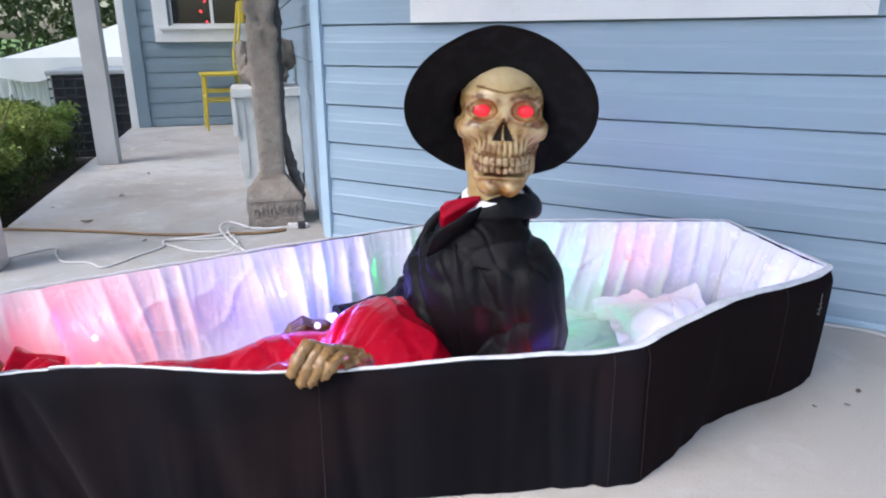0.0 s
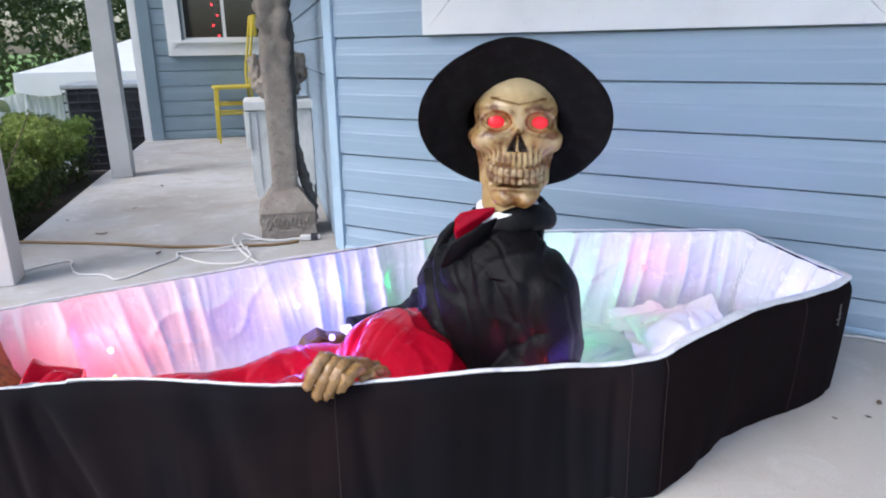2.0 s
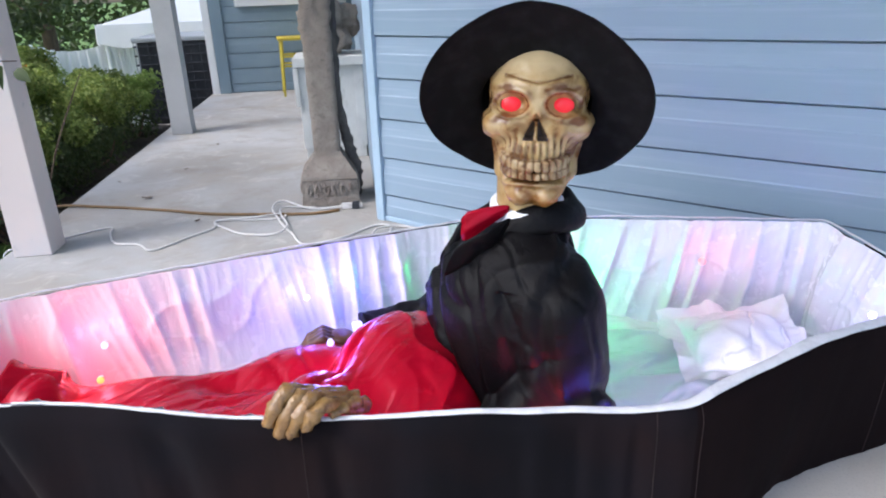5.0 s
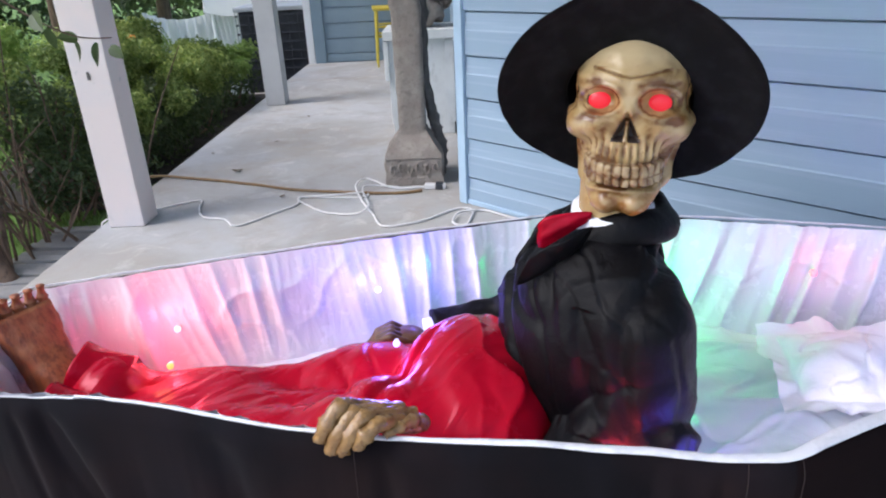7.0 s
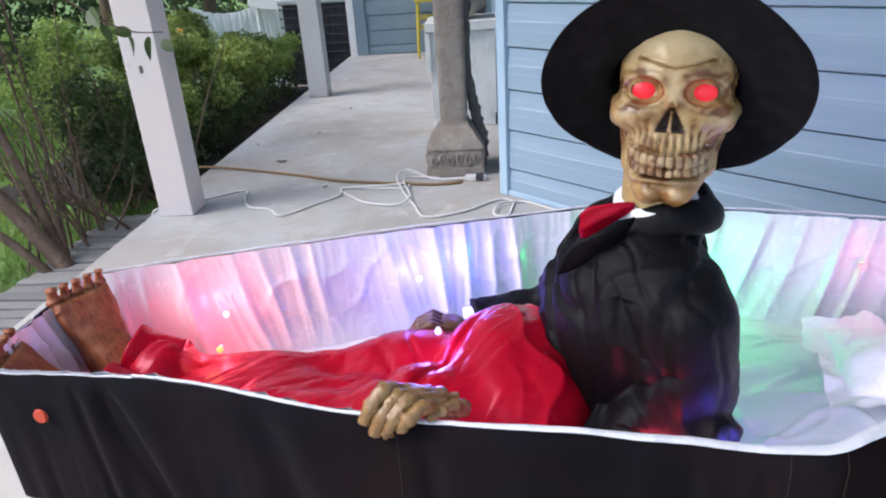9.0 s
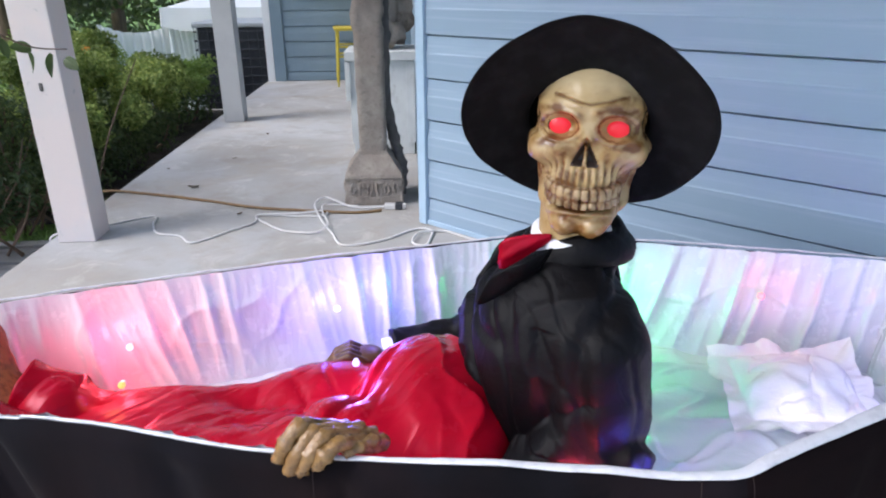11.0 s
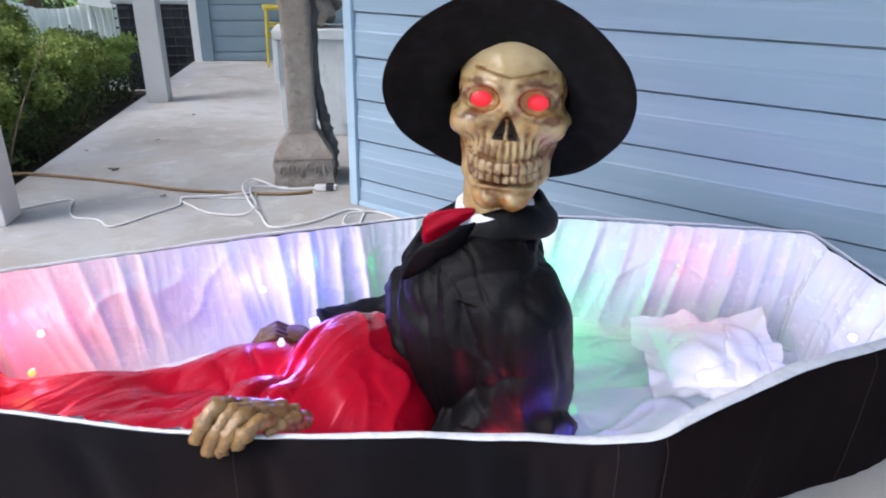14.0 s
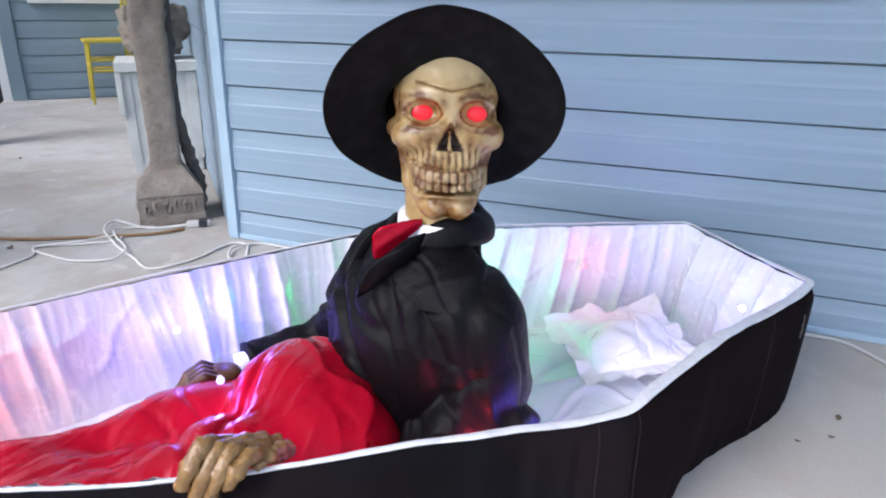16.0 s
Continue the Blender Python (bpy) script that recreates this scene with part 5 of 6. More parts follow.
foot(pose(0.078, 0.055, 0.090, 0, -16, -32) @ Matrix.Scale(1.08, 4), 1)
foot(pose(0.055, -0.085, 0.085, 0, -20, 12), 2)

# antiquing on the skull: brown wash, gilding on the jaw, recess shade painted in
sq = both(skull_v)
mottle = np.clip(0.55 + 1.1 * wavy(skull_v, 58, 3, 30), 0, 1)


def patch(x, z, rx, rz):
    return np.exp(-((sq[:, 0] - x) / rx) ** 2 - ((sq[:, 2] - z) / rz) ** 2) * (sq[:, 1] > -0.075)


wash_shade = 0.8 * patch(0.056, -0.026, 0.016, 0.006) + 0.8 * patch(0.046, 0.024, 0.020, 0.0045) + 0.7 * patch(0.070, -0.080, 0.012, 0.020)
wash_shade += 0.5 * patch(0.012, 0.016, 0.006, 0.009) + 0.4 * patch(0.068, 0.004, 0.006, 0.016) + 0.5 * patch(0.030, -0.044, 0.006, 0.016)
# concave modelling darkens the wash: recess shade put into the bone colour
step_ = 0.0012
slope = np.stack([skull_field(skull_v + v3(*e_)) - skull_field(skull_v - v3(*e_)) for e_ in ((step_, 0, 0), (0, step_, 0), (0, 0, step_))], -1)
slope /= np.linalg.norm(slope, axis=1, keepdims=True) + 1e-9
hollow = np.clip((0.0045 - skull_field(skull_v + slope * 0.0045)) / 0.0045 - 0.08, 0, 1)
wash_shade += 1.1 * hollow * (sq[:, 1] > -0.09)
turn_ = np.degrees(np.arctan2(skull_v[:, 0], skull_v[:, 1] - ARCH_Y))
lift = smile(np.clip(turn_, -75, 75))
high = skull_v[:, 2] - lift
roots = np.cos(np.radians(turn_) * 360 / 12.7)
wash_shade += 0.8 * np.clip(roots - 0.2, 0, 1) * np.exp(-((high + 0.072) / 0.015) ** 2) * (sq[:, 1] > -0.03)
wash_shade += 0.35 * np.clip(2.6 * wavy(skull_v, 59, 3, 14) - 0.3, 0, 1) * (sq[:, 2] < 0.045)
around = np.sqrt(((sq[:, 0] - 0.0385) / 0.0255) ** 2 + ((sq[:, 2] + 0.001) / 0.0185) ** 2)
wash_shade = np.clip(wash_shade * (0.6 + 1.0 * mottle), 0, 1)
# crisp painted lines: between the teeth, along the bite, over the brow and round the eyes
gap_ = np.abs(turn_[:, None] - (np.array(TOOTH_ANGLES)[:-1] + np.array(TOOTH_ANGLES)[1:])[None] / 2).min(1)
front = (skull_v[:, 1] > -0.028) & (np.abs(turn_) < 76)
biting = front & (high < -0.085) & (high > -0.1185)
ink = 0.9 * np.exp(-(gap_ / 1.0) ** 2) * biting
ink = np.maximum(ink, np.exp(-((high + 0.1065) / 0.0013) ** 2) * front)
ink = np.maximum(ink, 0.85 * np.exp(-((high + 0.0880) / 0.0011) ** 2) * front)
ink = np.maximum(ink, 0.95 * np.exp(-((high + 0.1195) / 0.0016) ** 2) * front)
ink = np.maximum(ink, 0.9 * np.exp(-((sq[:, 2] - brow_line(sq[:, 0])) / 0.0015) ** 2) * (sq[:, 0] < 0.050) * (sq[:, 1] > -0.06))
ink = np.maximum(ink, 0.95 * np.exp(-((around - 0.97 + 0.05 * wavy(skull_v, 57, 2, 60)) / 0.055) ** 2) * (sq[:, 1] > -0.05))
wash_shade = np.maximum(wash_shade, ink)
# pale teeth and forehead, plus highlights painted on rims, cheekbones, nose and chin
ivory = biting * 0.5 + np.clip((sq[:, 2] - 0.03) / 0.03, 0, 1) * 0.7 + 0.6 * np.clip(-0.6 * hollow + 0.5 * np.exp(-((around - 1.22) / 0.12) ** 2), 0, 1)
ivory = np.clip(ivory + 0.6 * patch(0.062, -0.036, 0.012, 0.007) + 0.5 * patch(0.0, 0.01, 0.007, 0.02) + 0.5 * patch(0.018, -0.143, 0.008, 0.008), 0, 1)
gild = np.clip((-0.124 - sq[:, 2]) / 0.02, 0, 1) * (0.4 + 0.6 * mottle) + 0.35 * np.exp(-((sq[:, 2] + 0.02) / 0.03) ** 2) * mottle
total_ = sum(len(v_) for v_ in FIG_V)
fig = arrays("skeleton_doll", np.vstack(FIG_V), FIG_F, MATS, index=FIG_M)
for name_, vals in (("stain", wash_shade), ("gilding", gild), ("ivory", ivory)):
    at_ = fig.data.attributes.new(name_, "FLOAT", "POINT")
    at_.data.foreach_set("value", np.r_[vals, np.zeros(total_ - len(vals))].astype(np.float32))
tagged(fig, "skeleton doll in black suit and red trousers sitting in the coffin", "doll")


# ---- hat ----
def hat():
    """Soft felt hat: low crown, wide drooping brim, built upright and then tipped back."""
    h_ = empty("hat")
    n_ = 96
    prof = [(0.0, 0.112), (0.03, 0.114), (0.06, 0.110), (0.078, 0.096), (0.088, 0.07), (0.094, 0.04), (0.097, 0.01), (0.100, 0.0), (0.112, -0.005), (0.13, -0.006), (0.15, -0.008), (0.168, -0.013), (0.180, -0.020), (0.186, -0.026), (0.187, -0.030), (0.184, -0.031), (0.176, -0.026), (0.16, -0.018), (0.14, -0.013), (0.12, -0.011), (0.104, -0.008), (0.094, 0.004)]
    vs = []
    for r_, z in prof:
        for k in range(n_):
            a_ = math.tau * k / n_
            droop = max(0.0, r_ - 0.10)
            zz_ = z - droop * (0.20 * math.cos(2 * a_) + 0.05 * math.sin(3 * a_ + 1))
            rr = r_ * (1 + 0.015 * math.sin(2 * a_ + 0.4) + 0.010 * math.sin(5 * a_))
            vs.append((rr * math.cos(a_), rr * math.sin(a_) + 0.026 * min(1.0, droop / 0.06), zz_))
    vs = np.array(vs)
    vs[:, 2] += 0.004 * wavy(vs, 101, 3, 7)
    arrays("felt", vs, grid_faces(len(prof), n_, True), FELT, h_)
    bm = tube(bmesh.new(), [(0.0985 * math.cos(a_), 0.0985 * math.sin(a_), 0.012) for a_ in np.linspace(0, math.tau, 65)], 0.004, 8, False)
    part("band", bm, SUIT, h_, "black cloth band")
    edge = [i for i, (r_, z) in enumerate(prof) if r_ == 0.187][0]
    ring_ = [tuple(vs[edge * n_ + k % n_]) for k in range(n_ + 1)]
    part("brim_edge", tube(bmesh.new(), ring_, 0.0022, 6, False), FELT, h_, "stitched edge of the brim", smooth=True)
    return h_


ht = hat()
ht.matrix_world = HEAD @ Matrix.Translation((0.004, -0.068, -0.003)) @ Matrix.Rotation(radians(55), 4, "X") @ Matrix.Diagonal((0.922, 0.872, 0.915, 1))
tagged(ht, "black felt hat with a wide soft brim, pushed back", "hat")

# ---- porch things ----
def chair():
    """Yellow painted wooden chair; its seat front towards local -x."""
    c = empty("chair")
    w, d, h_ = 0.16, 0.160, 0.462
    part("seat", boxed((-d - 0.01, -w - 0.01, h_ - 0.022), (d, w + 0.01, h_), 0.006), YELLOW, c)
    for sx, sy in ((-1, -1), (-1, 1)):
        part("leg", tube(bmesh.new(), [(sx * (d - 0.015) - 0.012, sy * (w - 0.02), 0.0), (sx * (d - 0.02), sy * (w - 0.025), h_ - 0.02)], [0.009, 0.012], 8), YELLOW, c)
    for sy in (-1, 1):
        pts = spline([(d + 0.01, sy * (w - 0.02), 0), (d - 0.02, sy * (w - 0.025), h_ * 0.6), (d - 0.035, sy * (w - 0.03), h_ + 0.1), (d - 0.005, sy * (w - 0.03), 0.75), (d + 0.035, sy * (w - 0.03), 1.02)], 4)
        part("back_post", tube(bmesh.new(), pts, 0.0105, 8), YELLOW, c)
    for z in (0.24, 0.315):
        for sy in (-1, 1):
            part("rung", tube(bmesh.new(), [(-d + 0.012, sy * (w - 0.025), z), (d - 0.018, sy * (w - 0.025), z)], 0.009, 8), YELLOW, c)
    part("rung", tube(bmesh.new(), [(-d + 0.012, -w + 0.02, 0.275), (-d + 0.012, w - 0.02, 0.275)], 0.009, 8), YELLOW, c)
    part("backrest", boxed((d - 0.005, -w + 0.005, 0.86), (d + 0.02, w - 0.005, 1.03), 0.006, Matrix.Rotation(radians(2), 4, "Y")), YELLOW, c)
    return c


ch = chair()
ch.matrix_world = PORCH @ pose(-0.190, 6.10, 0, 0, 0, 7)
tagged(ch, "yellow painted wooden chair against the end wall", "chair")


def pedestal():
    """White box stand with an overhanging top, boards proud of each other."""
    c = empty("pedestal")
    part("body", boxed((-0.15, -0.15, 0.0), (0.15, 0.15, 0.455), 0.004), CHIPPED, c)
    part("top", boxed((-0.175, -0.175, 0.456), (0.175, 0.175, 0.50), 0.005), CHIPPED, c)
    part("corner_board", boxed((-0.157, -0.157, 0.06), (-0.115, -0.151, 0.45), 0.002), CHIPPED, c)
    part("corner_board", boxed((0.115, -0.157, 0.06), (0.157, -0.151, 0.45), 0.002), CHIPPED, c)
    part("bracket", boxed((-0.176, -0.17, 0.27), (-0.152, -0.09, 0.454), 0.003), CHIPPED, c, "white board hanging at the side")
    return c


ped = pedestal()
ped.matrix_world = PORCH @ pose(0.115, 3.72, 0, 0, 0, 0)
tagged(ped, "white painted wooden box pedestal, chipped", "pedestal")

# a crouching stone ornament on the pedestal, kept a plain shape
bm = bmesh.new()
for c_, r_ in (((0, 0, 0.07), (0.12, 0.12, 0.075)), ((0, 0.0, 0.17), (0.085, 0.08, 0.10)), ((-0.02, -0.03, 0.27), (0.055, 0.06, 0.06)), ((0.1, 0.02, 0.15), (0.06, 0.03, 0.09)), ((-0.1, -0.02, 0.12), (0.035, 0.04, 0.10))):
    bmesh.ops.create_icosphere(bm, subdivisions=4, radius=1.0, matrix=Matrix.Translation(c_) @ Matrix.Diagonal((*r_, 1)))
for v in bm.verts:
    v.co += v.normal * (0.022 * noise.noise(v.co * 20) + 0.014 * noise.noise(v.co * 48) + 0.008 * noise.noise(v.co * 110))
    v.co.z = max(v.co.z, 0.0)
stat = part("statue", bm, STONE, smooth=True)
stat.matrix_world = PORCH @ pose(0.115, 3.72, 0.50)
tagged(stat, "weathered grey stone statue on the white pedestal", "statue")


def stone_pillar():
    """Cast stone pillar: carved block, sloped shoulder, slightly tapering shaft with rough carving above and along one edge."""
    c = empty("stone_pillar")
    bm = bmesh.new()
    h_ = [(0.112, 0.0), (0.114, 0.006), (0.112, 0.03), (0.109, 0.035), (0.107, 0.10), (0.112, 0.106), (0.108, 0.118), (0.066, 0.178), (0.058, 0.186), (0.055, 0.20)]
    rings = []
    for r_, z in h_:
        rings.append([bm.verts.new((x * r_, y * r_, z)) for x, y in ((-1, -1), (1, -1), (1, 1), (-1, 1))])
    for a_, b_ in zip(rings, rings[1:]):
        for k in range(4):
            bm.faces.new((a_[k], a_[(k + 1) % 4], b_[(k + 1) % 4], b_[k]))
    bm.faces.new(rings[-1])
    bmesh.ops.subdivide_edges(bm, edges=[e for e in bm.edges if e.calc_length() > 0.08], cuts=6, use_grid_fill=True)
    for v in bm.verts:
        v.co += Vector((noise.noise(v.co * 30), noise.noise(v.co * 30 + Vector((9, 0, 0))), 0)) * 0.003
    base = part("base", bm, STONE, c)
    # carved scrolls along the block's faces
    for face in range(4):
        turn = Matrix.Rotation(face * math.pi / 2, 4, "Z")
        bm = bmesh.new()
        for k in range(6):
            x = -0.083 + k * 0.033
            s = 1 if k % 2 else -1
            tube(bm, [turn @ Vector((x + 0.011 * math.cos(t_) * (1 - t_ / 9), -0.1085 - 0.003, 0.068 + s * 0.026 * math.sin(t_) * (1 - t_ / 9))) for t_ in np.linspace(0, 5.2, 12)], 0.0052, 6)
        part("carving", bm, STONE, base)
    n, rows = 32, 70
    vs = []
    for i in range(rows):
        z = 0.19 + i / (rows - 1) * 1.25
        s = 0.053 + 0.008 * (z - 0.2)
        for k in range(n):
            t_ = k / n * math.tau + math.pi / 4 + math.pi / n
            x, y = math.cos(t_), math.sin(t_)
            sq = s / max(abs(x), abs(y)) * 0.96
            p_ = Vector((x * sq, y * sq, z))
            rough = 0.004 * noise.noise(p_ * 30)
            if z > 0.60:
                rough += 0.026 * min(1, (z - 0.60) * 6) * (noise.noise(p_ * 26 + Vector((3, 1, 7))) + 0.4 * noise.noise(p_ * 60))
            vs.append(p_ + Vector((x, y, 0)) * rough)
    part_shaft = arrays("shaft", vs, np.vstack([grid_faces(rows, n, True)]), STONE, c)
    # a rough twisting stem down the side; shadow-side shade put into its dark stone
    bm = bmesh.new()
    pts = spline([(0.1, 0.04, 0.0), (0.105, 0.03, 0.12), (0.082, 0.035, 0.22), (0.054, 0.04, 0.4), (0.054, 0.035, 0.6), (0.058, 0.03, 0.8), (0.058, 0.02, 1.0), (0.06, 0.01, 1.2)], 10)
    tube(bm, pts, [0.021 + 0.006 * noise.noise(Vector((i * 0.55, 2.0, 5.0))) for i in range(len(pts))], 14)
    for v in bm.verts:
        v.co += Vector((noise.noise(v.co * 34), noise.noise(v.co * 34 + Vector((7, 0, 0))), 0)) * 0.007
        v.co += Vector((noise.noise(v.co * 90), noise.noise(v.co * 90 + Vector((3, 0, 0))), 0)) * 0.006
    part("carved_stem", bm, STONE_DARK, c, "dark carved stem along the shaft", smooth=True)
    part("top", boxed((-0.09, -0.09, 1.43), (0.09, 0.09, 1.52), 0.01), STONE, c)
    return c


pil = stone_pillar()
pil.matrix_world = PORCH @ pose(0.097, 2.855, 0)
tagged(pil, "weathered cast stone pillar with a carved square base", "pillar")


# ---- cords ----
def cord(name, pts, r, material, label, seed=1, **extra):
    rnd = random.Random(seed)
    pts = spline([(x, y, r + 0.001 + (z[0] if z else 0)) for x, y, *z in pts], 8)
    pts = [p_ + Vector((rnd.uniform(-1, 1), rnd.uniform(-1, 1), 0)) * 0.0015 for p_ in pts]
    ob = empty(name)
    part("cable", tube(bmesh.new(), pts, r, 8), material, ob, smooth=True)
    return tagged(ob, label, "cord")


cord("extension_cord", [(-3.05, 1.22, -0.05), (-2.86, 1.38), (-2.68, 1.49), (-2.41, 1.60), (-2.2, 1.67), (-2.03, 1.765), (-1.85, 1.885), (-1.79, 1.97)], 0.0055, CORD_BROWN, "brown extension cord lying across the concrete porch")
cord("white_cord", [(-2.475, 1.015, -0.13), (-2.468, 1.035, -0.04), (-2.455, 1.06), (-2.42, 1.2), (-2.385, 1.37), (-2.3, 1.33), (-2.2, 1.295), (-2.12, 1.33), (-2.02, 1.33), (-2.03, 1.48), (-2.04, 1.58), (-2.1, 1.64), (-2.0, 1.71), (-1.91, 1.79), (-1.94, 1.83)], 0.0034, CORD_WHITE, "thin white light cord lying loosely on the porch")
cord("white_cord", [(-1.79, 2.02, 0.006), (-1.9, 1.93), (-2.03, 1.90, 0.02), (-2.0, 1.82, 0.015), (-1.87, 1.75), (-1.74, 1.69), (-1.62, 1.64), (-1.56, 1.75), (-1.55, 1.91), (-1.49, 1.925), (-1.42, 1.82), (-1.46, 1.80, 0.004), (-1.5, 1.87, 0.009), (-1.47, 1.95), (-1.41, 1.96), (-1.2, 1.955), (-0.9, 1.96), (-0.3, 1.955), (0.1, 1.95), (0.17, 1.955), (0.26, 1.93), (0.4, 1.78), (0.62, 1.7)], 0.0040, CORD_WHITE, "white power cord looped in front of the siding", 2)
cord("white_cord", [(-1.93, 1.80, 0.012), (-2.0, 1.71, 0.010), (-2.1, 1.63), (-2.0, 1.60), (-1.88, 1.60), (-1.78, 1.65, 0.006), (-1.80, 1.72, 0.012), (-1.93, 1.80, 0.012), (-1.98, 1.86, 0.012), (-1.9, 1.95)], 0.0034, CORD_WHITE, "white light cord in a loose tangle", 3)
plug = empty("plug", pose(-1.785, 2.02, 0, 0, 0, 38))
part("body", boxed((-0.03, -0.013, 0.001), (0.012, 0.013, 0.022), 0.004), CORD_WHITE, plug)
part("socket", boxed((0.012, -0.016, 0.001), (0.04, 0.016, 0.026), 0.004), GRILLE, plug, "black socket end")
part("cap", boxed((0.040, -0.012, 0.003), (0.05, 0.012, 0.022), 0.003), CORD_WHITE, plug)
tagged(plug, "white plug joined to a black cord socket", "plug")

# dry leaf scraps on the slab; the three at positive x stand for stains
rnd = random.Random(5)
for x, y, s in ((-2.63, 1.67, 0.045), (-2.94, 2.06, 0.025), (-2.17, 1.60, 0.028), (-3.3, 2.5, 0.03), (0.19, 1.585, 0.02), (0.11, 1.47, 0.012), (-3.0, 1.75, 0.02), (0.17, 1.51, 0.012)):
    bm = bmesh.new()
    bmesh.ops.create_grid(bm, x_segments=4, y_segments=2, size=0.5)
    for v in bm.verts:
        wd = (1 - (2 * v.co.x) ** 2) * 0.5 + 0.1
        v.co = Vector((v.co.x * s, v.co.y * s * wd, 0.003 + 0.16 * s * abs(v.co.y) + 0.1 * s * (v.co.x * 2) ** 2))
    ob = part("dry_leaf", bm, LITTER, m=pose(x, y, 0, 0, 0, rnd.uniform(0, 360)))
    tagged(ob, "small brown leaf scrap or smudge on the concrete", "leaf", "dry leaves on the porch")

# ---- garden ----
def leaves(centres, normals, size, rnd, ratio=0.5):
    """Folded leaves: 6 points and 4 triangles each, as arrays."""
    n = len(centres)
    d = rnd.normal(size=(n, 3))
    d -= normals * (d * normals).sum(1, keepdims=True)
    d /= np.linalg.norm(d, axis=1, keepdims=True) + 1e-9
    w = np.cross(normals, d)
    s = size * rnd.uniform(0.6, 1.35, (n, 1))
    pts = np.stack([centres - d * s * 0.5, centres - d * s * 0.1 + w * s * ratio * 0.5 + normals * s * 0.1, centres + d * s * 0.5 - normals * s * 0.12, centres - d * s * 0.1 - w * s * ratio * 0.5 + normals * s * 0.1], 1)
    base = np.arange(n)[:, None] * 4
    return pts.reshape(-1, 3), np.vstack([base + [0, 1, 2], base + [0, 2, 3]])


def crown(blobs, count, size, seed, fill=0.45):
    """Leaf centres on and inside uneven clumps: blobs of (centre, radius)."""
    rnd = np.random.RandomState(seed)
    cen, nor = [], []
    vol = np.array([r_ ** 2 for _, r_ in blobs])
    for (c_, r_), share_ in zip(blobs, vol / vol.sum()):
        k = int(count * share_)
        d = rnd.normal(size=(k, 3))
        d /= np.linalg.norm(d, axis=1, keepdims=True)
        lump = 1 + 0.35 * wavy(d * 0.9 + np.array(c_), seed + 3, 3, 0.9)
        rad = r_ * lump * (fill + (1 - fill) * rnd.uniform(0, 1, k) ** 0.45)
        cen.append(np.array(c_) + d * rad[:, None] * [1, 1, 0.85])
        nn = d + rnd.normal(size=(k, 3)) * 0.7 + [0, 0, 0.5]
        nor.append(nn / np.linalg.norm(nn, axis=1, keepdims=True))
    return leaves(np.vstack(cen), np.vstack(nor), size, rnd)


def shrub(name, blobs, count, size, material, seed, label, floor_z=None):
    s = empty(name)
    v, f_ = crown(blobs, count, size, seed)
    arrays("crown", v, f_, material, s, smooth=False)
    z = GROUND - 0.1 if floor_z is None else floor_z
    rnd = random.Random(seed)
    for c_, r_ in blobs:
        for k in range(5):
            top = Vector(c_) + Vector((rnd.uniform(-1, 1), rnd.uniform(-1, 1), rnd.uniform(0, 0.8))) * r_ * 0.7
            b = Vector((c_[0] + rnd.uniform(-0.1, 0.1), c_[1] + rnd.uniform(-0.1, 0.1), z))
            bm = tube(bmesh.new(), spline([b, (b + top) / 2 + Vector((rnd.uniform(-1, 1), rnd.uniform(-1, 1), 0)) * 0.1, top], 4), np.linspace(0.012, 0.004, 9), 5)
            part("stem", bm, BARK, s, smooth=True)
    return tagged(s, label, "shrub")


def B(p, q, z, r):
    return (tuple(P(p, q, z)), r)


# dark mulch under the hedge, the hedge's shade put into its colour
bm = bmesh.new()
bmesh.ops.create_grid(bm, x_segments=40, y_segments=60, size=0.5)
for v_ in bm.verts:
    c_ = P(-1.62 + v_.co.x * 1.24, 4.75 + v_.co.y * 3.3)
    v_.co = Vector((c_.x, c_.y, float(ground_height(np.array([c_.x]), np.array([c_.y]))[0]) + 0.012 + 0.008 * noise.noise(c_ * 12)))
tagged(part("shade_bed", bm, MULCH), "mulched bed beside the porch slab, darkened as hedge shade", "flower bed", kind="structure")


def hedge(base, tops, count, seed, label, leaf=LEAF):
    """A shrub whose inner shade is put into dark leaf paint, with lighter clumps of larger leaves on top."""
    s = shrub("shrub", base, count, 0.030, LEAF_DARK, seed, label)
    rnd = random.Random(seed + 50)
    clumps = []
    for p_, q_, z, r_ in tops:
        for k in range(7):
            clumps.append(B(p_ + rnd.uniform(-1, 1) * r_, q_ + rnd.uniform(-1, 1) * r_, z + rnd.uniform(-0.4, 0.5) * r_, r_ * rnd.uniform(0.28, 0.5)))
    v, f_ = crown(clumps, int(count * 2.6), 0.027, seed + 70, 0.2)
    arrays("foliage", v, f_, leaf, s, smooth=False, label="young leaves in loose clumps, sunlight put into their colour")
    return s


hedge([B(-1.45, 3.40, -0.02, 0.24), B(-1.50, 3.95, 0.00, 0.28), B(-1.72, 3.75, 0.04, 0.28)], [(-1.50, 3.5, 0.18, 0.20), (-1.48, 4.0, 0.24, 0.24), (-1.75, 3.75, 0.32, 0.26)], 9000, 1, "dense green garden shrub with shade-dark inner leaves beside the slab")
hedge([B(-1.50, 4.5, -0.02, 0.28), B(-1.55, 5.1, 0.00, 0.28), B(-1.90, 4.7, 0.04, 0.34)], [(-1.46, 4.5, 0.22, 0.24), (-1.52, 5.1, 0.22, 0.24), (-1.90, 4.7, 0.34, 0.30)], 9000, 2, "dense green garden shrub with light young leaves")
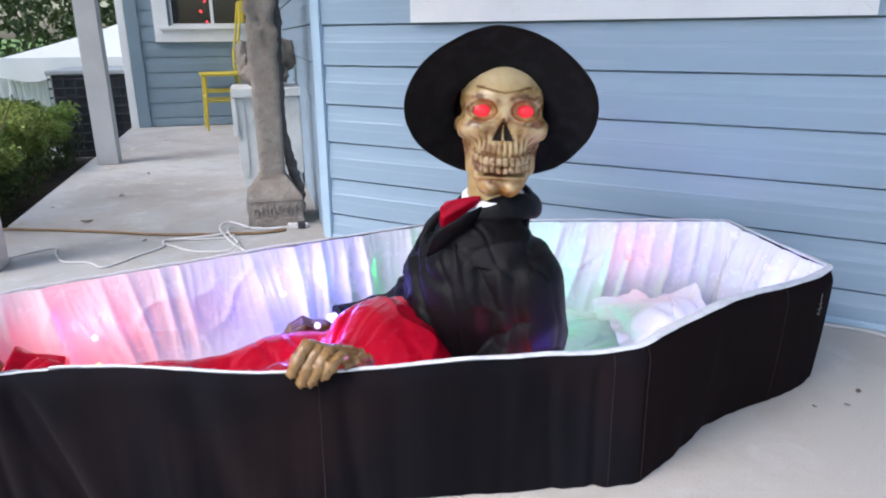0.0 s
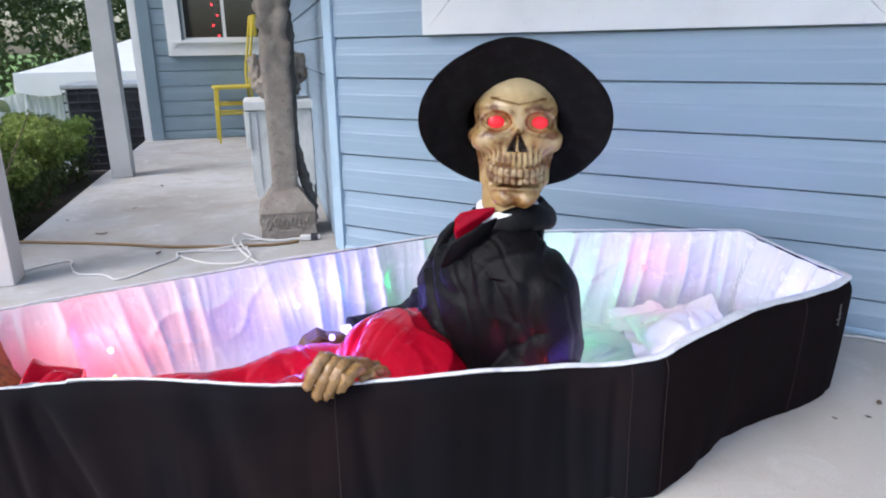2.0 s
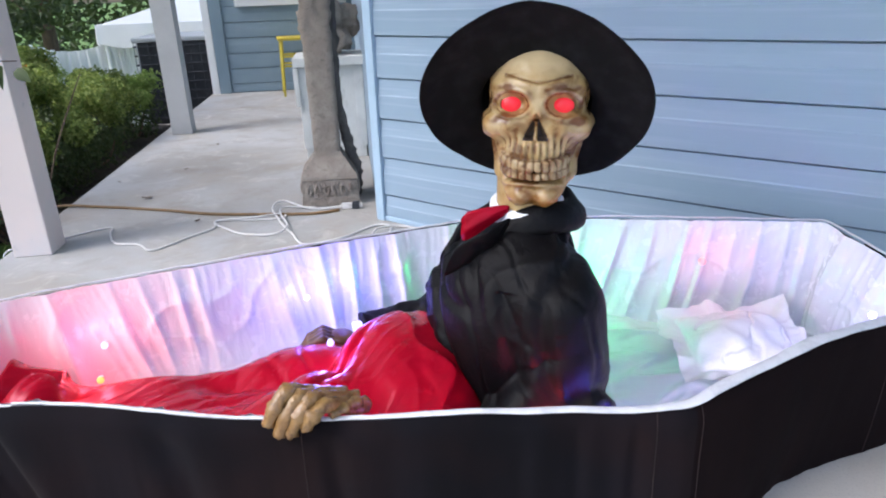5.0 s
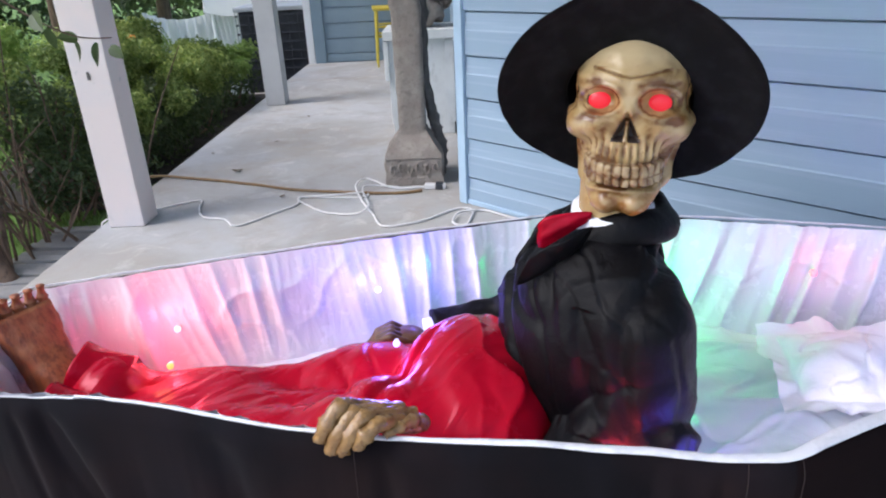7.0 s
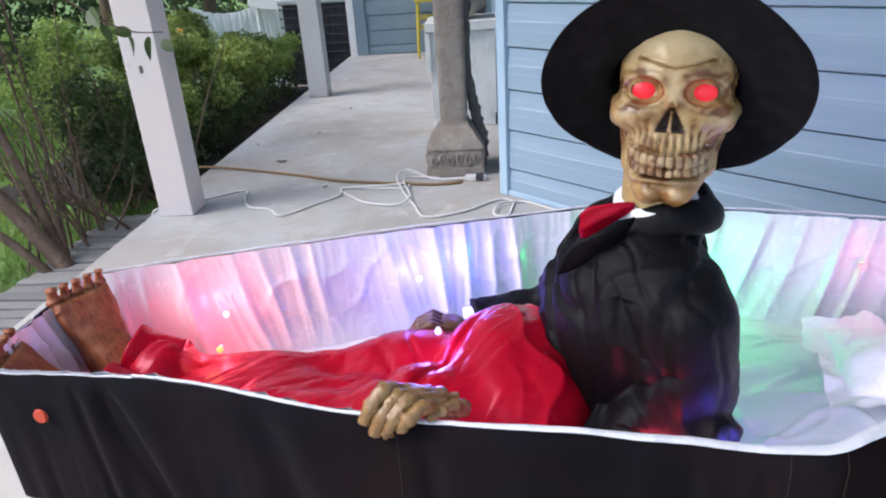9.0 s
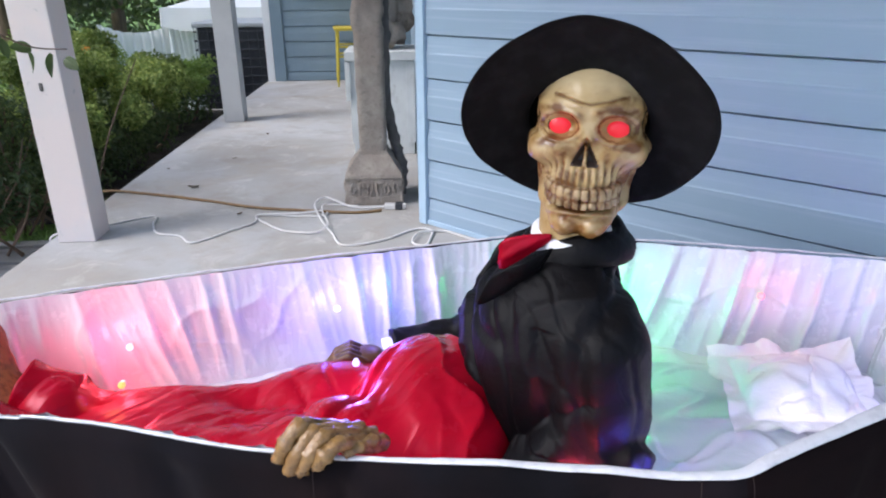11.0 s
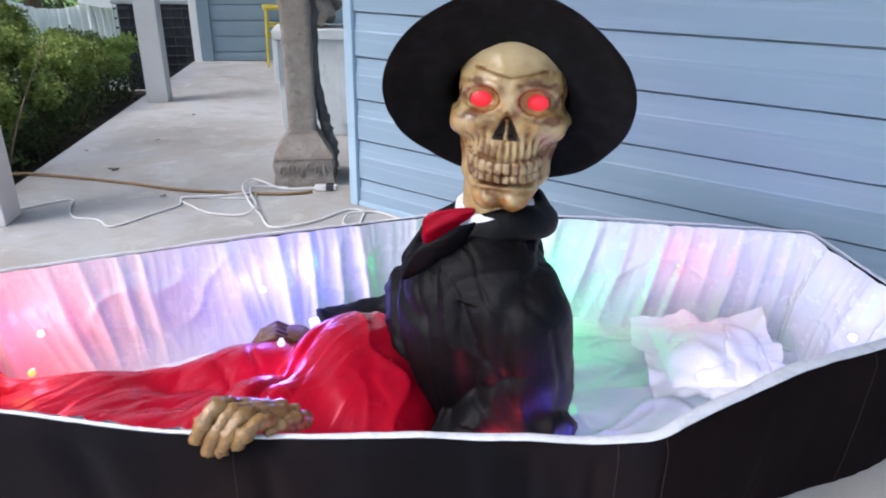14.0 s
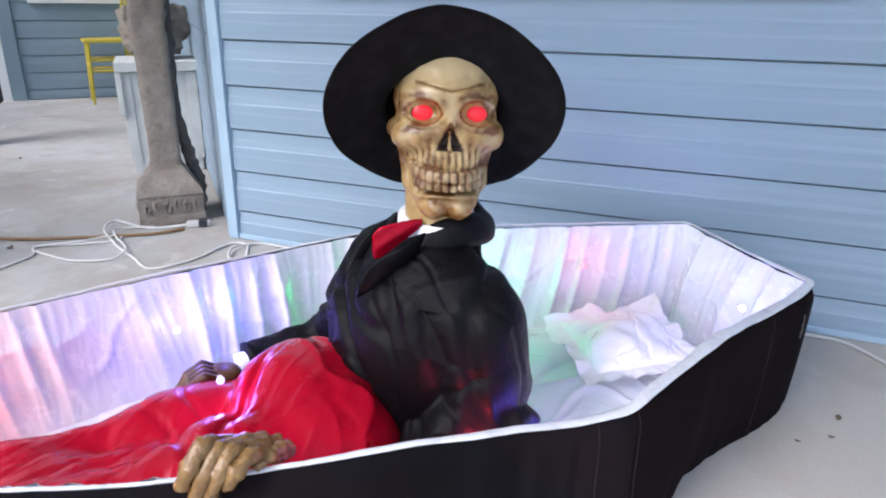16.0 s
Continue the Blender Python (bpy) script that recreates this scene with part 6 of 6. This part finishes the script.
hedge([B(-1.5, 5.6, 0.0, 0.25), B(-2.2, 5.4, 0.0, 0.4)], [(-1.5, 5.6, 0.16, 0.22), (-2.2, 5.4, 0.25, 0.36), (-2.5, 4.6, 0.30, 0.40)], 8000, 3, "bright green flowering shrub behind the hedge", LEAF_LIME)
shrub("shrub", [B(-1.42, 2.98, 0.02, 0.16), B(-1.58, 3.18, 0.24, 0.22)], 3000, 0.030, LEAF_DARK, 4, "dark sparse shrub with bare twigs by the porch post")
shrub("shrub", [B(-3.3, 3.6, 0.15, 0.45), B(-3.6, 4.3, 0.2, 0.5), B(-3.9, 2.9, 0.25, 0.45), B(-3.6, 2.3, 0.5, 0.3)], 8000, 0.055, LEAF_LIME, 5, "light green leafy shrub on the lawn")
shrub("shrub", [B(-5.2, 4.2, 0.3, 0.8), B(-5.4, 5.6, 0.3, 0.8), B(-5.6, 3.0, 0.3, 0.8), B(-5.8, 2.0, 0.4, 0.8)], 8000, 0.09, LEAF_LIME, 6, "light green shrub across the lawn")
flowers = empty("flowers")
rnd = random.Random(8)
for k in range(9):
    bm = bmesh.new()
    bmesh.ops.create_icosphere(bm, subdivisions=2, radius=0.019)
    for v_ in bm.verts:
        v_.co *= 1 + 0.8 * noise.noise(v_.co * 60 + Vector((k, 0, 0)))
    c_ = P(-1.78 + rnd.uniform(-0.1, 0.1), 4.85 + rnd.uniform(-0.5, 0.4), 0.42 + rnd.uniform(-0.03, 0.05))
    part("blossom", bm, PETAL, flowers, m=Matrix.Translation(c_))
tagged(flowers, "small orange blossoms on the shrub", "flowers")


def tree(name, base, lean, height, radius, count, size, material, seed, label, crown_z=None, trunk=0.12, limbs=6):
    s = empty(name)
    rnd = random.Random(seed)
    top = Vector(base) + Vector((lean[0], lean[1], height))
    pts = spline([base, Vector(base).lerp(top, 0.35) + Vector((rnd.uniform(-1, 1), rnd.uniform(-1, 1), 0)) * 0.1, Vector(base).lerp(top, 0.7) + Vector((rnd.uniform(-1, 1), rnd.uniform(-1, 1), 0)) * 0.12, top], 6)
    bm = tube(bmesh.new(), pts, np.linspace(trunk, trunk * 0.35, len(pts)), 12)
    part("trunk", bm, BARK, s, smooth=True)
    blobs = []
    for k in range(limbs):
        start = pts[int(len(pts) * rnd.uniform(0.45, 0.9))]
        ang = k / limbs * math.tau + rnd.uniform(-0.4, 0.4)
        end = start + Vector((math.cos(ang), math.sin(ang), rnd.uniform(0.1, 0.8))) * radius * rnd.uniform(0.5, 0.9)
        part("limb", tube(bmesh.new(), spline([start, start.lerp(end, 0.5) + Vector((0, 0, 0.1 * radius)), end], 5), np.linspace(trunk * 0.45, trunk * 0.12, 11), 7), BARK, s, smooth=True)
        blobs.append((tuple(end), radius * rnd.uniform(0.42, 0.6)))
    blobs.append((tuple(top), radius * 0.6))
    v, f_ = crown(blobs, count, size, seed)
    arrays("crown", v, f_, material, s, smooth=False)
    return tagged(s, label, "tree")


# a slender tree whose low branch hangs over the hedge
sap = empty("tree")
sp = spline([P(-2.45, 5.5, -0.3), P(-2.4, 5.45, 0.5), P(-2.35, 5.4, 1.2), P(-2.3, 5.3, 2.0)], 6)
part("trunk", tube(bmesh.new(), sp, np.linspace(0.018, 0.010, len(sp)), 10), BARK, sap, smooth=True)
for e_ in ((-1.72, 4.55, 0.72), (-1.75, 5.0, 0.70), (-1.85, 5.55, 0.80)):
    lp = spline([P(-2.36, 5.4, 1.05), P(-2.1, (5.4 + e_[1]) / 2, 0.98), P(*e_)], 6)
    part("limb", tube(bmesh.new(), lp, np.linspace(0.014, 0.004, len(lp)), 7), BARK, sap, smooth=True)
v, f_ = crown([B(-1.72, 4.5, 0.72, 0.15), B(-1.74, 4.85, 0.70, 0.13), B(-1.75, 5.15, 0.72, 0.15), B(-1.85, 5.6, 0.82, 0.15), B(-1.9, 4.7, 0.95, 0.25), B(-2.3, 5.2, 1.7, 0.6)], 2600, 0.055, 61, 0.1)
arrays("crown", v, f_, LEAF_DARK, sap, smooth=False)
tagged(sap, "slender tree with a low leafy branch over the hedge", "tree")

# the many-stemmed small tree beside the brick path
myrtle = empty("tree")
for k, pts in enumerate(([(-1.32, 2.38, -0.19), (-1.46, 2.40, 0.02), (-1.62, 2.43, 0.20), (-1.9, 2.5, 0.55), (-2.1, 2.6, 1.2)], [(-1.33, 2.38, -0.19), (-1.45, 2.50, 0.05), (-1.60, 2.62, 0.28), (-1.85, 2.85, 0.75), (-2.0, 2.9, 1.4)],
                          [(-1.36, 2.34, -0.19), (-1.50, 2.33, -0.02), (-1.70, 2.30, 0.15), (-2.0, 2.25, 0.5)], [(-1.33, 2.40, -0.19), (-1.45, 2.62, 0.10), (-1.60, 2.85, 0.35), (-1.7, 3.0, 0.8)])):
    r_ = (0.033, 0.020, 0.017, 0.009)[k]
    sp = spline([P(*c_) for c_ in pts], 6)
    part("trunk", tube(bmesh.new(), sp, np.linspace(r_, r_ * 0.6, len(sp)), 10), BARK, myrtle, smooth=True)
v, f_ = crown([B(-1.75, 2.75, 1.20, 0.45), B(-2.1, 2.4, 1.25, 0.45), B(-1.6, 3.2, 1.25, 0.42), B(-2.3, 3.1, 0.95, 0.3), B(-1.9, 2.75, 0.72, 0.2), B(-1.75, 3.0, 0.55, 0.14)], 4200, 0.045, 12)
arrays("crown", v, f_, LEAF_DARK, myrtle, smooth=False)
v, f_ = crown([B(-1.62, 2.45, 0.22, 0.13), B(-1.75, 2.60, 0.42, 0.16), B(-1.55, 2.75, 0.30, 0.14), B(-1.70, 2.30, 0.12, 0.12), B(-1.95, 2.45, 0.60, 0.2), B(-1.62, 2.95, 0.45, 0.16), B(-1.50, 2.62, 0.08, 0.10)], 1500, 0.026, 15, 0.05)
arrays("young_leaves", v, f_, LEAF, myrtle, smooth=False, label="small light leaves along the stems")
for k in range(16):
    r0 = random.Random(300 + k)
    b_ = P(-1.36 + r0.uniform(-0.08, 0.04), 2.42 + r0.uniform(-0.1, 0.3), GROUND)
    t_ = b_ + Vector(P(-r0.uniform(0.1, 0.5), r0.uniform(-0.1, 0.5), r0.uniform(0.35, 0.9)))
    part("branch", tube(bmesh.new(), spline([b_, b_.lerp(t_, 0.5) + Vector((r0.uniform(-0.05, 0.05), r0.uniform(-0.05, 0.05), 0.03)), t_], 5), np.linspace(0.006, 0.002, 11), 6), BARK, myrtle, smooth=True)
tagged(myrtle, "small many-stemmed tree with brown bark beside the path", "tree")

# trees behind the tent and the woods: shade put into dark leaf paint
for k, (p_, q_, h_, r_, n_, mt, lab) in enumerate((
        (-5.6, 15.0, 4.8, 2.4, 12000, LEAF_DARK, "tall dark broadleaf tree behind the white tent"),
        (-2.5, 18, 5.5, 3.0, 11000, LEAF_DARK, "distant dark broadleaf tree behind the tent"),
        (-8.0, 8.5, 4.4, 2.6, 11000, LEAF, "broadleaf tree at the edge of the lawn"),
        (-8.5, 4.0, 4.2, 2.4, 10000, LEAF, "shady broadleaf tree across the lawn"),
        (-7.0, 13.5, 5.0, 3.0, 10000, LEAF, "tall green tree in the far garden"))):
    b_ = P(p_, q_)
    tree("tree", (b_.x, b_.y, -1.2), (0.3, -0.2), h_, r_, int(n_ * 1.7), 0.12, mt, 20 + k, lab, trunk=0.16)
woods_blobs = []
rnd = random.Random(31)
for k in range(46):
    ang = radians(95 + 150 * k / 45 + rnd.uniform(-2, 2))
    d_ = rnd.uniform(20, 28)
    woods_blobs.append(((d_ * math.cos(ang), d_ * math.sin(ang), rnd.uniform(-0.4, 3.0)), rnd.uniform(1.5, 2.6)))
v, f_ = crown(woods_blobs, 70000, 0.25, 33, 0.6)
woods = arrays("woods", v, f_, LEAF_DARK, smooth=False)
tagged(woods, "dense dark green woods beyond the garden", "woods", kind="stuff")

# a twig that reaches in front of the post
twig = empty("twig")
tp = spline([P(-1.25, 2.05, 1.05), P(-0.98, 2.0, 0.86), P(-0.83, 2.06, 0.72), P(-0.76, 2.14, 0.655), P(-0.70, 2.22, 0.64)], 6)
part("stem", tube(bmesh.new(), tp, np.linspace(0.004, 0.0015, len(tp)), 6), BARK, twig, smooth=True)
rnd_np = np.random.RandomState(4)
for k in range(9):
    c_ = tp[min(len(tp) - 1, 5 + int(k * 2.4))] + Vector((rnd_np.uniform(-0.012, 0.012), rnd_np.uniform(-0.012, 0.012), -0.012 * (k % 3)))
    bm = bmesh.new()
    bmesh.ops.create_grid(bm, x_segments=6, y_segments=2, size=0.5)
    L_ = 0.055 + 0.012 * (k % 2)
    for v_ in bm.verts:
        w_ = max(0.0, 1 - (2 * v_.co.x + 0.15) ** 2) ** 0.7 * 0.62
        v_.co = Vector(((v_.co.x + 0.5) * L_, v_.co.y * L_ * w_, 0.25 * L_ * abs(v_.co.y) * w_ - 0.15 * L_ * (v_.co.x + 0.5) ** 2))
    part("leaf", bm, LEAF_DARK, twig, m=Matrix.Translation(c_) @ pose(0, 0, 0, rnd_np.uniform(40, 100), rnd_np.uniform(-20, 70), (130 + 75 * k) % 360))
tagged(twig, "thin twig with dark green leaves hanging in front of the post", "twig")

# bare twigs low in the dark shrub
bm = bmesh.new()
rnd = random.Random(9)
for k in range(40):
    b_ = P(-1.25 - rnd.random() * 0.45, 2.65 + rnd.random() * 0.75, GROUND)
    t_ = b_ + Vector((rnd.uniform(-0.3, 0.3), rnd.uniform(-0.3, 0.3), rnd.uniform(0.2, 0.65)))
    tube(bm, spline([b_, b_.lerp(t_, 0.5) + Vector((rnd.uniform(-0.06, 0.06), rnd.uniform(-0.06, 0.06), 0)), t_], 3), np.linspace(0.006, 0.002, 7), 5)
tagged(part("bare_twigs", bm, BARK), "tangle of thin bare brown twigs beside the slab", "twigs", kind="stuff")

# grass
rnd_np = np.random.RandomState(14)
n = 40000
gp, gq = rnd_np.uniform(-5.5, -1.25, n), rnd_np.uniform(1.2, 6.2, n)
keep = ~((gp > -1.45) & (gq < 2.85)) & ~((gp > -2.25) & (gq > 3.05))
gp, gq = gp[keep], gq[keep]
n = len(gp)
bx, by = (gp - gq) * R2, (gp + gq) * R2
bz = ground_height(bx, by)
hh = rnd_np.uniform(0.03, 0.085, n)
an = rnd_np.uniform(0, math.tau, n)
dx, dy = np.cos(an) * 0.004, np.sin(an) * 0.004
lx, ly = rnd_np.normal(size=n) * 0.025, rnd_np.normal(size=n) * 0.025
vv = np.stack([np.stack([bx - dx, by - dy, bz - 0.005], -1), np.stack([bx + dx, by + dy, bz - 0.005], -1), np.stack([bx + lx, by + ly, bz + hh], -1)], 1).reshape(-1, 3)
grass = arrays("grass", vv, np.arange(3 * n).reshape(-1, 3), GRASS, smooth=False)
tagged(grass, "bright green lawn grass", "grass", kind="stuff")


# ---- tent and air conditioner ----
def tent(c, half, eave, ridge, base):
    t_ = empty("canopy_tent", PORCH @ Matrix.Translation((c[0], c[1], 0)))
    bm = bmesh.new()
    n_ = 12
    rows = [[Vector((0, 0, ridge))] * (4 * n_)]
    for k in range(1, 7):
        s = k / 6
        ring = []
        for j in range(4 * n_):
            e_, f2 = divmod(j, n_)
            a0, a1 = Vector((*[(-1, -1), (1, -1), (1, 1), (-1, 1)][e_], 0)), Vector((*[(1, -1), (1, 1), (-1, 1), (-1, -1)][e_], 0))
            p_ = a0.lerp(a1, f2 / n_) * half * s
            sag = 0.10 * math.sin(math.pi * s) * (1 - abs(2 * f2 / n_ - 1)) + 0.06 * math.sin(math.pi * s)
            ring.append(p_ + Vector((0, 0, ridge + (eave - ridge) * s - sag)))
        rows.append(ring)
    flat = [v_ for r_ in rows for v_ in r_]
    arrays("roof", flat, grid_faces(len(rows), 4 * n_, True), TENT, t_)
    for e_ in range(4):
        bm = bmesh.new()
        m_ = 40
        turn = Matrix.Rotation(e_ * math.pi / 2, 4, "Z")
        top, bot = [], []
        for j in range(m_ + 1):
            x = -half + 2 * half * j / m_
            y = -half - 0.01 + 0.012 * math.sin(j * 1.1)
            top.append(bm.verts.new(turn @ Vector((x, y, eave + 0.01))))
            bot.append(bm.verts.new(turn @ Vector((x, y - 0.015, eave - 0.20 - 0.06 * abs(math.sin(j / m_ * math.pi * 7))))))
        for j in range(m_):
            bm.faces.new((top[j], bot[j], bot[j + 1], top[j + 1]))
        part("valance", bm, TENT, t_, smooth=True)
    for sx in (-1, 1):
        for sy in (-1, 1):
            part("leg", tube(bmesh.new(), [(sx * half * 0.97, sy * half * 0.97, base), (sx * half * 0.97, sy * half * 0.97, eave)], 0.03, 8), WHITE, t_)
    # gathered side curtains at the corners
    for sx in (-1, 1):
        for off in (0.0, 0.36, 0.62):
            n2, rws = 24, 10
            vs = []
            for i in range(rws):
                z = eave - 0.05 + (base + 0.05 - eave) * i / (rws - 1)
                pinch = 0.55 + 0.45 * abs(i / (rws - 1) - 0.5) * 2
                for j in range(n2):
                    u_ = j / (n2 - 1) - 0.5
                    vs.append((sx * half * (0.86 - off) + u_ * 0.55 * pinch, -half * 0.96 + 0.035 * math.sin(j * 1.9), z))
            arrays("curtain", vs, grid_faces(rws, n2), TENT, t_)
    # a loose drape tied outside the corner
    n2, rws = 40, 12
    vs = []
    for i in range(rws):
        z = eave - 0.18 + (base + 0.05 - eave) * i / (rws - 1)
        for j in range(n2):
            vs.append((-half - 0.85 + 0.95 * j / (n2 - 1), -half * 0.93 + 0.05 * math.sin(j * 1.3) + 0.03 * math.sin(j * 0.4 + i * 0.3), z - 0.10 * math.sin(math.pi * j / (n2 - 1)) * (i == 0)))
    arrays("curtain", vs, grid_faces(rws, n2), TENT, t_)
    return tagged(t_, "white canopy tent with scalloped valance and side curtains", "tent")


tent((-0.5, 11.2), 2.2, 0.52, 1.40, -1.35)


def air_conditioner():
    a_ = empty("air_conditioner")
    w, d, h_ = 0.325, 0.40, 0.74
    part("casing", boxed((-w + 0.02, -d + 0.02, 0.02), (w - 0.02, d - 0.02, h_ - 0.03), 0.01), GRILLE, a_)
    part("top", boxed((-w - 0.01, -d - 0.01, h_ - 0.03), (w + 0.01, d + 0.01, h_ + 0.01), 0.01), GALV, a_, "light grey metal top")
    part("base", boxed((-w - 0.02, -d - 0.02, -0.25), (w + 0.02, d + 0.02, 0.02), 0.01), CONCRETE, a_, "concrete pad")
    for k in range(4):
        turn = Matrix.Rotation(k * math.pi / 2, 4, "Z")
        wide, deep = (w, d) if k % 2 == 0 else (d, w)
        for i in range(9):
            z = 0.07 + i * 0.075
            part("slat", boxed((-wide, -deep - 0.004, z), (wide, -deep + 0.012, z + 0.012), 0.002, turn), GRILLE, a_)
        for i in range(8):
            x = -wide + 0.03 + i * (2 * wide - 0.06) / 7
            part("bar", boxed((x - 0.005, -deep - 0.008, 0.03), (x + 0.005, -deep - 0.003, h_ - 0.03), 0, turn), GALV if i in (0, 7) else GRILLE, a_)
    return a_


ac = air_conditioner()
ac.matrix_world = PORCH @ pose(-1.25, 6.78, -0.26, 0, 0, 0)
tagged(ac, "dark outdoor air conditioner with grid grille and pale top", "air conditioner")

# ---- brick path along the slab ----
path = empty("brick_path")
bed = part("bed", boxed((-1.43, 0.2, GROUND - 0.05), (SLAB_EDGE - 0.01, 2.85, GROUND - 0.014), 0, PORCH), MULCH, path, "soil between the bricks")
me = mesh_of("brick", boxed((-0.1015, -0.0245, -0.05), (0.1015, 0.0245, 0.0), 0.004), PAVER)
rnd = random.Random(12)
for i in range(2):
    for j in range(43):
        p_, q_ = -1.105 - i * 0.213, 0.30 + j * 0.060 + (0.028 if i % 2 else 0)
        share("brick", me, path, PORCH @ pose(p_, q_, GROUND + rnd.uniform(-0.006, 0.005), rnd.uniform(-2.5, 2.5), rnd.uniform(-1.5, 1.5), rnd.uniform(-2, 2)))
tagged(path, "worn grey brick path beside the porch slab", "path", kind="structure")
